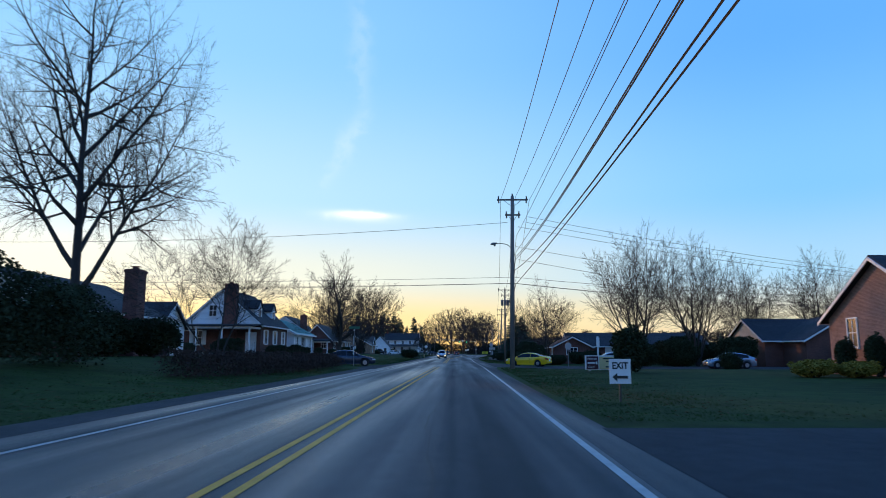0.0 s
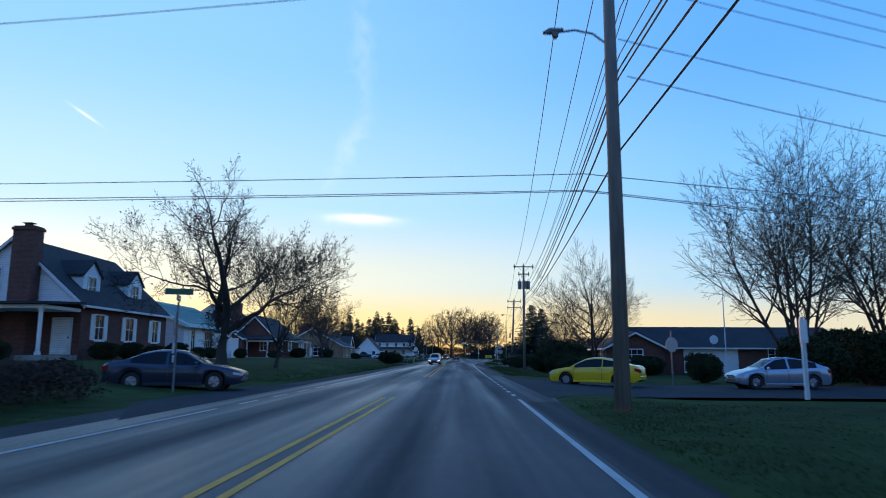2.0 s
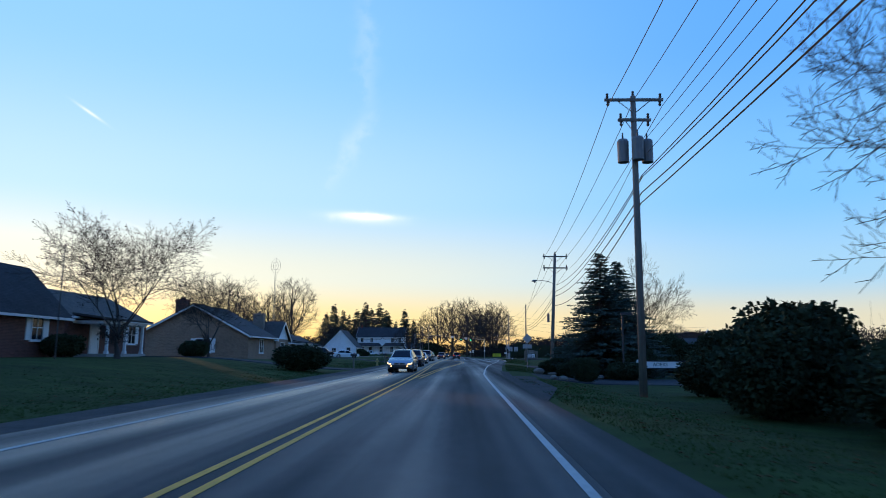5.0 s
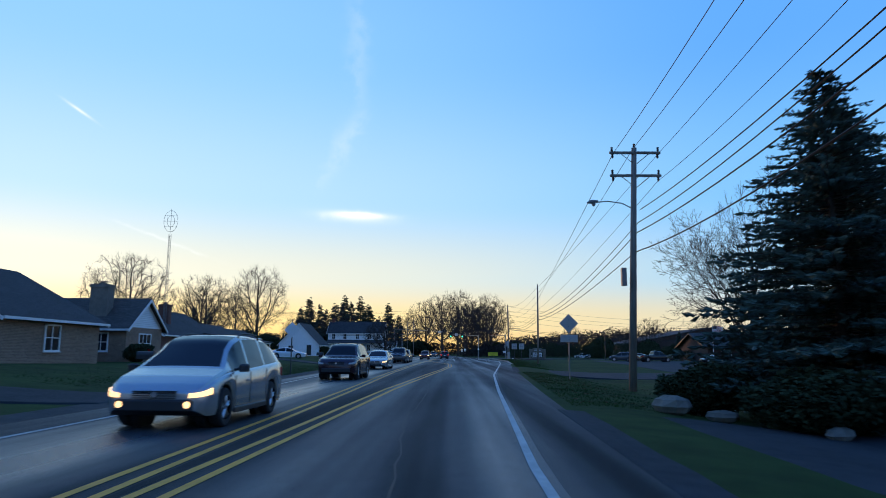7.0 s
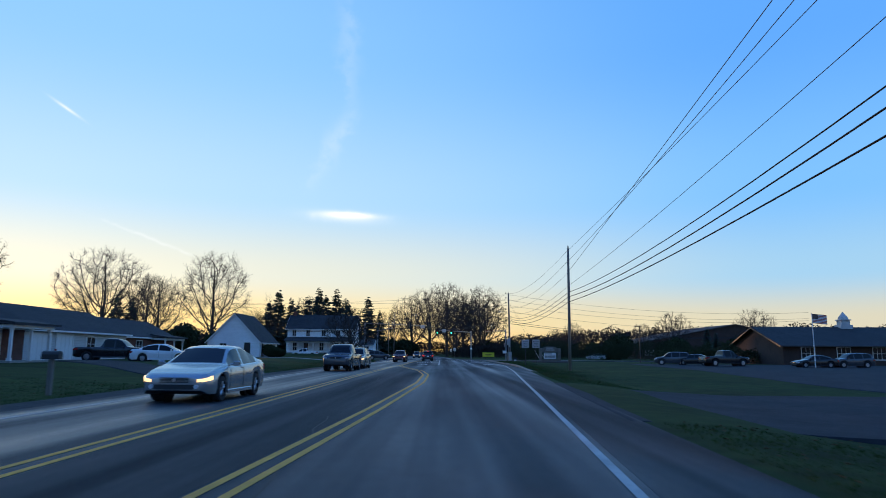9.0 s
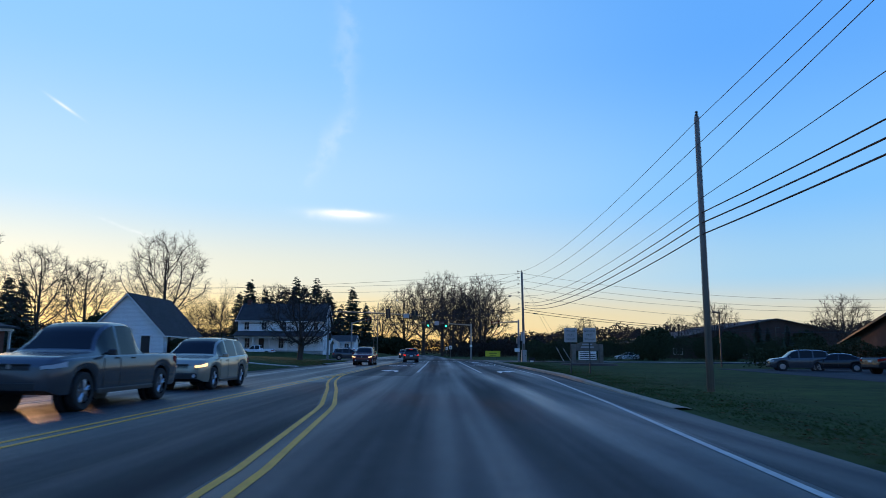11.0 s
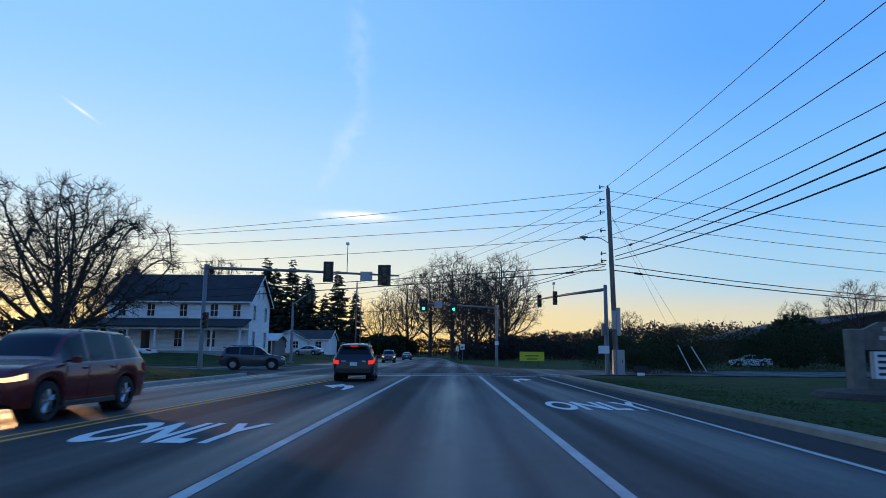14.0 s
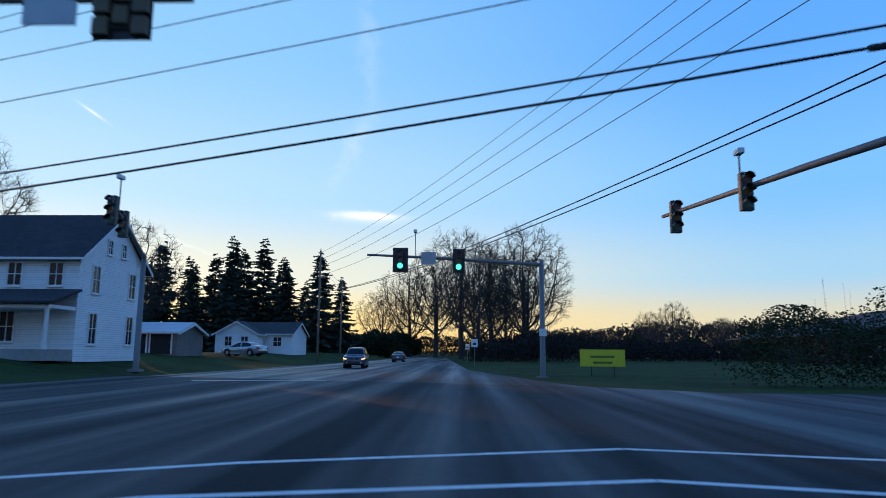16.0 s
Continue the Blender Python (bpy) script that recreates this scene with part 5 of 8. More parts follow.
def limbed_tree(seed, height, spread, roots, habit, leaves=0, thin=0.012, bark=None):
    """A bare tree of limbs that divide again and again.
    roots: first limbs as (start, direction, length, radius). habit: for each order of branching (children, share of length, angle, upward pull, wobble)."""
    rng = random.Random(seed)
    g, t, ends = Geo(), Geo(), []

    def grow(level, p, d, length, r):
        kids, share, angle, pull, wob = habit[level]
        n = (7, 5, 4, 3, 2)[level]
        tip = max(thin * 0.5, r * (0.2 if level == 0 else 0.3))
        pts, rad, dirs = [p], [r], [d]
        for i in range(n):
            d = (d + Vector((rng.gauss(0, wob), rng.gauss(0, wob), rng.gauss(0, wob * 0.7) + pull)) * (1.0 if i else 0.4)).normalized()
            p = p + d * length / n
            pts.append(p)
            dirs.append(d)
            rad.append(r + (tip - r) * ((i + 1) / n) ** (0.75 if level else 0.9))
        if rad[0] > 0.032:
            g.tube(pts, rad, 9 if r > 0.12 else 5, cap=False)
        else:
            t.tube(pts, rad, 4 if r > 0.018 else 3, cap=False)
        if level + 1 >= len(habit):
            ends.append(p)
            return
        turn = rng.random() * 6.283
        lo = 0.34 if level == 0 else 0.14
        for k in range(kids):
            u = lo + (1 - lo) * (k + rng.uniform(0.2, 0.9)) / kids
            q = min(n - 1, int(u * n))
            f = u * n - q
            at, dd = pts[q].lerp(pts[q + 1], f), dirs[q + 1]
            rr = rad[q] + (rad[q + 1] - rad[q]) * f
            turn += 2.399 + rng.gauss(0, 0.35)
            side = dd.cross(Vector((0.3, 0.2, 1))).normalized()
            other = dd.cross(side)
            a = radians(angle * rng.uniform(0.7, 1.25))
            w = (dd * math.cos(a) + (side * math.cos(turn) + other * math.sin(turn)) * math.sin(a)).normalized()
            ln = length * share * rng.uniform(0.75, 1.2) * (1.02 - 0.26 * u)
            grow(level + 1, at, w, ln, max(thin * 0.6, min(rr * 0.74, ln * 0.027)))
        grow(level + 1, p, dirs[-1], length * share * 0.8, max(thin * 0.6, tip))

    for at, d, length, r in roots:
        grow(0, Vector(at), Vector(d).normalized(), length, r)
    # bring the crown to its height and reach
    top = sorted(v[2] for v in t.v)[int(len(t.v) * 0.993)]
    wide = sorted(math.hypot(v[0], v[1]) for v in t.v)[int(len(t.v) * 0.95)]
    kz, kx = height / top, spread / wide
    for q in (g, t):
        q.v = [(x * (kx if z > 0.6 else 1 + (kx - 1) * max(z, 0) / 0.6), y * (kx if z > 0.6 else 1 + (kx - 1) * max(z, 0) / 0.6), z * kz) for x, y, z in q.v]
    for _ in range(leaves):
        c = ends[rng.randrange(len(ends))]
        c = Vector((c.x * kx, c.y * kx, c.z * kz)) + Vector((rng.gauss(0, 0.09), rng.gauss(0, 0.09), rng.gauss(0, 0.09)))
        a, b = Vector((rng.gauss(0, 1), rng.gauss(0, 1), rng.gauss(0, 1))).normalized() * 0.07, Vector((rng.gauss(0, 1), rng.gauss(0, 1), rng.gauss(0, 1))).normalized() * 0.05
        t.add([c - a, c + b, c + a, c - b], [(0, 1, 2, 3)])
    return g.mesh("trunk", bark or BARK, True), t.mesh("crown", TWIG)


LOW = (0, 0, -0.3)
T_TALL = limbed_tree(11, 20.5, 5.4, [(LOW, (0.02, 0, 1), 17.0, 0.42), ((0, 0, 3.0), (0.75, -0.2, 0.75), 10.0, 0.2), ((0, 0, 4.2), (-0.8, 0.2, 0.7), 9.5, 0.19), ((0, 0, 5.2), (0.3, 0.8, 0.7), 9.0, 0.17)],
                     [(15, 0.46, 60, 0.04, 0.06), (8, 0.5, 46, 0.05, 0.10), (4, 0.54, 42, 0.02, 0.08), (3, 0.6, 42, -0.02, 0.085), (0, 0, 0, -0.03, 0.085)], thin=0.0123)
T_MULTI = limbed_tree(5, 9.2, 5.1, [(LOW, (0.55, 0.1, 1), 7.4, 0.085), (LOW, (-0.5, 0.25, 1), 7.2, 0.08), (LOW, (0.05, -0.35, 1), 7.8, 0.085)],
                      [(8, 0.56, 44, 0.04, 0.09), (6, 0.55, 42, 0.06, 0.12), (5, 0.55, 40, 0.06, 0.08), (4, 0.5, 46, 0.04, 0.085), (0, 0, 0, 0.03, 0.085)], thin=0.0143)
T_GNARL = limbed_tree(23, 10.9, 6.0, [(LOW, (0.0, 0.0, 1), 3.4, 0.52), ((-0.1, 0, 2.6), (-0.36, 0.1, 1), 5.6, 0.28), ((0.15, 0, 2.6), (0.2, -0.2, 1), 6.6, 0.32), ((0.1, 0.1, 2.2), (0.95, 0.1, 0.42), 6.2, 0.21), ((-0.2, 0, 4.6), (-1.0, -0.1, 0.2), 5.8, 0.085), ((0.2, -0.1, 4.8), (0.9, 0.4, 0.25), 4.4, 0.08), ((0, 0.2, 3.4), (0.1, 1, 0.5), 5.4, 0.2), ((0, -0.2, 3.6), (-0.2, -1, 0.6), 4.8, 0.18)],
                      [(7, 0.5, 54, 0.06, 0.17), (5, 0.55, 48, 0.12, 0.18), (4, 0.55, 46, 0.12, 0.2), (3, 0.56, 44, 0.08, 0.2), (0, 0, 0, 0.05, 0.2)], leaves=2600, thin=0.0175)
T_ROUND = limbed_tree(31, 10.0, 4.8, [(LOW, (0.0, 0, 1), 2.4, 0.24)] + [((0, 0, 1.5 + 0.12 * k), (0.62 * math.cos(k * 1.25), 0.62 * math.sin(k * 1.25), 1), 6.6, 0.08) for k in range(6)],
                      [(7, 0.54, 50, 0.03, 0.08), (5, 0.54, 44, 0.05, 0.12), (4, 0.55, 42, 0.05, 0.085), (3, 0.6, 40, 0.03, 0.085), (0, 0, 0, 0.02, 0.085)], leaves=1500, thin=0.0175)
T_VASE = limbed_tree(47, 15.0, 5.6, [(LOW, (0.34 * math.cos(k * 1.05) * (0.5 + 0.25 * (k % 3)), 0.34 * math.sin(k * 1.05) * (0.5 + 0.25 * (k % 3)), 1), 12.5 - 0.5 * k, 0.21 - 0.012 * k) for k in range(6)],
                     [(9, 0.46, 44, 0.05, 0.05), (6, 0.52, 40, 0.07, 0.10), (4, 0.55, 40, 0.07, 0.08), (3, 0.54, 44, 0.04, 0.085), (0, 0, 0, 0.02, 0.085)], thin=0.0189)
T_SPREAD = limbed_tree(58, 12.2, 5.8, [(LOW, (0.12, 0.0, 1), 9.5, 0.26), (LOW, (-0.22, 0.06, 1), 9.0, 0.22)] + [((0, 0, 2.0 + 0.3 * k), (0.9 * math.cos(k * 2.1), 0.9 * math.sin(k * 2.1), 0.75), 6.8, 0.08) for k in range(5)],
                       [(8, 0.52, 52, 0.04, 0.06), (5, 0.54, 44, 0.06, 0.11), (4, 0.55, 40, 0.06, 0.08), (3, 0.54, 44, 0.04, 0.085), (0, 0, 0, 0.02, 0.085)], thin=0.0175)
T_LOW = limbed_tree(64, 7.8, 5.4, [(LOW, (0.0, 0, 1), 2.2, 0.26)] + [((0, 0, 1.4 + 0.1 * k), (0.95 * math.cos(k * 1.05), 0.95 * math.sin(k * 1.05), 0.9), 6.0, 0.08) for k in range(7)],
                    [(7, 0.5, 40, 0.02, 0.09), (5, 0.52, 42, 0.05, 0.08), (4, 0.55, 42, 0.05, 0.085), (3, 0.56, 44, 0.03, 0.085), (0, 0, 0, 0.02, 0.085)], thin=0.0163)
T_OAK = tree_meshes(77, 24.0, 8.6, 5.0, pulls=1000, top=0.42, low=0.2, thin=0.023)
T_OAK_B = tree_meshes(78, 22.0, 9.0, 3.6, pulls=1000, top=0.42, low=0.15, thin=0.023)
T_LOW = tree_meshes(64, 7.8, 4.9, 1.4, pulls=1100, top=0.42, low=0.14)

tree(T_TALL, -17.0, 30.0, "tall bare tree with long fine branches before a house", s=1.05, rz=20)
tree(T_MULTI, -15.0, 42.6, "bare tree of several slim stems on the lawn", rz=30)
tree(T_GNARL, -13.0, 75.8, "gnarled bare tree with heavy limbs and a few dead leaves")
tree(T_ROUND, -12.0, 84.2, "round bare tree with small seed clusters", s=0.92, rz=10)
tree(T_ROUND, -17.6, 129.0, "dense round bare tree on the lawn", s=0.98, zs=0.8, rz=120)
tree(T_ROUND, -21.0, 152.0, "small dense reddish bare tree", s=0.75, rz=200)
tree(T_VASE, 20.5, 77.2, "big bare tree of several upright stems", rz=15, s=1.02)
tree(T_VASE, 28.5, 81.4, "bare tree with upright branches", rz=95)
tree(T_VASE, 36.5, 86.0, "bare tree with upright branches", rz=190, s=0.85)
tree(T_VASE, 47.0, 89.0, "bare tree with upright branches", rz=250, s=0.95)
tree(T_SPREAD, 13.9, 103.0, "wide bare tree of two stems beside a hedge", rz=40, s=0.98)
tree(T_SPREAD, 21.4, 172.0, "bare tree with upcurved twigs behind a spruce", rz=210, s=1.08)
tree(T_OAK_B, -44.0, 223.0, "broad bare tree behind the houses", rz=10, s=0.7, zs=0.95)
tree(T_OAK_B, -47.0, 262.0, "broad bare tree behind the houses", rz=80, s=0.76, zs=0.95)
tree(T_OAK, -48.0, 284.0, "bare tree behind the houses", rz=20, s=0.58)
tree(T_OAK, -70.0, 378.0, "very tall bare tree behind the farmhouse", rz=50, s=1.3)
tree(T_OAK_B, -36.5, 365.0, "broad bare tree behind the farmhouse roof", rz=20, s=0.76)
tree(T_SPREAD, -48.5, 345.0, "slender bare tree beside the farmhouse", rz=20, s=0.95)
tree(T_OAK, -90.0, 376.0, "tall bare tree behind the farmhouse", rz=160, s=1.0)
tree(T_SPREAD, -46.0, 352.0, "bare tree behind the farmhouse", rz=160, s=1.2)
tree(T_OAK_B, 68.0, 304.0, "bare tree with a rounded crown beside the hall", rz=35, s=0.5)
tree(T_OAK_B, 67.0, 352.0, "bare tree with a rounded crown before the school", rz=100, s=0.6)
tree(T_OAK, 60.0, 356.0, "bare tree with a rounded crown before the school", rz=210, s=0.42)
tree(T_LOW, -12.6, 276.6, "low spreading bare tree on the lawn by the crossing", rz=0, s=1.1)
for x, y, s, r in ((8, 404, 0.95, 0), (16.5, 410, 1.08, 70), (11, 420, 1.1, 140), (5, 436, 1.25, 210), (20, 438, 1.15, 280), (-3, 495, 1.5, 100), (-12, 506, 1.4, 180), (9, 500, 1.1, 250), (-24, 530, 1.1, 320), (20, 520, 1.2, 50)):
    tree(T_OAK if int(r) % 20 else T_OAK_B, x, y, "large bare roadside tree beyond the crossing", s=s * 0.98, rz=r)
rng = random.Random(8)
for i in range(26):
    x = rng.uniform(48, 190) if i % 2 else rng.uniform(-190, -85)
    y = rng.uniform(430, 560) if i % 2 else rng.uniform(60, 430)
    tree(T_OAK, x, y, "distant bare tree with a rounded crown", s=rng.uniform(0.4, 0.62), rz=rng.uniform(0, 360), group="distant trees")


def conifer_meshes(seed, height, radius, whorls, per, sprays, droop=0.35, size=0.42, ragged=False):
    rng = random.Random(seed)
    g = Geo().tube([(0, 0, -0.2), (0, 0, height * 0.5), (0, 0, height)], [height * 0.018, height * 0.011, 0.01], 8)
    t = Geo()
    tier = [rng.uniform(0.7, 1.15) for _ in range(whorls)]
    for w in range(whorls):
        f = (w + 0.3) / whorls
        z = height * (0.05 + 0.94 * f)
        for k in range(per):
            a = 6.283 * (k + rng.random()) / per + w
            r = radius * (1 - f) ** (0.62 if ragged else 0.85) * (rng.uniform(0.3, 1.15) * tier[w] if ragged else rng.uniform(0.5, 1.14)) + 0.12
            d = Vector((math.cos(a), math.sin(a), 0))
            side = Vector((-d.y, d.x, 0))
            zz = z + rng.uniform(-0.5, 0.5) * height / (7 if ragged else 9)
            n = max(3, int(sprays * (0.3 + r / radius)))
            g.tube([(0, 0, zz), d * r * 0.5 + Vector((0, 0, zz - droop * r * 0.2)), d * r + Vector((0, 0, zz - droop * r * 0.3))], [0.03, 0.018, 0.006], 3, cap=False)
            for i in range(n):
                s = 0.18 + 0.85 * (i + rng.random()) / n
                c = d * r * s + Vector((0, 0, zz - droop * r * s * (0.55 - 0.25 * s)))
                e = 1 if i % 2 else -1
                out = (d * rng.uniform(0.5, 1.0) + side * e * rng.uniform(0.4, 1.0) + Vector((0, 0, rng.uniform(-0.35, 0.4)))).normalized()
                ln = size * rng.uniform(0.7, 1.3) * (0.5 + 0.6 * (1 - f))
                wd = out.cross(Vector((0, 0, 1))).normalized() * ln * (0.26 if ragged else 0.16)
                m = c + out * ln * 0.5 - Vector((0, 0, ln * 0.08))
                t.add([c, m + wd, c + out * ln, m - wd], [(0, 1, 2, 3)])
                up = Vector((0, 0, ln * 0.17))
                t.add([c, m + up, c + out * ln, m - up], [(0, 1, 2, 3)])
    return g.mesh("trunk", BARK, True), t.mesh("crown", NEEDLES)


SPRUCE = conifer_meshes(3, 9.9, 4.5, 46, 13, 30, droop=0.12, size=0.36)
FIRS = [conifer_meshes(9 + i, 20.0, 4.6, 38, 9, 30, droop=dr, size=0.95, ragged=True) for i, dr in enumerate((0.35, 0.15, 0.5))]
tree(SPRUCE, 12.5, 146.0, "dense dark green spruce with drooping boughs", group="evergreens")
tree(SPRUCE, 14.3, 148.0, "dense dark green spruce with drooping boughs", rz=70, s=0.96, group="evergreens")
for x, y, s, r in ((-26.1, 430, 1.08, 0), (-21.7, 433, 0.83, 30), (-42.3, 428, 1.1, 60), (-45.6, 430, 1.22, 110), (-50.5, 433, 1.08, 150), (-54.1, 430, 0.92, 200), (-38.6, 430, 1.2, 250), (-61.5, 430, 1.2, 300), (-34.6, 434, 1.0, 340), (-58, 437, 1.05, 80), (-36.6, 438, 1.05, 170), (-48, 438, 1.1, 220), (-31.5, 440, 0.8, 130), (-66, 433, 1.0, 270), (-60, 300, 0.55, 10), (-66, 306, 0.6, 90)):
    tree(FIRS[int(r / 10) % 3], x, y, "tall dark fir with layered boughs", s=s, rz=r, group="evergreens")
for x, y, s in ((62, 310, 0.3), (40, 118, 0.28), (47, 122, 0.25), (58, 116, 0.3), (75.8, 350, 0.44), (79.5, 353, 0.36), (33, 122, 0.24)):
    tree(FIRS[int(x) % 3], x, y, "young dark green fir tree", s=s, rz=x * 7, group="evergreens")


def shrub_mesh(seed, rx, ry, rz, count, leaf, material, flat=0.0):
    """Many small leaves on twigs, filling a lumpy mound."""
    rng = random.Random(seed)
    t, st = Geo(), Geo()
    for i in range(9):
        a = rng.random() * 6.283
        st.tube([(0, 0, -0.1), (math.cos(a) * rx * 0.4, math.sin(a) * ry * 0.4, rz * 0.8), (math.cos(a) * rx * 0.6, math.sin(a) * ry * 0.6, rz * 1.4)], [0.04, 0.025, 0.01], 4, cap=False)
    lumps = [(Vector((rng.gauss(0, 1), rng.gauss(0, 1), abs(rng.gauss(0, 1)))).normalized(), rng.uniform(0.8, 1.12)) for _ in range(14)]
    for _ in range(count):
        d = Vector((rng.gauss(0, 1), rng.gauss(0, 1), rng.gauss(0.15, 1))).normalized()
        k = max(lumps, key=lambda q: q[0].dot(d))[1] * (rng.random() ** 0.25) * rng.uniform(0.9, 1.06)
        c = Vector((d.x * rx * k, d.y * ry * k, rz + d.z * rz * k))
        if c.z < -0.02:
            continue
        a = Vector((rng.gauss(0, 1), rng.gauss(0, 1), rng.gauss(0, 1))).normalized() * leaf * rng.uniform(0.6, 1.2)
        b = a.cross(Vector((rng.gauss(0, 1), rng.gauss(0, 1), rng.gauss(0, 1)))).normalized() * leaf * 0.55
        t.add([c - a, c + b, c + a, c - b], [(0, 1, 2, 3)])
    return st.mesh("stem", BARK), t.mesh("foliage", material)


SHRUB_A = shrub_mesh(1, 1.0, 1.0, 0.55, 5200, 0.075, SHRUB)
SHRUB_CONE = shrub_mesh(2, 0.6, 0.6, 0.95, 3800, 0.07, SHRUB)
SHRUB_Y = shrub_mesh(3, 1.0, 1.0, 0.5, 4200, 0.07, SHRUB_GOLD)
SHRUB_BIG = shrub_mesh(6, 1.0, 1.0, 0.8, 9000, 0.06, SHRUB)
SHRUB_FAR = shrub_mesh(7, 1.0, 1.0, 0.8, 2600, 0.10, SHRUB)


def shrub(mesh, x, y, s=1.0, zs=1.0, rz=0.0, label="dark green evergreen shrub of dense leaves", z=None):
    ob = new("shrub")
    part("stem", mesh[0], None, ob)
    part("foliage", mesh[1], None, ob)
    ob.matrix_world = Matrix.Translation((x, y, (ground_z(x, y) if z is None else z) - 0.04)) @ pose(0, 0, 0, 0, 0, rz) @ Matrix.Diagonal((s, s, s * zs, 1))
    return tagged(ob, label, "shrub", group="shrubs")


for x, y, s, zs in ((-20.9, 78.0, 0.9, 1.1), (-20.8, 81.2, 0.8, 1.3), (-20.9, 85.0, 0.9, 1.0), (-20.9, 88.8, 0.9, 1.3), (-24.5, 73.0, 1.0, 1.1), (-29.0, 73.0, 1.2, 1.0), (-21.0, 93.4, 0.7, 1.3), (-21.0, 96.4, 0.6, 1.5), (-21.0, 104.6, 0.7, 1.3),
                    (-21.4, 118.6, 0.8, 1.0), (-21.0, 129.5, 1.2, 1.0), (-20.6, 147.5, 1.3, 1.0), (-20.4, 176.0, 1.1, 1.1), (-21.0, 185.0, 0.9, 1.0), (-24.2, 196.0, 1.0, 1.0), (-24.6, 271.5, 1.5, 1.2), (-24.2, 274.4, 1.4, 1.0)):
    shrub(SHRUB_A, x, y, s, zs, x * 31)
shrub(SHRUB_BIG, -9.1, 136.6, 1.95, 0.56, 0, "broad clipped dark evergreen shrub beside a drive")
for x, y, s, zs in ((-19.6, 44.0, 2.0, 0.8), (-21.5, 41.5, 2.2, 0.8), (-24.0, 36.0, 2.4, 0.8), (-17.0, 51.0, 1.3, 0.7), (-27.0, 30.0, 2.8, 0.8)):
    shrub(SHRUB_BIG, x, y, s, zs, x * 17, "tall dark evergreen shrub before a house")
for x, y, s, zs in ((18.6, 36.0, 1.3, 0.75), (20.6, 35.6, 1.2, 0.75)):
    shrub(SHRUB_Y, x, y, s, zs, 0, "rounded golden shrub on the church lawn")
for x, y, s, zs in ((22.2, 39.5, 1.0, 1.1), (22.3, 36.8, 1.0, 1.2), (22.3, 34.5, 1.0, 1.3)):
    shrub(SHRUB_CONE, x, y, s, zs, 0, "clipped evergreen shrub against the church wall")
shrub(SHRUB_CONE, 10.95, 43.6, 2.0, 0.76, 0, "big dark clipped evergreen beside the sign")
shrub(SHRUB_BIG, 8.95, 133.8, 0.95, 1.05, 0, "dark rounded evergreen at the edge of the drive")
HEDGES_NEAR = ((24, 60.4, 1.0, 1.0), (30, 74, 1.4, 1.0), (20, 75, 2.0, 0.9), (25, 77, 2.2, 0.9), (31, 76, 2.4, 0.9), (40, 69, 2.0, 0.8), (12.2, 89.0, 1.3, 0.6), (13.6, 92.5, 1.4, 0.6))
HEDGES_MIDDLE = ((11.8, 96.0, 1.4, 0.7), (11.0, 100.5, 1.4, 0.7), (10.8, 105.5, 1.6, 0.85), (9.8, 110.5, 1.6, 1.0), (11.6, 113.5, 2.2, 1.0), (12.0, 121.0, 1.6, 0.8), (17.5, 98.5, 1.6, 0.7), (33.5, 98.0, 2.0, 0.8), (16, 80.4, 1.2, 1.0))
HEDGES_FAR = ((26.0, 84.0, 2.0, 1.0), (29.0, 88.0, 2.4, 1.0),                     (8.8, 146.2, 1.3, 0.7), (10.2, 143.0, 1.7, 0.55), (13.0, 140.6, 1.6, 0.5), (14.4, 144.5, 2.0, 0.8), (16.5, 151.0, 2.4, 1.0),                     (19.6, 158.0, 2.2, 1.0), (23.0, 163.0, 2.6, 1.0), (31, 170, 3.0, 1.0))
for group in (HEDGES_NEAR, HEDGES_MIDDLE, HEDGES_FAR):
    for x, y, s, zs in group:
        shrub(SHRUB_BIG, x, y, s, zs, x * 13)
rng = random.Random(21)
for i in range(60):
    if i % 3 == 0:
        x, y, s = rng.uniform(-110, -50), rng.uniform(50, 430), rng.uniform(2.5, 5.0)
    elif i % 3 == 1:
        x, y, s = rng.uniform(40, 130), rng.uniform(90, 300) if i % 2 else rng.uniform(310, 360), rng.uniform(2.0, 4.0)
        if x < 60 and 180 < y < 290:
            x += 75
    else:
        x, y, s = rng.choice((-1, 1)) * rng.uniform(16, 90) + 5, rng.uniform(440, 520), rng.uniform(3.0, 5.5)
    shrub(SHRUB_FAR, x, y, s, rng.uniform(0.8, 1.1), rng.uniform(0, 360), "dark distant thicket of leafy shrubs")


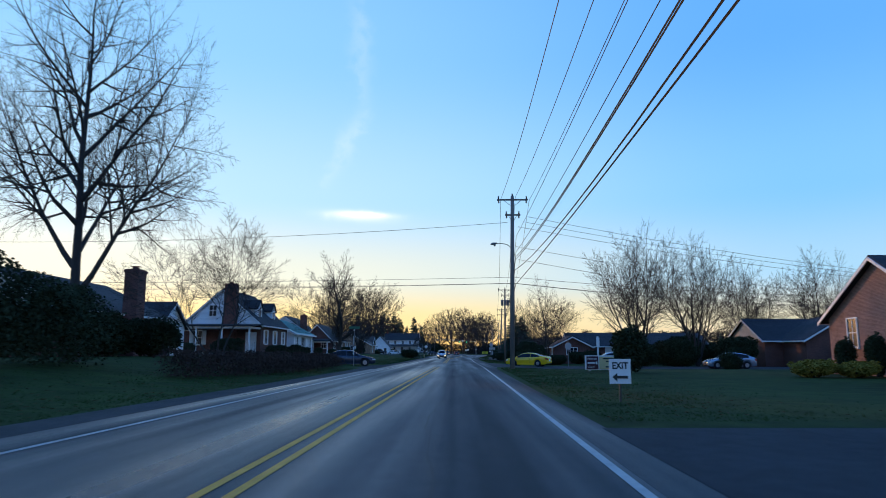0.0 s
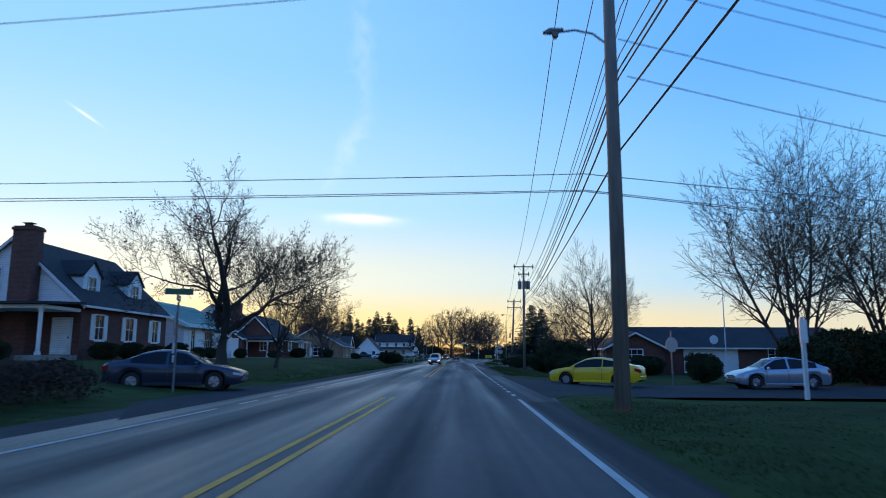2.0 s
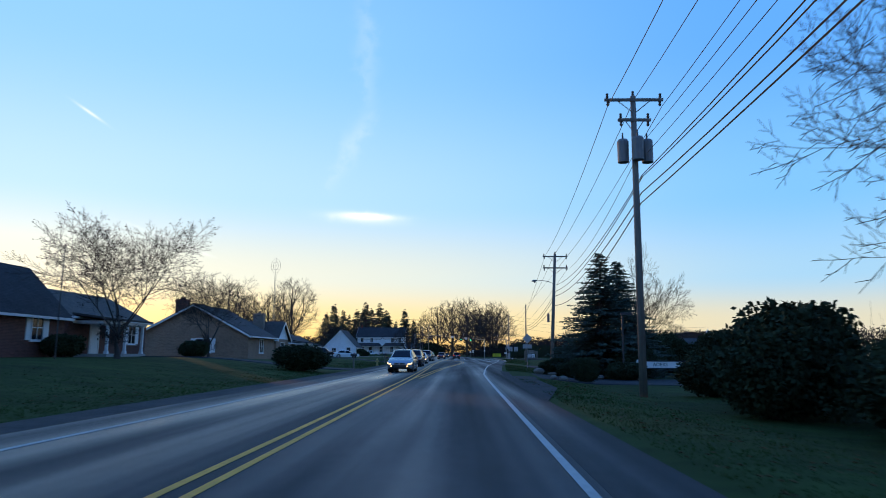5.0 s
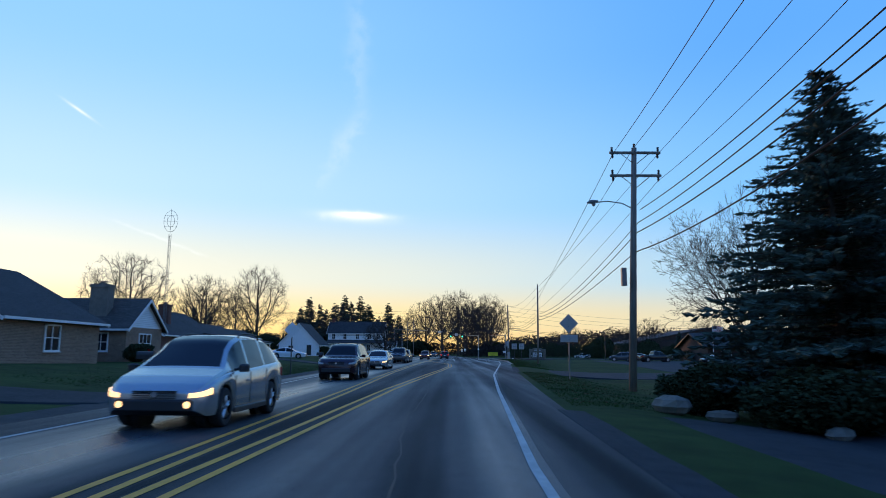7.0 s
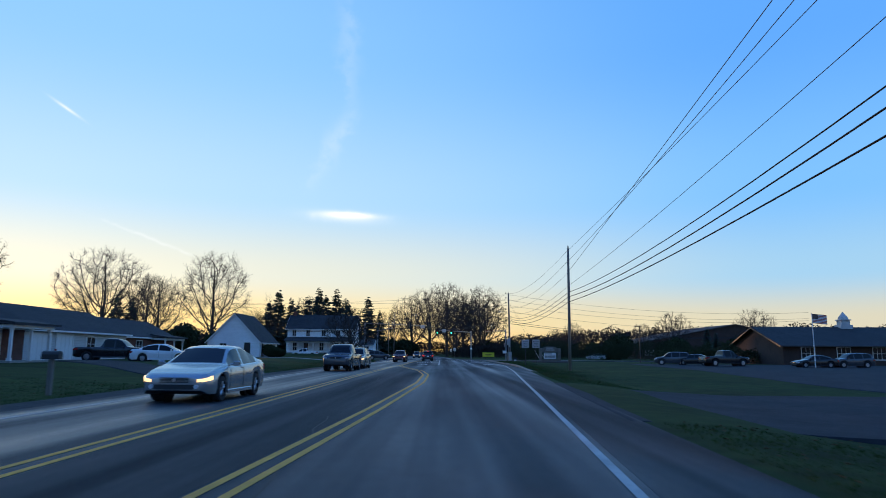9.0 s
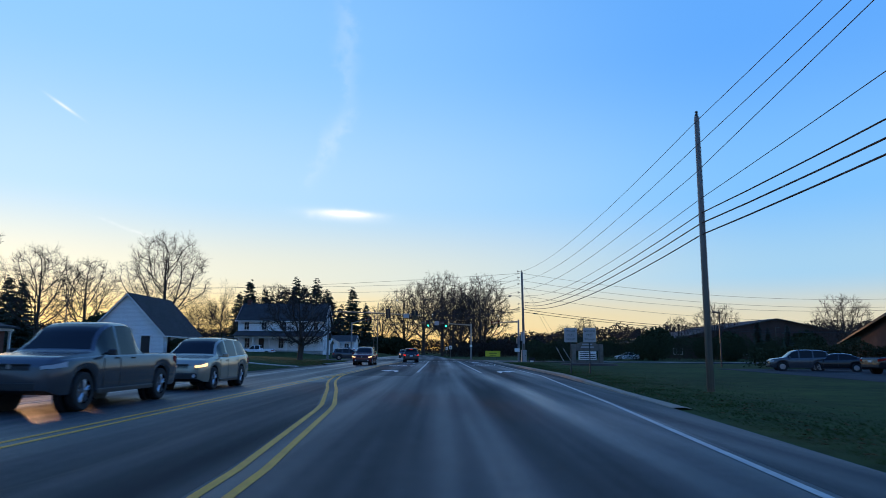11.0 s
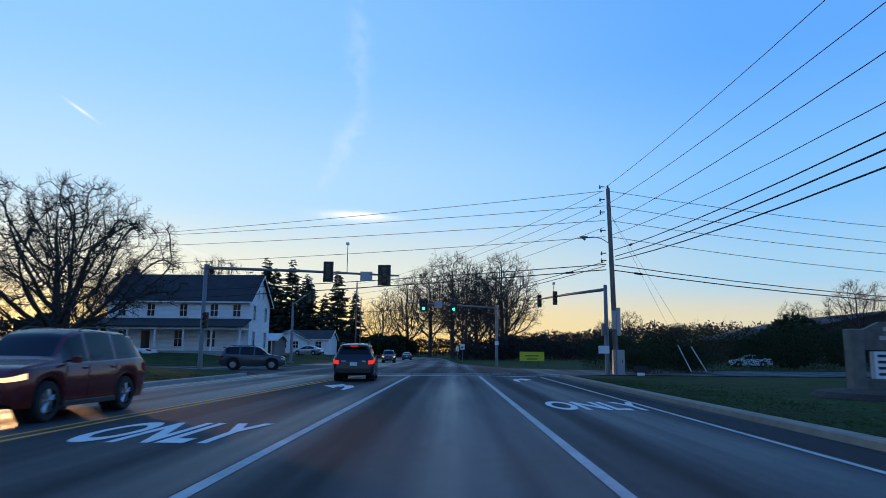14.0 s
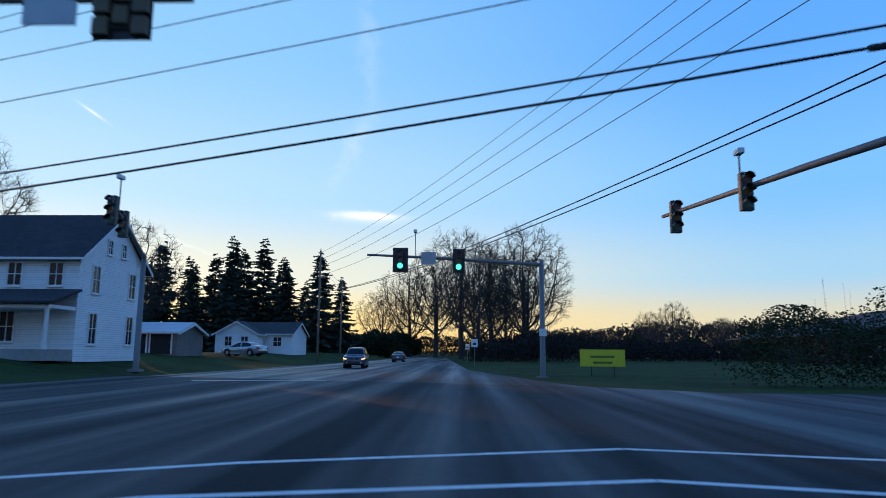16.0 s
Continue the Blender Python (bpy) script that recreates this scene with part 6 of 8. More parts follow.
# ---------------------------------------------------------------- vehicles
def wheel(parent, x, y, r, w, rim_mat, side):
    g = Geo()
    n = 22
    prof = [(r * 0.62, 0.0), (r * 0.9, 0.0), (r * 0.98, 0.03), (r, 0.07), (r, w - 0.07), (r * 0.98, w - 0.03), (r * 0.9, w), (r * 0.62, w)]
    v, f = [], []
    for k in range(n):
        a = 6.2832 * k / n
        for rad, d in prof:
            v.append((x - side * d, y + rad * math.cos(a), r + rad * math.sin(a)))
    m = len(prof)
    for k in range(n):
        for i in range(m - 1):
            f.append((k * m + i, k * m + i + 1, ((k + 1) % n) * m + i + 1, ((k + 1) % n) * m + i))
    g.add(v, f)
    wh = part("wheel", g, RUBBER, parent)
    wh.name = "wheel"
    s = Geo()
    s.tube([(x - side * 0.10, y, r), (x - side * 0.05, y, r)], r * 0.6, 18)
    s.tube([(x - side * 0.05, y, r), (x - side * 0.005, y, r)], r * 0.13, 10)
    for k in range(5):
        a = 6.2832 * k / 5 + 0.3
        for q in (-0.16, 0.16):
            s.tube([(x - side * 0.02, y + r * 0.1 * math.cos(a), r + r * 0.1 * math.sin(a)), (x - side * 0.03, y + r * 0.6 * math.cos(a + q), r + r * 0.6 * math.sin(a + q))], 0.022, 4)
    part("rim", s, rim_mat, wh, "alloy rim")


SHAPES = {
    # length, width, wheel radius, wheelbase, sill, roof width, top line and shoulder line as (share from the nose, height), pillars as shares
    "sedan": (4.75, 1.80, 0.325, 2.78, 0.22, 0.70, ((0, 0.60), (0.02, 0.70), (0.12, 0.83), (0.265, 0.95), (0.42, 1.38), (0.5, 1.44), (0.62, 1.44), (0.72, 1.36), (0.865, 1.06), (0.95, 1.04), (0.985, 0.98), (1, 0.82)),
              ((0, 0.58), (0.02, 0.66), (0.12, 0.77), (0.27, 0.88), (0.6, 0.93), (0.9, 0.98), (0.98, 0.94), (1, 0.80)), (0.30, (0.53, 0.55), 0.80)),
    "coupe": (4.58, 1.72, 0.31, 2.62, 0.21, 0.68, ((0, 0.60), (0.02, 0.72), (0.06, 0.79), (0.12, 0.84), (0.25, 0.94), (0.40, 1.33), (0.49, 1.40), (0.58, 1.40), (0.70, 1.31), (0.88, 1.05), (0.95, 1.02), (0.985, 0.96), (1, 0.80)),
              ((0, 0.58), (0.02, 0.69), (0.06, 0.75), (0.12, 0.79), (0.27, 0.88), (0.6, 0.93), (0.9, 0.98), (0.98, 0.93), (1, 0.78)), (0.28, (0.60, 0.608), 0.825)),
    "hatch": (4.4, 1.76, 0.32, 2.62, 0.21, 0.70, ((0, 0.60), (0.02, 0.70), (0.12, 0.84), (0.25, 0.95), (0.41, 1.40), (0.5, 1.46), (0.62, 1.46), (0.78, 1.36), (0.92, 1.08), (0.97, 1.02), (1, 0.82)),
              ((0, 0.58), (0.02, 0.66), (0.12, 0.78), (0.27, 0.88), (0.6, 0.94), (0.92, 1.0), (0.98, 0.96), (1, 0.80)), (0.29, (0.53, 0.55), 0.84)),
    "suv": (4.55, 1.84, 0.36, 2.66, 0.27, 0.72, ((0, 0.74), (0.02, 0.90), (0.06, 0.98), (0.14, 1.03), (0.25, 1.10), (0.37, 1.56), (0.45, 1.67), (0.6, 1.70), (0.82, 1.67), (0.91, 1.60), (0.965, 1.14), (0.985, 1.04), (1, 0.84)),
            ((0, 0.72), (0.02, 0.84), (0.06, 0.93), (0.14, 0.97), (0.26, 1.02), (0.6, 1.06), (0.93, 1.12), (0.98, 1.02), (1, 0.82)), (0.29, (0.46, 0.48), (0.68, 0.70), 0.90)),
    "wagon": (4.37, 1.77, 0.325, 2.60, 0.23, 0.71, ((0, 0.58), (0.02, 0.70), (0.10, 0.86), (0.21, 0.98), (0.38, 1.47), (0.46, 1.56), (0.6, 1.58), (0.8, 1.53), (0.9, 1.42), (0.96, 1.06), (0.985, 0.98), (1, 0.80)),
              ((0, 0.56), (0.02, 0.66), (0.10, 0.79), (0.22, 0.89), (0.6, 0.97), (0.92, 1.05), (0.98, 0.96), (1, 0.78)), (0.27, (0.46, 0.48), (0.68, 0.70), 0.88)),
    "truck": (5.7, 1.98, 0.40, 3.5, 0.36, 0.72, ((0, 0.86), (0.015, 1.06), (0.05, 1.12), (0.14, 1.16), (0.255, 1.22), (0.345, 1.74), (0.41, 1.87), (0.52, 1.90), (0.585, 1.85), (0.61, 1.24), (0.625, 1.17), (0.97, 1.17), (0.99, 1.15), (1, 0.95)),
              ((0, 0.84), (0.015, 0.98), (0.05, 1.05), (0.14, 1.09), (0.26, 1.13), (0.6, 1.15), (0.97, 1.15), (0.99, 1.13), (1, 0.93)), (0.285, (0.42, 0.435), 0.575)),
}


def car_paint(name, color, metal=0.35):
    return mat(name, color, rough=0.25, metal=metal, vary=0.06, scale=1.5, coat=0.4)


def car(kind, paint, label, x, y, rz, z=0.0, head=False, brake=False, rim=None, bumper=None, plate=True, name="car"):
    """A car: one skin from nose to tail with open wheel arches, its window bands as panes of their own."""
    L, W, wr, wb, sill, roof_w, top_line, belt_line, posts = SHAPES[kind]
    t = thing(name, label, "car", (x, y, z), rz)
    hw = W / 2
    axles = (wb / 2 + (0.05 if kind != "truck" else 0.12), -wb / 2 + 0.03)
    R = wr * 1.17
    tall = kind in ("suv", "wagon", "truck")

    def soft(table, u, k=0.012):
        return sum(lerp_table(table, min(1, max(0, u + d * k))) * q for d, q in ((-1, 0.25), (0, 0.5), (1, 0.25)))

    cuts = {0.0, 0.004, 0.012, 0.03, 0.05, 0.07, 0.94, 0.96, 0.975, 0.988, 0.996, 1.0} | {0.09 + 0.0215 * i for i in range(40)}
    for a in axles:
        for k in (-1.02, -1.0, -0.96, -0.86, -0.7, -0.45, -0.15, 0.15, 0.45, 0.7, 0.86, 0.96, 1.0, 1.02):
            cuts.add(0.5 - (a + k * R) / L)
    for p in posts:
        cuts |= set(p) if isinstance(p, tuple) else {p}
    st = sorted(c for c in cuts if 0 <= c <= 1)
    st = [a for i, a in enumerate(st) if i == 0 or a - st[i - 1] > 0.0008]
    plan = ((0, 0.74), (0.004, 0.79), (0.012, 0.84), (0.03, 0.90), (0.06, 0.95), (0.10, 0.98), (0.2, 1.0), (0.85, 1.0), (0.94, 0.975), (0.975, 0.94), (0.99, 0.89), (1, 0.84))
    rings, high = [], []
    for u in st:
        yy = L / 2 - u * L
        w = hw * lerp_table(plan, u)
        top, belt = soft(top_line, u), soft(belt_line, u)
        belt = min(belt, top - 0.015)
        low = sill + 0.10 * max(0.0, 1 - u / 0.04) + 0.12 * max(0.0, (u - 0.95) / 0.05)
        for a in axles:
            if abs(yy - a) < R:
                low = max(low, wr + math.sqrt(R * R - (yy - a) ** 2))
        gh = min(1.0, max(0.0, (top - belt) / 0.42))
        edge = w * (0.93 + (roof_w - 0.93) * gh)
        side = belt - 0.05 - low
        rings.append([(w * 0.955, yy, low), (w * 0.99, yy, low + side * 0.22), (w, yy, low + side * 0.6), (w * 0.985, yy, low + side), (w * 0.955, yy, belt - 0.008), (w * 0.925, yy, belt),
                      (w * 0.925 + (edge - w * 0.925) * 0.5, yy, belt + (top - 0.085 * gh - belt) * 0.52), (edge, yy, top - 0.085 * gh - 0.006 * (1 - gh)), (edge * 0.88, yy, top - 0.03 * gh - 0.004 * (1 - gh)), (edge * 0.45, yy, top - 0.002), (0.0, yy, top)])
        high.append(top - belt)
    n = 11
    skin, under = Geo(), Geo()
    panes = {}
    a0, d0 = posts[0], posts[-1]
    mids = posts[1:-1]
    peak = max(v for _, v in top_line)
    front_hi = next(u for u, v in top_line if v > peak - 0.09)
    rear_hi = max(u for u, v in top_line if v > peak - 0.12)
    front_lo = [u for u, v in top_line if u < front_hi and v - lerp_table(belt_line, u) < 0.15][-1]
    rear_lo = [u for u, v in top_line if u > rear_hi and v - lerp_table(belt_line, u) < 0.15][0]
    for i in range(len(st) - 1):
        u = (st[i] + st[i + 1]) / 2
        for k in range(n - 1):
            where = None
            if k in (5, 6) and a0 < u < d0 and min(high[i], high[i + 1]) > 0.12 and not any(p[0] < u < p[1] for p in mids):
                where = ("side_window", sum(u > p[1] for p in mids))
            elif k in (8, 9) and front_lo + 0.008 < u < front_hi - 0.012:
                where = ("windscreen", 0)
            elif k in (8, 9) and rear_hi + 0.008 < u < rear_lo - 0.006:
                where = ("rear_window", 0)
            for sgn in (-1, 1):
                q = [rings[i][k], rings[i][k + 1], rings[i + 1][k + 1], rings[i + 1][k]]
                q = [(sgn * px, py, pz) for px, py, pz in q]
                if sgn > 0:
                    q = q[::-1]
                goal = skin if where is None else panes.setdefault((*where, sgn if where[0] == "side_window" else 0), Geo())
                goal.add(q, [(0, 1, 2, 3)])
        under.add([(-rings[i][0][0], rings[i][0][1], rings[i][0][2]), (rings[i][0][0], rings[i][0][1], rings[i][0][2]), (rings[i + 1][0][0], rings[i + 1][0][1], rings[i + 1][0][2]), (-rings[i + 1][0][0], rings[i + 1][0][1], rings[i + 1][0][2])], [(0, 1, 2, 3)])
    for ring, flip in ((rings[0], False), (rings[-1], True)):
        loop = [(-px, py, pz) for px, py, pz in ring] + [(px, py, pz) for px, py, pz in ring[-2::-1]]
        skin.add(loop[::-1] if flip else loop, [tuple(range(len(loop)))])

    def finish(geo, nm, material, merge=True):
        me = geo.mesh(nm, material, True)
        bm = bmesh.new()
        bm.from_mesh(me)
        bmesh.ops.remove_doubles(bm, verts=bm.verts, dist=0.0004)
        if merge:
            bmesh.ops.recalc_face_normals(bm, faces=bm.faces)
        for e in bm.edges:
            e.smooth = len(e.link_faces) < 2 or e.calc_face_angle(0) < 0.75
        bm.to_mesh(me)
        bm.free()
        return me

    part("body", finish(skin, "body", paint), None, t)
    part("underbody", finish(under, "underbody", PLASTIC, False), None, t)
    for (nm, _, _), geo in panes.items():
        part(nm, finish(geo, nm, CAR_GLASS, False), None, t)
    # wheels
    for yy in axles:
        for sgn in (-1, 1):
            part("wheel_arch", Geo().tube([(sgn * (hw - 0.40), yy, wr + 0.02), (sgn * (hw - 0.27), yy, wr + 0.02)], R * 1.02, 20), PLASTIC, t)
            wheel(t, sgn * (hw - 0.012), yy, wr, 0.22, rim or CHROME, sgn)

    def wrapped(nm, material, u0, u1, inner, zlo, zhi, sgn, label=""):
        """A strip that follows the body's corner in plan, from its end face round to the side."""
        line = [(hw * inner, 0.0 if u0 < 0.5 else 1.0)] + [(hw * lerp_table(plan, u0 + (u1 - u0) * i / 7), u0 + (u1 - u0) * i / 7) for i in range(8)]
        v = []
        out = 1 if u0 < 0.5 else -1
        for i, (px, u) in enumerate(line):
            f = i / 8
            grow = 0.012
            a, b = zlo[0] + (zlo[1] - zlo[0]) * f, zhi[0] + (zhi[1] - zhi[0]) * f
            yy = L / 2 - u * L
            for g0 in (-0.03, grow):
                v += [(sgn * (px + g0 * (0.3 + 0.7 * f)), yy + out * g0 * (1 - 0.8 * f), a), (sgn * (px + g0 * (0.3 + 0.7 * f)), yy + out * g0 * (1 - 0.8 * f), b)]
        f = []
        for i in range(8):
            o, p = i * 4, i * 4 + 4
            f += [(o + 2, o + 3, p + 3, p + 2), (o, p, p + 1, o + 1), (o + 1, p + 1, p + 3, o + 3), (o, o + 2, p + 2, p)]
        f += [(0, 1, 3, 2), (32, 34, 35, 33)]
        part(nm, finish(Geo().add(v, f), nm, material), None, t, label)

    nose, tail = soft(belt_line, 0.03), soft(belt_line, 0.97)
    for sgn in (-1, 1):
        wrapped("headlight", WARM_LIT if head else CLEAR_LENS, 0.0, 0.06, 0.63, (nose - 0.15, nose - 0.10), (nose - 0.08, nose + 0.0), sgn, "lit headlight" if head else "clear headlight")
        wrapped("tail_light", RED_LIT if brake else RED_LENS, 1.0, 0.93 if tall else 0.95, 0.70 if tall else 0.6, (tail - 0.28, tail - 0.18), (tail - 0.11, tail - 0.04), sgn, "lit red tail light" if brake else "red tail light")
        if head:
            part("fog_light", Geo().tube([(sgn * hw * 0.62, L / 2 - 0.02, sill + 0.19), (sgn * hw * 0.62, L / 2 + 0.04, sill + 0.19)], 0.055, 10), WARM_LIT if kind == "wagon" else CLEAR_LENS, t)
        mb = soft(belt_line, a0 + 0.02)
        my = L / 2 - (a0 + 0.02) * L
        g = Geo().tube([(sgn * (hw * 0.93), my, mb + 0.03), (sgn * (hw + 0.05), my, mb + 0.06)], 0.025, 6)
        g.box(min(sgn * (hw + 0.03), sgn * (hw + 0.21)), max(sgn * (hw + 0.03), sgn * (hw + 0.21)), my - 0.05, my + 0.055, mb + 0.0, mb + 0.135, c=0.03)
        part("mirror", g, PLASTIC if kind in ("wagon", "truck") else paint, t)
        doors = [p[0] for p in mids] + [d0 - 0.02]
        for u in doors:
            yy = L / 2 - (u - 0.03) * L
            if abs(yy - axles[1]) > R + 0.05 or kind == "coupe":
                part("door_handle", Geo().box(sgn * hw * 0.985 - 0.02, sgn * hw * 0.985 + 0.022, yy - 0.09, yy + 0.09, nose + (0.16 if not tall else 0.05), nose + (0.19 if not tall else 0.085), c=0.008), PLASTIC if kind == "coupe" else paint, t)
            if kind == "coupe":
                break
        for u in [a0 + 0.01] + [p[0] for p in mids]:
            part("door_seam", Geo().box(sgn * hw * 0.999 - 0.004, sgn * hw * 0.999 + 0.003, L / 2 - u * L - 0.006, L / 2 - u * L + 0.006, sill + 0.08, soft(belt_line, u) - 0.06), PLASTIC, t)
        part("side_sill", Geo().box(min(sgn * hw * 0.94, sgn * hw * 1.0), max(sgn * hw * 0.94, sgn * hw * 1.0), axles[1] + R + 0.02, axles[0] - R - 0.02, sill - 0.03, sill + 0.07, c=0.02), PLASTIC if tall else paint, t)
    g = Geo()
    for k in range(4):
        g.box(-hw * 0.40, hw * 0.40, L / 2 - 0.03, L / 2 + 0.012, nose - 0.165 + k * 0.034, nose - 0.145 + k * 0.034)
    part("grille", g, PLASTIC, t)
    part("air_intake", Geo().box(-hw * 0.55, hw * 0.55, L / 2 - 0.05, L / 2 + 0.010, sill + 0.12, sill + 0.24, c=0.01), PLASTIC, t)
    rear = -L / 2
    part("rear_bumper", Geo().box(-hw * 0.80, hw * 0.80, rear - 0.03, rear + 0.09, sill + 0.12, sill + 0.30, c=0.03), bumper or PLASTIC, t)
    if bumper is None:
        part("front_bumper", Geo().box(-hw * 0.72, hw * 0.72, L / 2 - 0.08, L / 2 + 0.03, sill + 0.10, sill + 0.27, c=0.03), PLASTIC, t)
    if plate:
        part("number_plate", Geo().box(-0.16, 0.16, rear - 0.014, rear + 0.02, tail - 0.34, tail - 0.19), SIGN_WHITE, t, "plain pale plate")
    part("badge", Geo().tube([(0, L / 2 - 0.01, nose - 0.10), (0, L / 2 + 0.018, nose - 0.10)], 0.045, 10), CHROME, t)
    if kind in ("suv", "wagon"):
        rw = hw * roof_w * 0.90
        for sgn in (-1, 1):
            pts = [(sgn * rw, L / 2 - u * L, soft(top_line, u) - 0.035 + dz) for u, dz in ((front_hi + 0.02, 0.0), (front_hi + 0.06, 0.06), ((front_hi + rear_hi) / 2, 0.065), (rear_hi - 0.08, 0.06), (rear_hi - 0.04, 0.0))]
            part("roof_rail", Geo().tube(pts, 0.018, 6), PLASTIC, t)
            part("trim_bar", Geo().box(min(sgn * hw * 0.38, sgn * hw * 0.58), max(sgn * hw * 0.38, sgn * hw * 0.58), rear - 0.016, rear + 0.01, tail - 0.17, tail - 0.12), CHROME, t, "bright trim beside the light")
        sy = L / 2 - (rear_hi + 0.012) * L
        part("spoiler", Geo().box(-hw * 0.60, hw * 0.60, sy - 0.14, sy + 0.10, soft(top_line, rear_hi) - 0.05, soft(top_line, rear_hi) + 0.01, c=0.02), paint, t)
        part("brake_light", Geo().box(-0.17, 0.17, sy - 0.155, sy - 0.12, soft(top_line, rear_hi) - 0.045, soft(top_line, rear_hi) - 0.012), RED_LIT if brake else RED_LENS, t)
    if kind == "truck":
        # the bed is closed; a near-black sheet on top paints its recess shade
        part("cargo_bed", Geo().box(-hw * 0.78, hw * 0.78, rear + 0.12, L / 2 - 0.635 * L, 1.15, 1.176), DARK, t, "near-black panel painting the shaded cargo bed")
    return t


SILVER = car_paint("silver_paint", (0.42, 0.43, 0.44), 0.6)
SILVER_BLUE = car_paint("silver_blue_paint", (0.34, 0.39, 0.46), 0.6)
YELLOW = car_paint("yellow_paint", (0.80, 0.47, 0.012), 0.0)
NAVY = car_paint("dark_blue_paint", (0.035, 0.045, 0.07), 0.4)
BLACKC = car_paint("black_paint", (0.014, 0.015, 0.018), 0.2)
WHITEC = car_paint("white_paint", (0.72, 0.73, 0.74), 0.0)
MAROON = car_paint("dark_red_paint", (0.13, 0.014, 0.014), 0.3)
GREYC = car_paint("grey_paint", (0.075, 0.08, 0.09), 0.4)
PLUM = car_paint("dark_plum_paint", (0.032, 0.012, 0.020), 0.3)
TAN = car_paint("tan_paint", (0.40, 0.34, 0.26), 0.5)

car("coupe", YELLOW, "yellow two-door coupe waiting at the side street", 7.6, 71.75, 63, z=-0.19, bumper=YELLOW)
car("hatch", SILVER_BLUE, "silver blue hatchback on the side street", 15.6, 69.6, 92, z=-0.21, bumper=SILVER_BLUE)
car("hatch", SILVER_BLUE, "silver hatchback standing on the side street", 25.2, 63.8, 90, z=-0.21, bumper=SILVER_BLUE)
car("sedan", NAVY, "dark blue sedan waiting at the side street", -9.6, 61.6, -82, bumper=NAVY, head=False)
car("wagon", SILVER, "silver crossover coming along the road with lit headlights", -2.75, 140.4, 178, head=True)
car("suv", PLUM, "dark plum compact off-roader coming along the road", -3.3, 160.9, 178)
car("sedan", SILVER, "silver sedan coming along the road with lit headlights", -3.8, 181.4, 178, head=True, bumper=SILVER)
car("suv", TAN, "tan off-roader coming along the road with lit headlights", -4.4, 219.8, 178, head=True)
car("truck", GREYC, "dark grey pickup truck coming along the road", -4.5, 212.2, 178, name="pickup_truck", bumper=CHROME)
car("suv", MAROON, "dark red off-roader coming along the road with lit headlights", -3.2, 260.6, 178, head=True)
car("suv", BLACKC, "black compact off-roader with lit brake lights in the turn lane", 0.3, 279.4, 4, brake=True)
car("suv", GREYC, "dark blue-grey crossover waiting at the crossing", -9.6, 296.6, -80)
car("truck", WHITEC, "white pickup truck parked before the farmhouse", -27.5, 314.5, 90, z=0.35, name="pickup_truck")
car("sedan", WHITEC, "white sedan parked on a driveway", -19.5, 217.0, -85, z=0.42, bumper=WHITEC)
car("truck", BLACKC, "black pickup truck parked on a driveway", -24.5, 219.0, -85, z=0.42, name="pickup_truck")
car("sedan", BLACKC, "black sedan parked on a side lot", 35.0, 250.0, 60, z=-0.05)
car("suv", GREYC, "dark grey crossover parked on a side lot", 32.6, 251.0, 75, z=-0.05)
car("truck", BLACKC, "black pickup truck parked on a side lot", 36.4, 244.0, -80, z=-0.05, name="pickup_truck")
car("sedan", BLACKC, "dark sedan parked beside the brick hall", 45.0, 240.0, 90, z=-0.1)
car("suv", GREYC, "grey crossover parked beside the brick hall", 49.5, 240.5, 90, z=-0.1)
car("sedan", WHITEC, "white sedan parked on a far lot", 40.5, 330.0, 80)
car("sedan", GREYC, "grey sedan ahead on the road", -3.8, 379.0, 2, brake=False)
car("suv", GREYC, "dark grey off-roader coming with lit headlights", -3.7, 339.5, 184, head=True)
car("sedan", SILVER, "silver sedan parked before the grey shed", -17.2, 352.0, 70, z=0.85)


# ---------------------------------------------------------------- road arrows and words
def flat_poly(name, pts, faces, z=0.008, label="white arrow painted on the lane"):
    tagged(new(name, mesh_of(name, [(x, y, z) for x, y in pts], faces, PAINT_BRIGHT)), label, "road marking", kind="structure")


def turn_arrow(x, y, side, narrow=1.0):
    """A curved turn arrow that swells towards its head; side -1 points left, +1 right."""
    pts, faces = [], []
    for u, w0, w1 in ((0.0, -0.50, -0.36), (0.3, -0.56, -0.32), (0.6, -0.57, -0.24), (0.8, -0.50, -0.12)):
        pts += [(x + side * w0, y - 2.1 + 3.0 * u), (x + side * w1, y - 2.1 + 3.0 * u)]
    pts += [(x + side * -0.34, y + 0.95), (x + side * -0.02, y - 0.05), (x + side * 0.08, y + 1.15), (x + side * 0.08, y + 0.05)]
    for i in range(5):
        faces.append((i * 2, i * 2 + 1, i * 2 + 3, i * 2 + 2))
    k = len(pts)
    pts += [(x + side * 0.08, y - 0.95), (x + side * 0.08, y + 2.2), (x + side * 0.72, y + 0.75)]
    faces.append((k, k + 1, k + 2))
    flat_poly("turn_arrow", [(x + (p - x) * narrow, q) for p, q in pts], faces)


turn_arrow(0.55, 241.3, -1)
turn_arrow(8.05, 241.0, 1)
turn_arrow(0.6, 272.7, -1)
turn_arrow(8.2, 280.95, 1, 0.8)


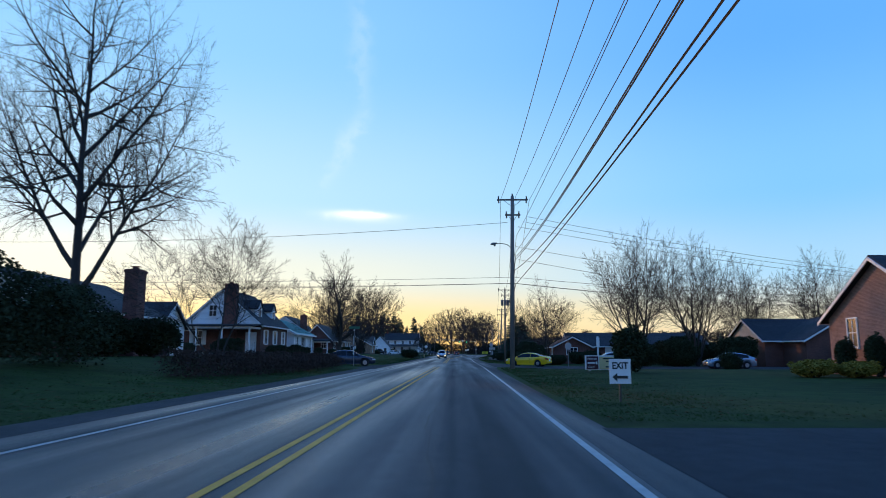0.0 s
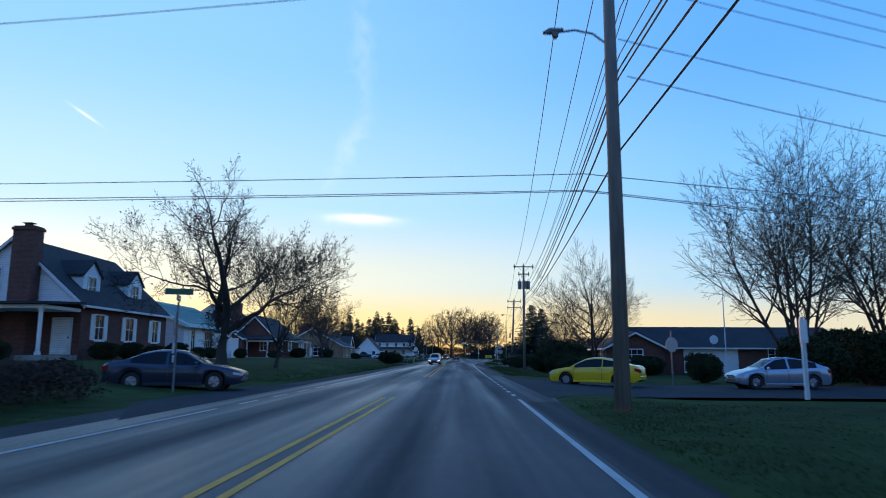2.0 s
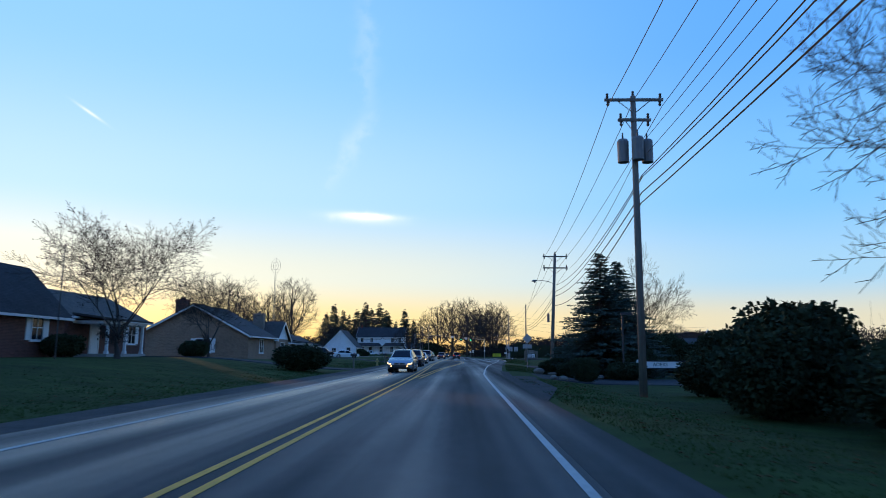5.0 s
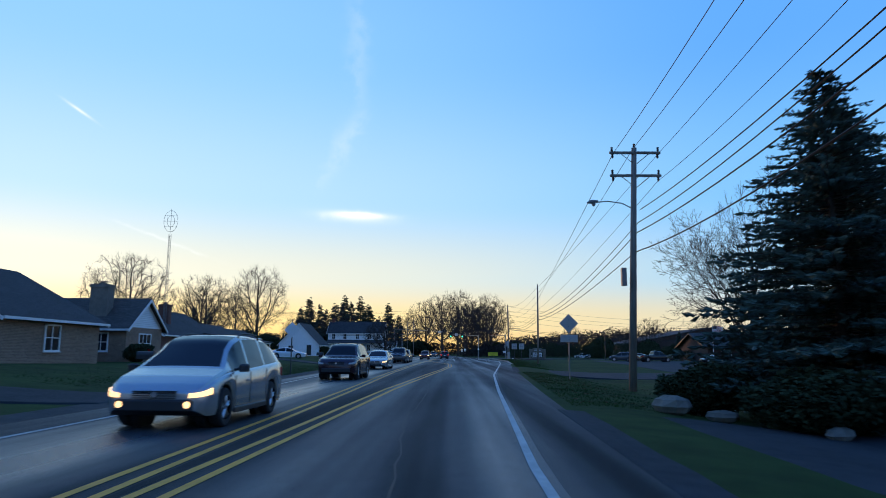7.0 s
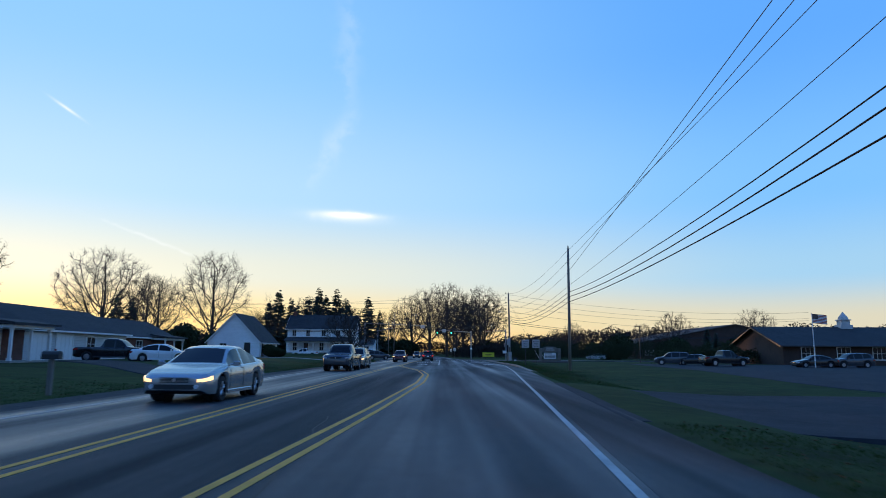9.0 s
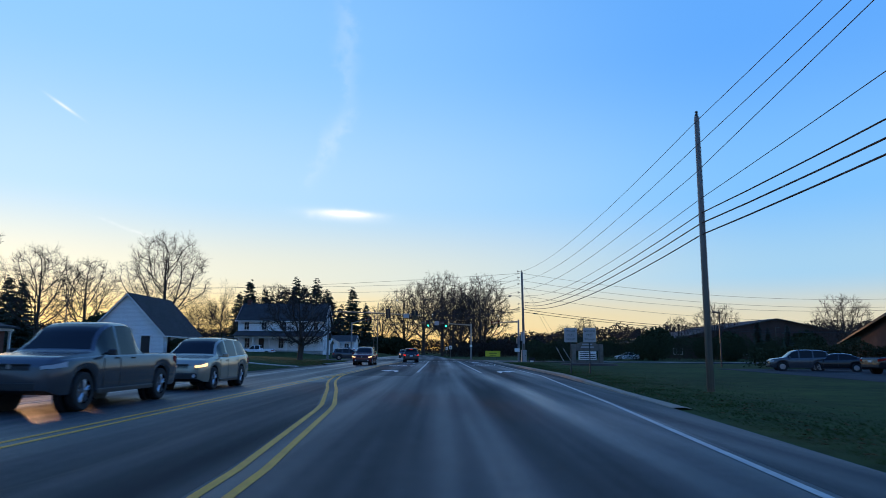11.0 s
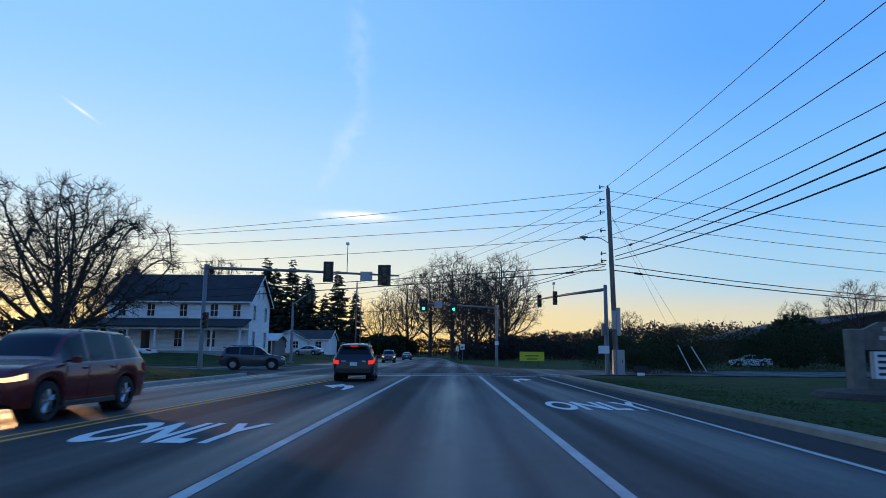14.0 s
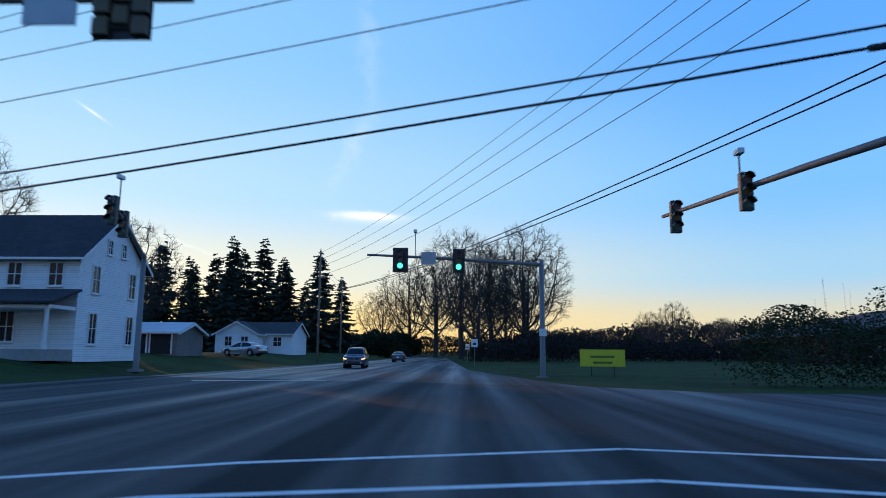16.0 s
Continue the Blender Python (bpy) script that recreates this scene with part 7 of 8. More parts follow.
def lettering(name, text, size, material, m, parent=None, sx=1.0, thick=0.0, label="", bold=0.0):
    cu = bpy.data.curves.new(name, "FONT")
    cu.body, cu.size, cu.align_x, cu.align_y, cu.extrude = text, size, "CENTER", "CENTER", thick
    cu.offset = bold
    tmp = bpy.data.objects.new(name + "_text", cu)
    scene.collection.objects.link(tmp)
    dg = bpy.context.evaluated_depsgraph_get()
    me = bpy.data.meshes.new_from_object(tmp.evaluated_get(dg))
    bpy.data.objects.remove(tmp)
    me.materials.clear()
    me.materials.append(material)
    ob = new(name, me)
    if parent:
        ob.parent = parent
    ob.matrix_local = m @ Matrix.Diagonal((sx, 1, 1, 1))
    return tagged(ob, label)


for x, y in ((0.4, 257.8), (8.3, 264.2)):
    ob = lettering("lane_word", "ONLY", 3.6, PAINT_BRIGHT, pose(x, y, 0.009), sx=0.245, bold=0.1)
    tagged(ob, "long white word painted on the lane", "road marking", kind="structure")

# ---------------------------------------------------------------- kerb
v, f = [], []
ys = [212 + 2 * i for i in range(38)]
for y in ys:
    x = lerp_table(PAVE_R, y)
    k = 0.15 + 0.85 * smooth(212, 232, y)
    v += [(x - 0.02, y, -0.02), (x, y, 0.11 * k), (x + 0.04, y, 0.135 * k), (x + 0.28, y, 0.135 * k), (x + 0.5, y, -0.02)]
for i in range(len(ys) - 1):
    f += [(i * 5 + k, i * 5 + k + 1, i * 5 + 6 + k, i * 5 + 5 + k) for k in range(4)]
tagged(new("kerb_right", mesh_of("kerb_right", v, [t[::-1] for t in f], mat("kerb_tan", (0.30, 0.23, 0.17), rough=0.9, vary=0.3, scale=4, bump=0.4))), "low tan kerb along the turn lane", "kerb", kind="structure")
v, f = [], []
ys = [258 + 1.5 * i for i in range(18)]
for y in ys:
    x = lerp_table(PAVE_L, y)
    v += [(x + 0.02, y, -0.02), (x, y, 0.13), (x - 0.3, y, 0.14), (x - 0.34, y, -0.05)]
for i in range(len(ys) - 1):
    f += [(i * 4 + k, i * 4 + k + 1, i * 4 + 5 + k, i * 4 + 4 + k) for k in range(3)]
tagged(new("kerb_left", mesh_of("kerb_left", v, f, CONCRETE)), "low concrete kerb along the road", "kerb", kind="structure")


# ---------------------------------------------------------------- signs
def post(parent, x, y, z0, z1, r=0.03, material=None, name="post"):
    wpart(name, Geo().box(x - r, x + r, y - r, y + r, z0 - 0.2, z1), material or STEEL, parent)


def panel(parent, name, pts, y, thick, material, label=""):
    """A flat board facing along y, from its outline in x and z."""
    g = Geo().prism(pts, "y", y - thick / 2, y + thick / 2)
    return wpart(name, g, material, parent, label)


def ngon(cx, cz, r, n, a0=0.0):
    return [(cx + r * math.cos(a0 + 6.28319 * k / n), cz + r * math.sin(a0 + 6.28319 * k / n)) for k in range(n)]


def bars(parent, y, rows, material, name="line"):
    for x0, x1, z0, z1 in rows:
        wpart(name, Geo().box(x0, x1, y - 0.006, y + 0.002, z0, z1), material, parent)


# exit sign on the church lawn
t = thing("exit_sign", "white exit sign with a black arrow on a post", "sign", (4.3, 18.1, 0.0))
post(t, 4.3, 18.15, 0, 1.05, 0.025, STEEL_DARK)
panel(t, "board", [(4.02, 0.44), (4.58, 0.44), (4.58, 1.08), (4.02, 1.08)], 18.1, 0.02, SIGN_WHITE)
lettering("word", "EXIT", 0.24, SIGN_BLACK, pose(0, -0.015, 0.9, 90, 0, 0), t, 0.85, bold=0.008)
g = Geo().prism([(4.09, 0.61), (4.22, 0.50), (4.22, 0.575), (4.50, 0.575), (4.50, 0.645), (4.22, 0.645), (4.22, 0.72)], "y", 18.08, 18.092)
wpart("arrow", g, SIGN_BLACK, t)
# church notice board: dark panel and changeable letter panel
t = thing("notice_board", "church notice board with dark and pale panels", "sign", (10.4, 47.2, 0.0))
panel(t, "frame", [(8.95, 0.06), (11.95, 0.06), (11.95, 1.1), (8.95, 1.1)], 47.3, 0.16, SIGN_WHITE)
panel(t, "name_panel", [(9.05, 0.12), (9.95, 0.12), (9.95, 1.03), (9.05, 1.03)], 47.2, 0.04, mat("maroon_panel", (0.09, 0.02, 0.025), rough=0.4, vary=0.15))
panel(t, "letter_panel", [(10.03, 0.12), (11.87, 0.12), (11.87, 1.0), (10.03, 1.0)], 47.2, 0.04, mat("cream_panel", (0.72, 0.60, 0.30), rough=0.5, vary=0.1))
lettering("word", "Reformed", 0.2, SIGN_WHITE, pose(9.48 - 10.4, -0.03, 0.86, 90, 0, 0), t, 0.9)
bars(t, 47.17, [(9.12, 9.7, 0.5, 0.62), (9.76, 9.88, 0.46, 0.66)], SIGN_WHITE)
lettering("word", "Church", 0.2, SIGN_WHITE, pose(9.4 - 10.4, -0.03, 0.28, 90, 0, 0), t, 0.9)
bars(t, 47.17, [(10.3, 11.65, 0.82, 0.92), (10.55, 11.4, 0.62, 0.71), (10.8, 11.1, 0.44, 0.51), (10.5, 11.45, 0.24, 0.33)], SIGN_BLACK)
for x in (9.3, 11.6):
    wpart("post", Geo().box(x - 0.09, x + 0.09, 47.24, 47.36, -0.2, 0.06), SIGN_WHITE, t)
t.matrix_world = pose(10.15, 47.2, 0.0) @ Matrix.Diagonal((0.88, 1, 0.95, 1))
t = thing("signboard", "weathered wooden board sign seen from behind", "sign", (7.6, 38.5, 0.0))


def plank_sign(t, x0, x1, y, z0, z1, material):
    panel(t, "board", [(x0, z0), (x1, z0), (x1, z1), (x0, z1)], y, 0.05, material)
    for x in (x0 + 0.1, x1 - 0.1):
        post(t, x, y + 0.06, 0, z1 + 0.1, 0.04, TRIM)


plank_sign(t, 12.46, 12.72, 60.8, 1.75, 2.55, SIGN_WHITE)
t.matrix_world = pose(12.6, 60.8, 0)
for c in t.children:
    c.data.transform(Matrix.Translation((7.6 - 12.6, 38.5 - 60.8, 0)))


def stop_sign(label, x, y, zb, rz, street=True, plate=False):
    t = thing("stop_sign", label, "stop sign", (x, y, zb), rz)
    part("post", Geo().box(-0.03, 0.03, -0.03, 0.03, -0.2, 2.95), STEEL, t)
    part("board", Geo().prism(ngon(0, 2.2, 0.41, 8, 0.3927), "y", -0.06, -0.04), SIGN_BACK, t, "grey back of an octagonal sign")
    if street:
        green = mat("street_sign_green", (0.01, 0.12, 0.07), rough=0.4, vary=0.1)
        part("street_plate", Geo().box(-0.45, 0.45, -0.012, 0.012, 2.98, 3.18), green, t, "green street name plate")
        part("street_plate", Geo().box(-0.012, 0.012, -0.45, 0.45, 3.2, 3.4), green, t, "green street name plate")
        part("bar", Geo().box(-0.3, 0.3, -0.016, 0.016, 3.05, 3.11), SIGN_WHITE, t)
    if plate:
        part("plate", Geo().box(-0.3, 0.3, -0.07, -0.05, 1.25, 1.6), SIGN_WHITE, t)
        part("plate", Geo().box(-0.16, 0.16, -0.07, -0.05, 0.95, 1.2), SIGN_WHITE, t)


stop_sign("stop sign seen from behind beside the side street", 12.1, 74.0, -0.3, 20, street=False)
stop_sign("stop sign seen from behind with green street name plates", -8.8, 59.3, 0.05, -75, plate=True)
# pale flag pole before the low house
t = thing("flagpole", "slim white flagpole without a flag", "flagpole", (22.6, 93.5, -0.35))
part("pole", Geo().tube([(0, 0, -0.2), (0, 0, 4), (0, 0, 7.4)], [0.06, 0.05, 0.03], 8), SIGN_WHITE, t)
part("ball", Geo().tube([(0, 0, 7.38), (0, 0, 7.44), (0, 0, 7.5)], [0.03, 0.07, 0.02], 8), SIGN_WHITE, t)
t = thing("flagpole", "slim dark pole on the lawn", "pole", (-17.8, 123.5, 0.8))
part("pole", Geo().tube([(0, 0, -0.2), (0, 0, 5.6)], 0.03, 6), STEEL_DARK, t)

# diamond signs, seen from behind
t = thing("warning_sign", "grey back of a diamond warning sign with a plate", "road sign", (8.7, 167.0, -0.5))
part("post", Geo().box(-0.035, 0.035, 0.02, 0.08, -0.2, 3.9), STEEL, t)
part("board", Geo().prism(ngon(0, 3.5, 0.55, 4, 0.0), "y", -0.01, 0.012), SIGN_BACK, t)
part("plate", Geo().box(-0.5, 0.5, -0.01, 0.012, 2.42, 2.85), SIGN_BACK, t)
for z in (2.55, 2.72, 3.3, 3.7):
    part("bolt", Geo().tube([(0, -0.02, z), (0, -0.01, z)], 0.02, 6), STEEL_DARK, t)
t = thing("warning_sign", "pale back of a diamond warning sign", "road sign", (-7.15, 165.9, 0.0))
part("post", Geo().box(-0.03, 0.03, 0.02, 0.08, -0.2, 3.1), STEEL_DARK, t)
part("board", Geo().prism(ngon(0, 2.5, 0.45, 4, 0.0), "y", -0.01, 0.012), SIGN_WHITE, t)
# lane use signs
for x, y, words in ((12.3, 240.6, "LEFT LANE\nMUST\nTURN LEFT"), (13.45, 240.2, "RIGHT LANE\nMUST\nTURN RIGHT")):
    t = thing("lane_sign", "white lane use sign with black words", "road sign", (x, y, 0.0))
    part("post", Geo().box(-0.035, 0.035, 0.02, 0.09, -0.2, 2.8), STEEL_DARK, t)
    part("board", Geo().box(-0.42, 0.42, -0.012, 0.012, 1.95, 2.88), SIGN_BACK, t)
    rows = words.split("\n")
    for z, w, s in ((2.66, rows[0], 0.17), (2.4, rows[1], 0.23), (2.13, rows[2], 0.16)):
        lettering("word", w, s, SIGN_BLACK, pose(0, -0.016, z, 90, 0, 0), t, 0.72)
# school notice sign
t = thing("school_sign", "stone school sign with a lit white letter panel", "sign", (19.8, 270.3, 0.0))
part("pier", Geo().box(-1.7, -1.25, -0.2, 0.3, -0.2, 2.2, c=0.04), STONE, t, "stone pier")
part("pier", Geo().box(1.25, 1.7, -0.2, 0.3, -0.2, 2.2, c=0.04), STONE, t, "stone pier")
part("base", Geo().box(-1.25, 1.25, -0.15, 0.25, -0.2, 0.5), STONE, t)
part("top_panel", Geo().prism([(-1.25, 1.5), (1.25, 1.5), (1.25, 2.15), (0.6, 2.45), (-0.6, 2.45), (-1.25, 2.15)], "y", -0.1, 0.15), STONE, t)
part("letter_panel", Geo().box(-0.95, 0.95, -0.16, 0.1, 0.55, 1.45), SIGN_WHITE, t, "white panel with dark lines")
for k, z in enumerate((1.3, 1.1, 0.9, 0.7)):
    part("line", Geo().box(-0.85, 0.85 if k else 0.3, -0.168, -0.162, z - 0.045, z + 0.045), SIGN_BLACK, t)
for z, w in ((2.2, 0.55), (1.9, 0.7)):
    part("line", Geo().box(-w, w, -0.108, -0.102, z - 0.07, z + 0.07), SIGN_BACK, t)
t = thing("planting_bed", "dark mulch bed round the school sign", "flower bed", (19.8, 269.6, 0.02))
part("mulch", Geo().tube([(0, 0, -0.05), (0, 0, 0.12), (0, 0, 0.18)], [3.1, 2.9, 2.2], 24), mat("mulch", (0.05, 0.032, 0.024), rough=0.95, vary=0.4, scale=6, bump=0.7), t)
# yellow banner board beyond the crossing
t = thing("banner_board", "yellow banner board on two short legs", "sign", (13.9, 325.4, 0.05))
part("board", Geo().box(-1.4, 1.4, -0.02, 0.02, 0.45, 1.5), SIGN_YELLOW, t)
for x in (-0.7, 0.7):
    part("leg", Geo().box(x - 0.04, x + 0.04, 0.02, 0.08, -0.2, 1.35), STEEL_DARK, t)
part("line", Geo().box(-0.75, 0.75, -0.028, -0.022, 0.98, 1.12), mat("dull_olive", (0.18, 0.16, 0.02), rough=0.6), t)
part("line", Geo().box(-0.6, 0.6, -0.028, -0.022, 0.62, 0.76), MATS["dull_olive"], t)
# business sign by the spruces
t = thing("business_sign", "low white sign board with dark border and letters", "sign", (17.05, 142.0, -0.22))
part("board", Geo().box(-2.6, 2.6, -0.06, 0.06, 0.55, 1.06), SIGN_WHITE, t)
for z0, z1 in ((0.5, 0.58), (1.03, 1.1)):
    part("border", Geo().box(-2.65, 2.65, -0.08, 0.08, z0, z1), NAVY, t)
lettering("word", "ADERS", 0.36, NAVY, pose(-1.2, -0.07, 0.81, 90, 0, 0), t, 1.0)
part("line", Geo().box(0.2, 2.3, -0.07, -0.062, 0.75, 0.87), NAVY, t)
for x in (-2.75, 2.75):
    part("post", Geo().box(x - 0.12, x + 0.12, -0.12, 0.12, -0.3, 1.16), SIGN_WHITE, t)
# speed sign far right of the road, and a small one
for x, y in ((6.4, 352.0), (6.0, 392.0)):
    t = thing("road_sign", "small white road sign on a thin post", "road sign", (x, y, 0.0))
    part("post", Geo().box(-0.03, 0.03, 0.02, 0.07, -0.2, 2.6), STEEL, t)
    part("board", Geo().box(-0.32, 0.32, -0.01, 0.01, 1.9, 2.7), SIGN_WHITE, t)
    part("line", Geo().box(-0.16, 0.16, -0.016, -0.012, 2.1, 2.35), SIGN_BLACK, t)


# ---------------------------------------------------------------- traffic signals
def signal_head(parent, x, y, z, facing, lit=False, wide=False, back=True):
    """Three lenses in a housing; facing -1 looks at the oncoming camera, +1 away."""
    g = Geo().box(x - 0.17, x + 0.17, y - 0.12, y + 0.12, z - 0.53, z + 0.53, c=0.03)
    hd = wpart("signal_head", g, mat("signal_housing", (0.03, 0.03, 0.03), rough=0.5, vary=0.1), parent, "black three-lens signal head")
    if back:
        q = Geo()
        w = 0.33 if not wide else 0.42
        q.box(x - w, x + w, y + 0.05 if facing < 0 else y - 0.07, y + 0.07 if facing < 0 else y - 0.05, z - 0.68, z + 0.68)
        wpart("backplate", q, SIGN_BLACK, hd)
    if facing > 0:
        bronze = mat("signal_bronze", (0.11, 0.075, 0.03), rough=0.5, vary=0.2)
        spots = [(0.0, dz) for dz in (0.34, 0.0, -0.34)] + ([(-0.28, -0.17), (-0.28, -0.5), (0.28, -0.17), (0.28, -0.5)] if wide else [])
        for dx, dz in spots:
            wpart("section_back", Geo().box(x + dx - 0.12, x + dx + 0.12, y - 0.2, y - 0.075, z + dz - 0.14, z + dz + 0.14, c=0.03), bronze, hd)
    for k, dz in enumerate((0.34, 0.0, -0.34)):
        on = lit and k == 2
        m = GREEN_LIT if on else mat(("dim_red_lens", "dim_amber_lens", "dim_green_lens")[k], ((0.10, 0.012, 0.01), (0.12, 0.06, 0.01), (0.01, 0.08, 0.05))[k], rough=0.25, vary=0.1)
        q = Geo().tube([(x, y + facing * 0.10, z + dz), (x, y + facing * 0.14, z + dz)], 0.14, 14)
        wpart("lens", q, m, hd, "lit green lens" if on else "")
        q = Geo()
        pts = []
        for i in range(8):
            a = math.pi * i / 7
            pts.append((x + 0.155 * math.cos(a), z + dz + 0.155 * math.sin(a)))
        for i in range(7):
            (x0, z0), (x1, z1) = pts[i], pts[i + 1]
            q.add([(x0, y + facing * 0.12, z0), (x1, y + facing * 0.12, z1), (x1, y + facing * 0.34, z1), (x0, y + facing * 0.34, z0)], [(0, 1, 2, 3)])
        wpart("visor", q, SIGN_BLACK, hd)
    return hd


def mast(label, x, y, zb, arm_z, tip, pole_top, material=STEEL):
    t = thing("signal_mast", label, "traffic signal", (x, y, zb), group="signal masts")
    wpart("pole", Geo().tube([(x, y, zb - 0.2), (x, y, zb + 0.05), (x, y, pole_top)], [0.2, 0.16, 0.12], 12), material, t, smooth=True)
    wpart("base_plate", Geo().box(x - 0.3, x + 0.3, y - 0.3, y + 0.3, zb - 0.1, zb + 0.04), material, t)
    wpart("arm", Geo().tube([(x, y, arm_z), ((x + tip[0]) / 2, (y + tip[1]) / 2, (arm_z + tip[2]) / 2 + 0.05), tip], [0.11, 0.09, 0.06], 10), material, t, smooth=True)
    return t


def camera_stalk(t, x, y, z, h):
    wpart("stalk", Geo().tube([(x, y, z), (x, y, z + h)], 0.025, 6), STEEL, t)
    wpart("sensor", Geo().box(x - 0.09, x + 0.09, y - 0.22, y + 0.16, z + h - 0.05, z + h + 0.1, c=0.02), SIGN_WHITE, t, "small detector camera")


# left mast over the left turn lane (heads seen from behind)
t = mast("steel signal mast reaching over the turn lane", -11.9, 292.4, 0.1, 6.85, (1.25, 291.3, 6.28), 7.1)
signal_head(t, -3.45, 291.65, 6.55, 1)
signal_head(t, 0.3, 291.3, 6.3, 1, wide=True)
wpart("plate", Geo().box(-1.3, -0.5, 291.4, 291.43, 5.95, 6.55), SIGN_BACK, t)
camera_stalk(t, -2.2, 291.55, 6.4, 2.0)
signal_head(t, -11.6, 292.1, 3.3, -1, back=False)
# mast at the far left corner
t = mast("steel signal mast at the far corner of the crossing", -11.8, 317.6, 0.3, 6.2, (-7.0, 304.8, 6.45), 6.4)
signal_head(t, -7.3, 305.6, 6.2, -1, back=False)
signal_head(t, -8.2, 308.2, 6.2, -1, back=False)
camera_stalk(t, -7.7, 306.8, 6.4, 1.3)
# mast at the right near corner
t = mast("steel signal mast at the near corner", 14.9, 292.0, 0.0, 5.55, (11.9, 304.9, 5.85), 5.85)
signal_head(t, 12.1, 304.2, 5.7, -1, back=False)
signal_head(t, 12.85, 300.5, 5.65, -1, back=False)
camera_stalk(t, 12.8, 300.7, 5.9, 0.9)
wpart("box", Geo().box(14.55, 14.8, 291.7, 292.0, 2.5, 3.3), STEEL, t)
wpart("plate", Geo().box(14.3, 15.0, 291.75, 291.78, 1.35, 1.85), SIGN_WHITE, t)
# far mast with the green lights
t = mast("steel signal mast beyond the crossing with green lights", 9.5, 319.5, 0.0, 6.1, (-0.1, 319.2, 6.6), 6.4)
signal_head(t, 1.75, 319.05, 6.3, -1, lit=True, wide=True)
signal_head(t, 4.95, 319.1, 6.25, -1, lit=True)
wpart("plate", Geo().box(2.9, 3.7, 319.1, 319.13, 6.05, 6.75), SIGN_BACK, t)
camera_stalk(t, 2.55, 319.25, 6.5, 1.4)
wpart("plate", Geo().box(9.3, 9.7, 319.25, 319.28, 2.2, 2.6), SIGN_WHITE, t)
# two upright panels on a post beside the corner
t = thing("street_sign", "two grey sign panels seen edge on, on a steel post", "road sign", (15.35, 291.2, 0.0), 24)
part("post", Geo().box(-0.035, 0.035, 0.02, 0.09, -0.2, 4.3), STEEL, t)
part("panel", Geo().box(-0.3, 0.02, -0.012, 0.012, 2.9, 4.1), SIGN_BACK, t)
part("panel", Geo().box(0.05, 0.36, -0.012, 0.012, 2.5, 4.3), SIGN_BACK, t)
# pins and insulators down the corner pole
for i, z in enumerate((12.9, 12.0, 11.1, 9.8, 8.2, 7.7)):
    t = thing("pole_bracket", "small steel bracket with insulator on the corner pole", "bracket", (15.45, 293.5, z), group="pole brackets")
    part("arm", Geo().box(-0.42, -0.08, -0.03, 0.03, -0.03, 0.03), STEEL_DARK, t)
    part("insulator", Geo().tube([(-0.4, 0, -0.16), (-0.4, 0, -0.08), (-0.4, 0, 0.02), (-0.4, 0, 0.14)], [0.03, 0.07, 0.05, 0.02], 8), STEEL_DARK, t)
# cabinet by the pole, a small leaning sign
t = thing("signal_cabinet", "grey metal signal control cabinet", "cabinet", (15.6, 291.9, 0.0))
part("box", Geo().box(-0.35, 0.35, -0.28, 0.28, 0.0, 1.6, c=0.03), SIGN_BACK, t)
part("door", Geo().box(-0.3, 0.3, -0.30, -0.28, 0.1, 1.5), SIGN_BACK, t)
part("handle", Geo().box(0.16, 0.2, -0.34, -0.30, 0.75, 0.95), STEEL_DARK, t)
t = thing("yard_sign", "small black yard sign with a pale strip", "sign", (16.4, 289.6, 0.0), -12)
part("board", Geo().box(-0.4, 0.4, -0.015, 0.015, 0.15, 0.6), SIGN_BLACK, t)
part("strip", Geo().box(-0.22, 0.22, -0.022, -0.016, 0.02, 0.2), SIGN_WHITE, t)
for x in (-0.3, 0.3):
    part("stake", Geo().box(x - 0.015, x + 0.015, 0.015, 0.03, -0.2, 0.55), STEEL_DARK, t)

# ---------------------------------------------------------------- small things along the road


def mailbox(label, x, y, rz=90):
    t = thing("mailbox", label, "mailbox", (x, y, ground_z(x, y)), rz)
    part("post", Geo().box(-0.06, 0.06, -0.06, 0.06, -0.2, 1.0), WOOD_POLE, t)
    v = Geo().prism([(-0.1, 1.0), (0.1, 1.0), (0.1, 1.14), (0.07, 1.21), (0.0, 1.24), (-0.07, 1.21), (-0.1, 1.14)], "y", -0.26, 0.26)
    part("box", v, SIGN_BLACK, t, "black arched mailbox")
    part("flag", Geo().box(0.1, 0.115, -0.05, 0.0, 1.08, 1.3), RED_LENS, t)


mailbox("black mailbox on a wooden post by a drive", -7.5, 148.3)
mailbox("black mailbox on a wooden post by a drive", -8.6, 182.0)
mailbox("dark mailbox on a post beside the road", -7.4, 229.5)
t = thing("fire_hydrant", "pale yellow fire hydrant on the verge", "hydrant", (-7.5, 164.6, 0.0))
hyd = mat("hydrant_paint", (0.38, 0.28, 0.10), rough=0.6, vary=0.2)
part("barrel", Geo().tube([(0, 0, -0.1), (0, 0, 0.05), (0, 0, 0.07), (0, 0, 0.5), (0, 0, 0.54), (0, 0, 0.6), (0, 0, 0.7), (0, 0, 0.74)], [0.16, 0.16, 0.11, 0.11, 0.15, 0.13, 0.07, 0.03], 14), hyd, t)
for s in (-1, 1):
    part("outlet", Geo().tube([(s * 0.08, 0, 0.42), (s * 0.2, 0, 0.42)], 0.055, 8), hyd, t)
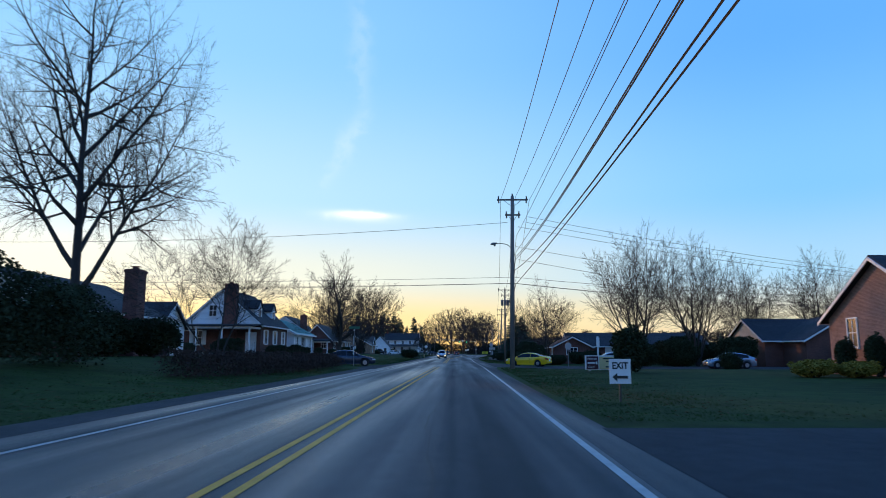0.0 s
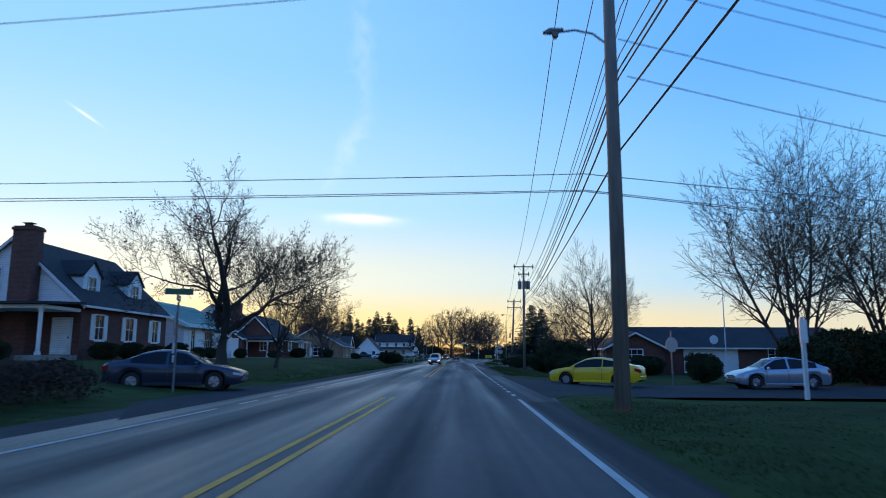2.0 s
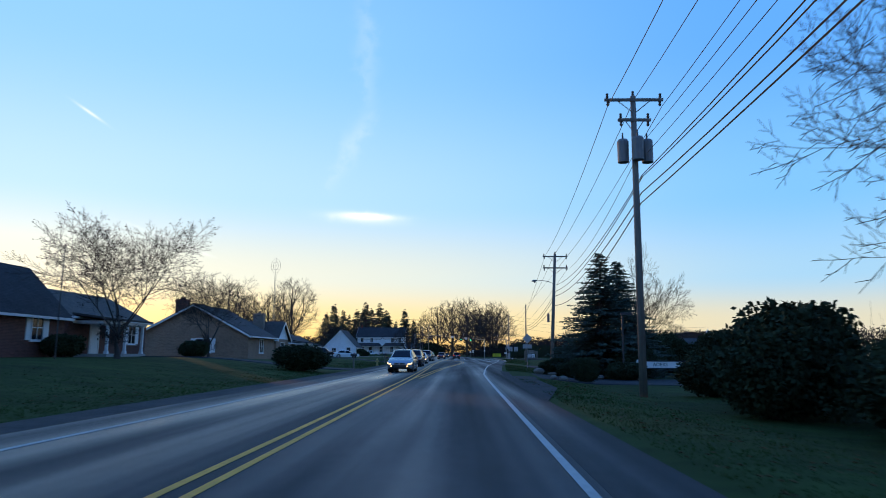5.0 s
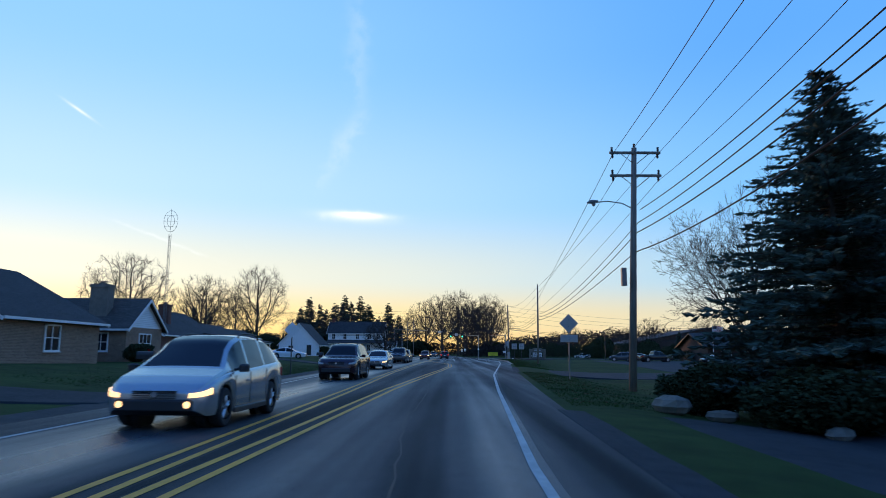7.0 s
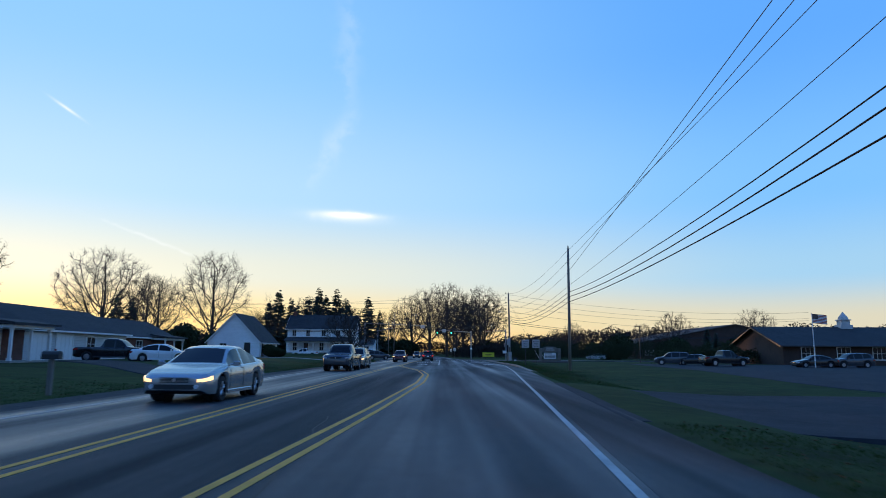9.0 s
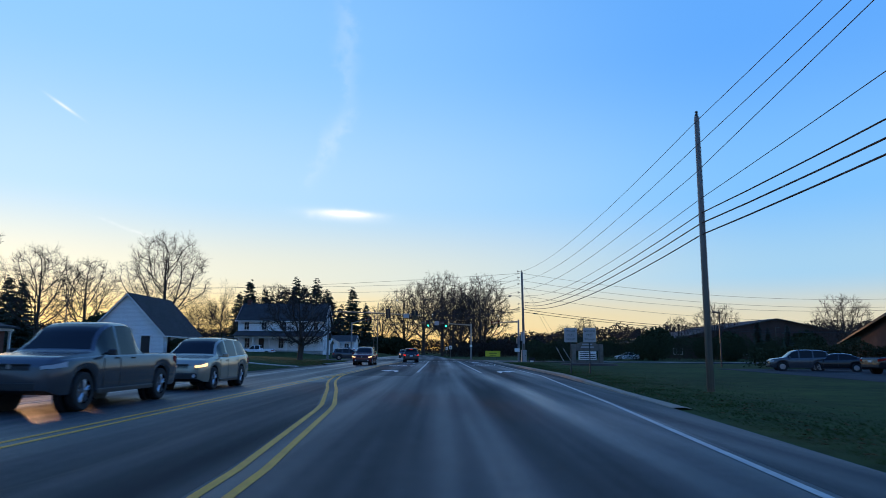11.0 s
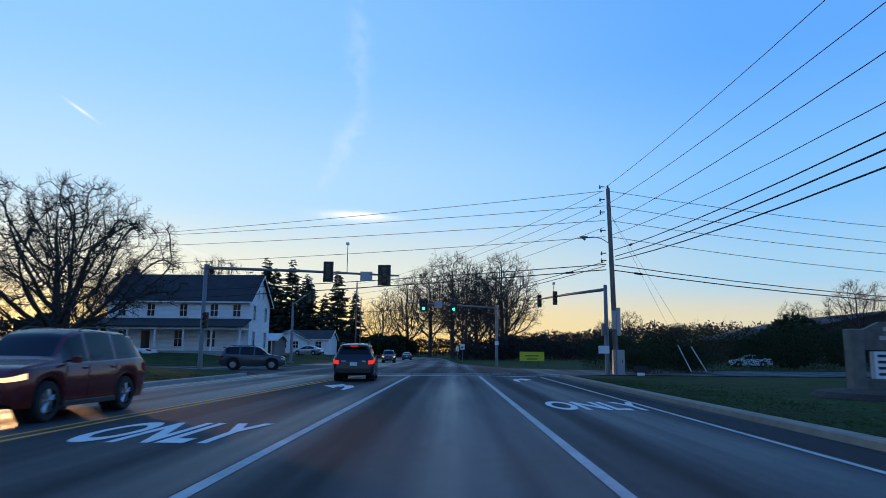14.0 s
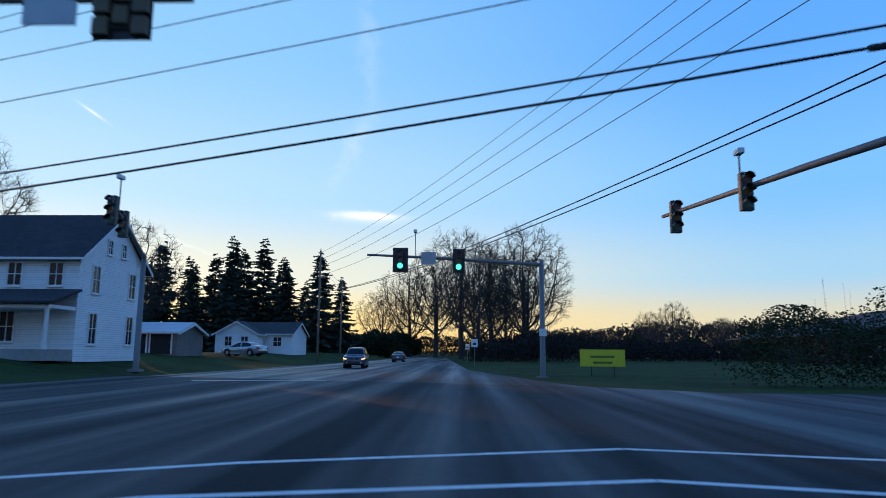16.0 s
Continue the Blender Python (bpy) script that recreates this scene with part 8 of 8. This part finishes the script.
# lattice mast with a round aerial
t = thing("antenna_mast", "slim lattice mast with a round aerial", "antenna", (-27.9, 197.6, 0.5))
g = Geo()
for k in range(3):
    a = 2.094 * k
    g.tube([(0.17 * math.cos(a), 0.17 * math.sin(a), 0), (0.13 * math.cos(a), 0.13 * math.sin(a), 13.0)], 0.018, 4)
for i in range(36):
    z = i * 0.36
    for k in range(3):
        a, b = 2.094 * k, 2.094 * (k + 1)
        g.tube([(0.16 * math.cos(a), 0.16 * math.sin(a), z), (0.16 * math.cos(b), 0.16 * math.sin(b), z + 0.36)], 0.01, 3, cap=False)
part("lattice", g, STEEL, t)
g = Geo()
for r in (0.75, 0.4):
    g.tube([(r * math.cos(6.2832 * k / 20), 0, 14.4 + 1.15 * r / 0.75 * math.sin(6.2832 * k / 20)) for k in range(21)], 0.018, 4, cap=False)
g.tube([(0, 0, 13), (0, 0, 15.7)], 0.02, 5)
for z in (13.8, 14.4, 15.0):
    g.tube([(-0.7, 0, z), (0.7, 0, z)], 0.012, 4)
part("aerial", g, STEEL, t, "round loop aerial")
# flag of stripes
t = thing("flagpole", "white flagpole with a small striped flag", "flagpole", (44.0, 238.0, -0.3))
part("pole", Geo().tube([(0, 0, -0.2), (0, 0, 6.3)], [0.06, 0.035], 8), SIGN_WHITE, t)
rows = 13
for k in range(rows):
    pts = []
    for i in range(9):
        u = i / 8 * 1.7
        pts.append((u, 0.10 * math.sin(u * 4), 6.2 - 0.08 * k - 0.10 * u))
    g = Geo()
    for i in range(8):
        a, b = Vector(pts[i]), Vector(pts[i + 1])
        d = Vector((0, 0, -0.08))
        g.add([a, b, b + d, a + d], [(0, 1, 2, 3)])
    part("stripe", g, RED_LENS if k % 2 == 0 else SIGN_WHITE, t)
g = Geo()
for i in range(3):
    u = i / 3 * 0.7
    u2 = (i + 1) / 3 * 0.7
    for yy in (-0.012, 0.012):
        g.add([(u, 0.1 * math.sin(u * 4) + yy, 6.21 - 0.1 * u), (u2, 0.1 * math.sin(u2 * 4) + yy, 6.21 - 0.1 * u2), (u2, 0.1 * math.sin(u2 * 4) + yy, 5.65 - 0.1 * u2), (u, 0.1 * math.sin(u * 4) + yy, 5.65 - 0.1 * u)], [(0, 1, 2, 3)])
part("canton", g, NAVY, t, "dark blue corner field")


def lot_lamp(label, x, y, zb, h, rz):
    t = thing("lot_lamp", label, "lamp post", (x, y, zb), rz)
    part("pole", Geo().box(-0.06, 0.06, -0.06, 0.06, -0.2, h), STEEL_DARK, t)
    part("lamp_head", Geo().box(-0.1, 0.75, -0.14, 0.14, h - 0.05, h + 0.12, c=0.03), STEEL_DARK, t, "flat dark lamp head")


lot_lamp("square dark lamp post by the business sign", 13.1, 141.5, -0.5, 4.7, 0)
lot_lamp("slim lamp post on the school lawn", 33.4, 268.0, 0.0, 5.6, 180)
lot_lamp("slim lamp post on a far lot", 70.0, 330.0, 0.0, 6.5, 0)
# rocks at the edge of the planted bed
rng = random.Random(4)
for x, y, s in ((7.35, 144.6, 0.46), (8.3, 143.8, 0.3), (7.05, 133.9, 0.26), (7.6, 133.7, 0.3), (9.8, 141.6, 0.3), (11.4, 141.2, 0.34)):
    g = Geo()
    n, m = 9, 5
    v = []
    for j in range(m):
        ph = math.pi * (j + 0.5) / m - math.pi / 2
        for i in range(n):
            a = 6.2832 * i / n
            k = 1 + 0.22 * noise.noise((math.cos(a) * 1.3 + x, math.sin(a) * 1.3 + y, ph))
            v.append((s * 1.3 * k * math.cos(ph) * math.cos(a), s * 0.8 * k * math.cos(ph) * math.sin(a), s * 0.55 * (k * math.sin(ph) + 0.7)))
    f = [(j * n + i, j * n + (i + 1) % n, (j + 1) * n + (i + 1) % n, (j + 1) * n + i) for j in range(m - 1) for i in range(n)]
    f += [tuple(range(n - 1, -1, -1)), tuple(range((m - 1) * n, m * n))]
    g.add(v, f)
    solid("boulder", g, STONE, "pale rounded boulder at the edge of a planted bed", "rock", (x, y, ground_z(x, y)), x * 40, group="boulders")


# ---------------------------------------------------------------- thickets, far woods, verge grass
def thicket(name, label, line, depth, count, leaf, material, seed, ragged=0.35, twigs=0):
    """A continuous uneven mass of small leaves along a line of (x, y, height)."""
    rng = random.Random(seed)
    v, f = [], []
    lens = [math.hypot(b[0] - a[0], b[1] - a[1]) for a, b in zip(line, line[1:])]
    total = sum(lens)

    def spot(s):
        for (a, b), ln in zip(zip(line, line[1:]), lens):
            if s <= ln:
                return [p + (q - p) * s / ln for p, q in zip(a, b)] + [(b[0] - a[0]) / ln, (b[1] - a[1]) / ln]
            s -= ln
        return [*line[-1], 1, 0]

    def put(p, q, r, t):
        k = len(v)
        v.extend((p, q, r, t))
        f.append((k, k + 1, k + 2, k + 3))

    for i in range(count):
        s = rng.random() * total
        x, y, h, dx, dy = spot(s)
        o = max(-1.2, min(1.2, rng.gauss(0, 0.5))) * depth / 2
        x, y = x - dy * o, y + dx * o
        top = h * (1 - ragged + ragged * (0.9 + 1.3 * noise.noise((s * 0.9 / max(h, 1), seed, o * 0.3)) + 0.6 * noise.noise((s * 2.7 / max(h, 1), seed, 5)))) * math.sqrt(max(0.15, 1 - (1.3 * o / depth) ** 2))
        z = top * rng.random() ** 0.6
        c = Vector((x, y, ground_z(x, y) + z))
        a = Vector((rng.gauss(0, 1), rng.gauss(0, 1), rng.gauss(0, 1))).normalized() * leaf * rng.uniform(0.5, 1.2)
        b = a.cross(Vector((rng.gauss(0, 1), rng.gauss(0, 1), rng.gauss(0, 1)))).normalized() * leaf * 0.55
        put(c - a, c + b, c + a, c - b)
    for i in range(twigs):
        x, y, h, dx, dy = spot(rng.random() * total)
        o = rng.uniform(-0.5, 0.5) * depth
        p = Vector((x - dy * o, y + dx * o, ground_z(x, y)))
        q = p + Vector((rng.gauss(0, 0.12) * h, rng.gauss(0, 0.12) * h, h * rng.uniform(0.8, 1.5)))
        w = Vector((dx, dy, 0)) * max(0.012, leaf * 0.06)
        put(p - w, p + w, q + w * 0.3, q - w * 0.3)
    ob = new(name, mesh_of(name, v, f, material))
    return tagged(ob, label, "thicket", kind="stuff")


thicket("thicket", "dark uncut shrubs beyond the crossing", [(17.5, 312.5, 2.4), (21, 313, 3.4), (30, 314, 4.0), (44, 316, 4.4), (70, 318, 4.0)], 5.0, 70000, 0.085, SHRUB, 1, twigs=100)
thicket("thicket", "dark shrubs behind the school sign", [(17.6, 296.5, 1.6), (20, 298.5, 2.6), (24, 300.5, 1.8)], 3.0, 12000, 0.08, SHRUB, 2, twigs=20)
thicket("thicket", "brown bare undergrowth below roadside trees", [(7.5, 398, 2.5), (12, 402, 4.4), (24, 410, 4.6), (38, 420, 4.0), (60, 430, 3.6), (76, 428, 4.0)], 8.0, 30000, 0.25, WOODS, 3, twigs=75)
thicket("thicket", "brown bare undergrowth beside the far road", [(-12, 470, 2.5), (-30, 500, 5.0), (-60, 500, 5.0)], 8.0, 6000, 0.45, WOODS, 4, twigs=75)
thicket("thicket", "brown bare woods where the road bends away", [(-40, 545, 6), (-16, 540, 7), (10, 535, 7), (44, 530, 7)], 10.0, 9000, 0.5, WOODS, 12, twigs=700)
thicket("far_woods", "far dark wooded ridge along the horizon", [(44, 640, 11), (120, 660, 17), (260, 640, 20), (420, 560, 20), (560, 420, 17)], 40.0, 50000, 0.9, WOODS, 5, ragged=0.25)
thicket("far_woods", "far dark woods behind the houses", [(-30, 640, 8), (-140, 600, 12), (-220, 420, 12), (-240, 200, 12), (-220, 20, 12)], 40.0, 40000, 0.9, WOODS, 6, ragged=0.25)
thicket("thicket", "dark mixed shrubs behind the hall's lot", [(34, 262, 1.8), (46, 266, 2.6), (53, 266, 2.6)], 3.0, 8000, 0.14, SHRUB, 7, twigs=25)
thicket("thicket", "dark mixed shrubs along the business lot", [(20, 166, 1.6), (30, 172, 2.8), (46, 176, 3.4), (70, 178, 3.4)], 4.0, 16000, 0.15, SHRUB, 8, twigs=50)
thicket("thicket", "dark mixed shrubs behind the low house", [(11.5, 99, 1.6), (12.0, 106, 2.0), (11.2, 112, 2.2), (12.5, 117, 2.4)], 2.6, 14000, 0.10, SHRUB, 9, twigs=50)
thicket("thicket", "brown bare hedge along the road before the houses", [(-11.2, 27, 1.15), (-9.9, 37, 1.1), (-9.7, 44, 1.05), (-9.8, 55.5, 0.95)], 1.7, 16000, 0.07, HEDGE, 10, ragged=0.2, twigs=900)
thicket("thicket", "dark evergreen mass beside the side street", [(24.5, 86, 2.6), (29, 87, 3.0), (36, 88, 3.0)], 3.5, 14000, 0.13, SHRUB, 11, twigs=37)

thicket("thicket", "tall dark evergreens at the edge of a lawn", [(-17.5, 21.5, 3.2), (-15.6, 25, 3.6), (-16.6, 30, 3.3)], 3.0, 16000, 0.09, SHRUB, 13)


def verge(name, label, seed, count, place, height, material):
    rng = random.Random(seed)
    v, f = [], []
    for i in range(count):
        x, y = place(rng)
        z = ground_z(x, y) - 0.02
        clump = 0.55 + 0.9 * noise.noise((x * 0.6, y * 0.6, seed))
        h = height * rng.uniform(0.5, 1.2) * max(0.35, clump)
        a = rng.random() * 6.283
        w = 0.009 + 0.006 * rng.random()
        l = h * rng.uniform(0.1, 0.7)
        b = rng.random() * 6.283
        k = len(v)
        v += [(x - w * math.cos(a), y - w * math.sin(a), z), (x + w * math.cos(a), y + w * math.sin(a), z), (x + l * math.cos(b), y + l * math.sin(b), z + h)]
        f.append((k, k + 1, k + 2))
    tagged(new(name, mesh_of(name, v, f, material)), label, "grass", kind="stuff")


DRIVES_R = ((-40, 13), (57, 82), (130, 144.5), (175, 193), (284, 312))
DRIVES_L = ((50, 68), (139, 149), (189, 197), (284, 318))


def right_verge(rng):
    while True:
        y = rng.uniform(8, 290)
        if not any(a < y < b for a, b in DRIVES_R):
            return lerp_table(PAVE_R, y) + 0.35 + abs(rng.gauss(0, 2.6)), y


def left_verge(rng):
    while True:
        y = rng.uniform(10, 290)
        if not any(a < y < b for a, b in DRIVES_L):
            return lerp_table(PAVE_L, y) - 1.15 - abs(rng.gauss(0, 3.2)), y


verge("grass_tufts", "short uneven grass along the verge", 31, 90000, right_verge, 0.07, BLADE)
verge("grass_tufts", "short uneven grass along the verge", 32, 90000, left_verge, 0.07, BLADE)
rng = random.Random(33)
v, f = [], []
for i in range(5000):
    x, y = (right_verge if i % 2 else left_verge)(rng)
    s = rng.uniform(0.03, 0.06)
    a = rng.random() * 6.283
    z = ground_z(x, y) + 0.03
    c, d = s * math.cos(a), s * math.sin(a)
    k = len(v)
    v += [(x - c, y - d, z), (x + d * 0.6, y - c * 0.6, z + 0.02), (x + c, y + d, z + 0.005), (x - d * 0.6, y + c * 0.6, z + 0.025)]
    f.append((k, k + 1, k + 2, k + 3))
tagged(new("fallen_leaves", mesh_of("fallen_leaves", v, f, LEAF_DEAD)), "scattered dry leaves on the grass", "leaves", kind="stuff")
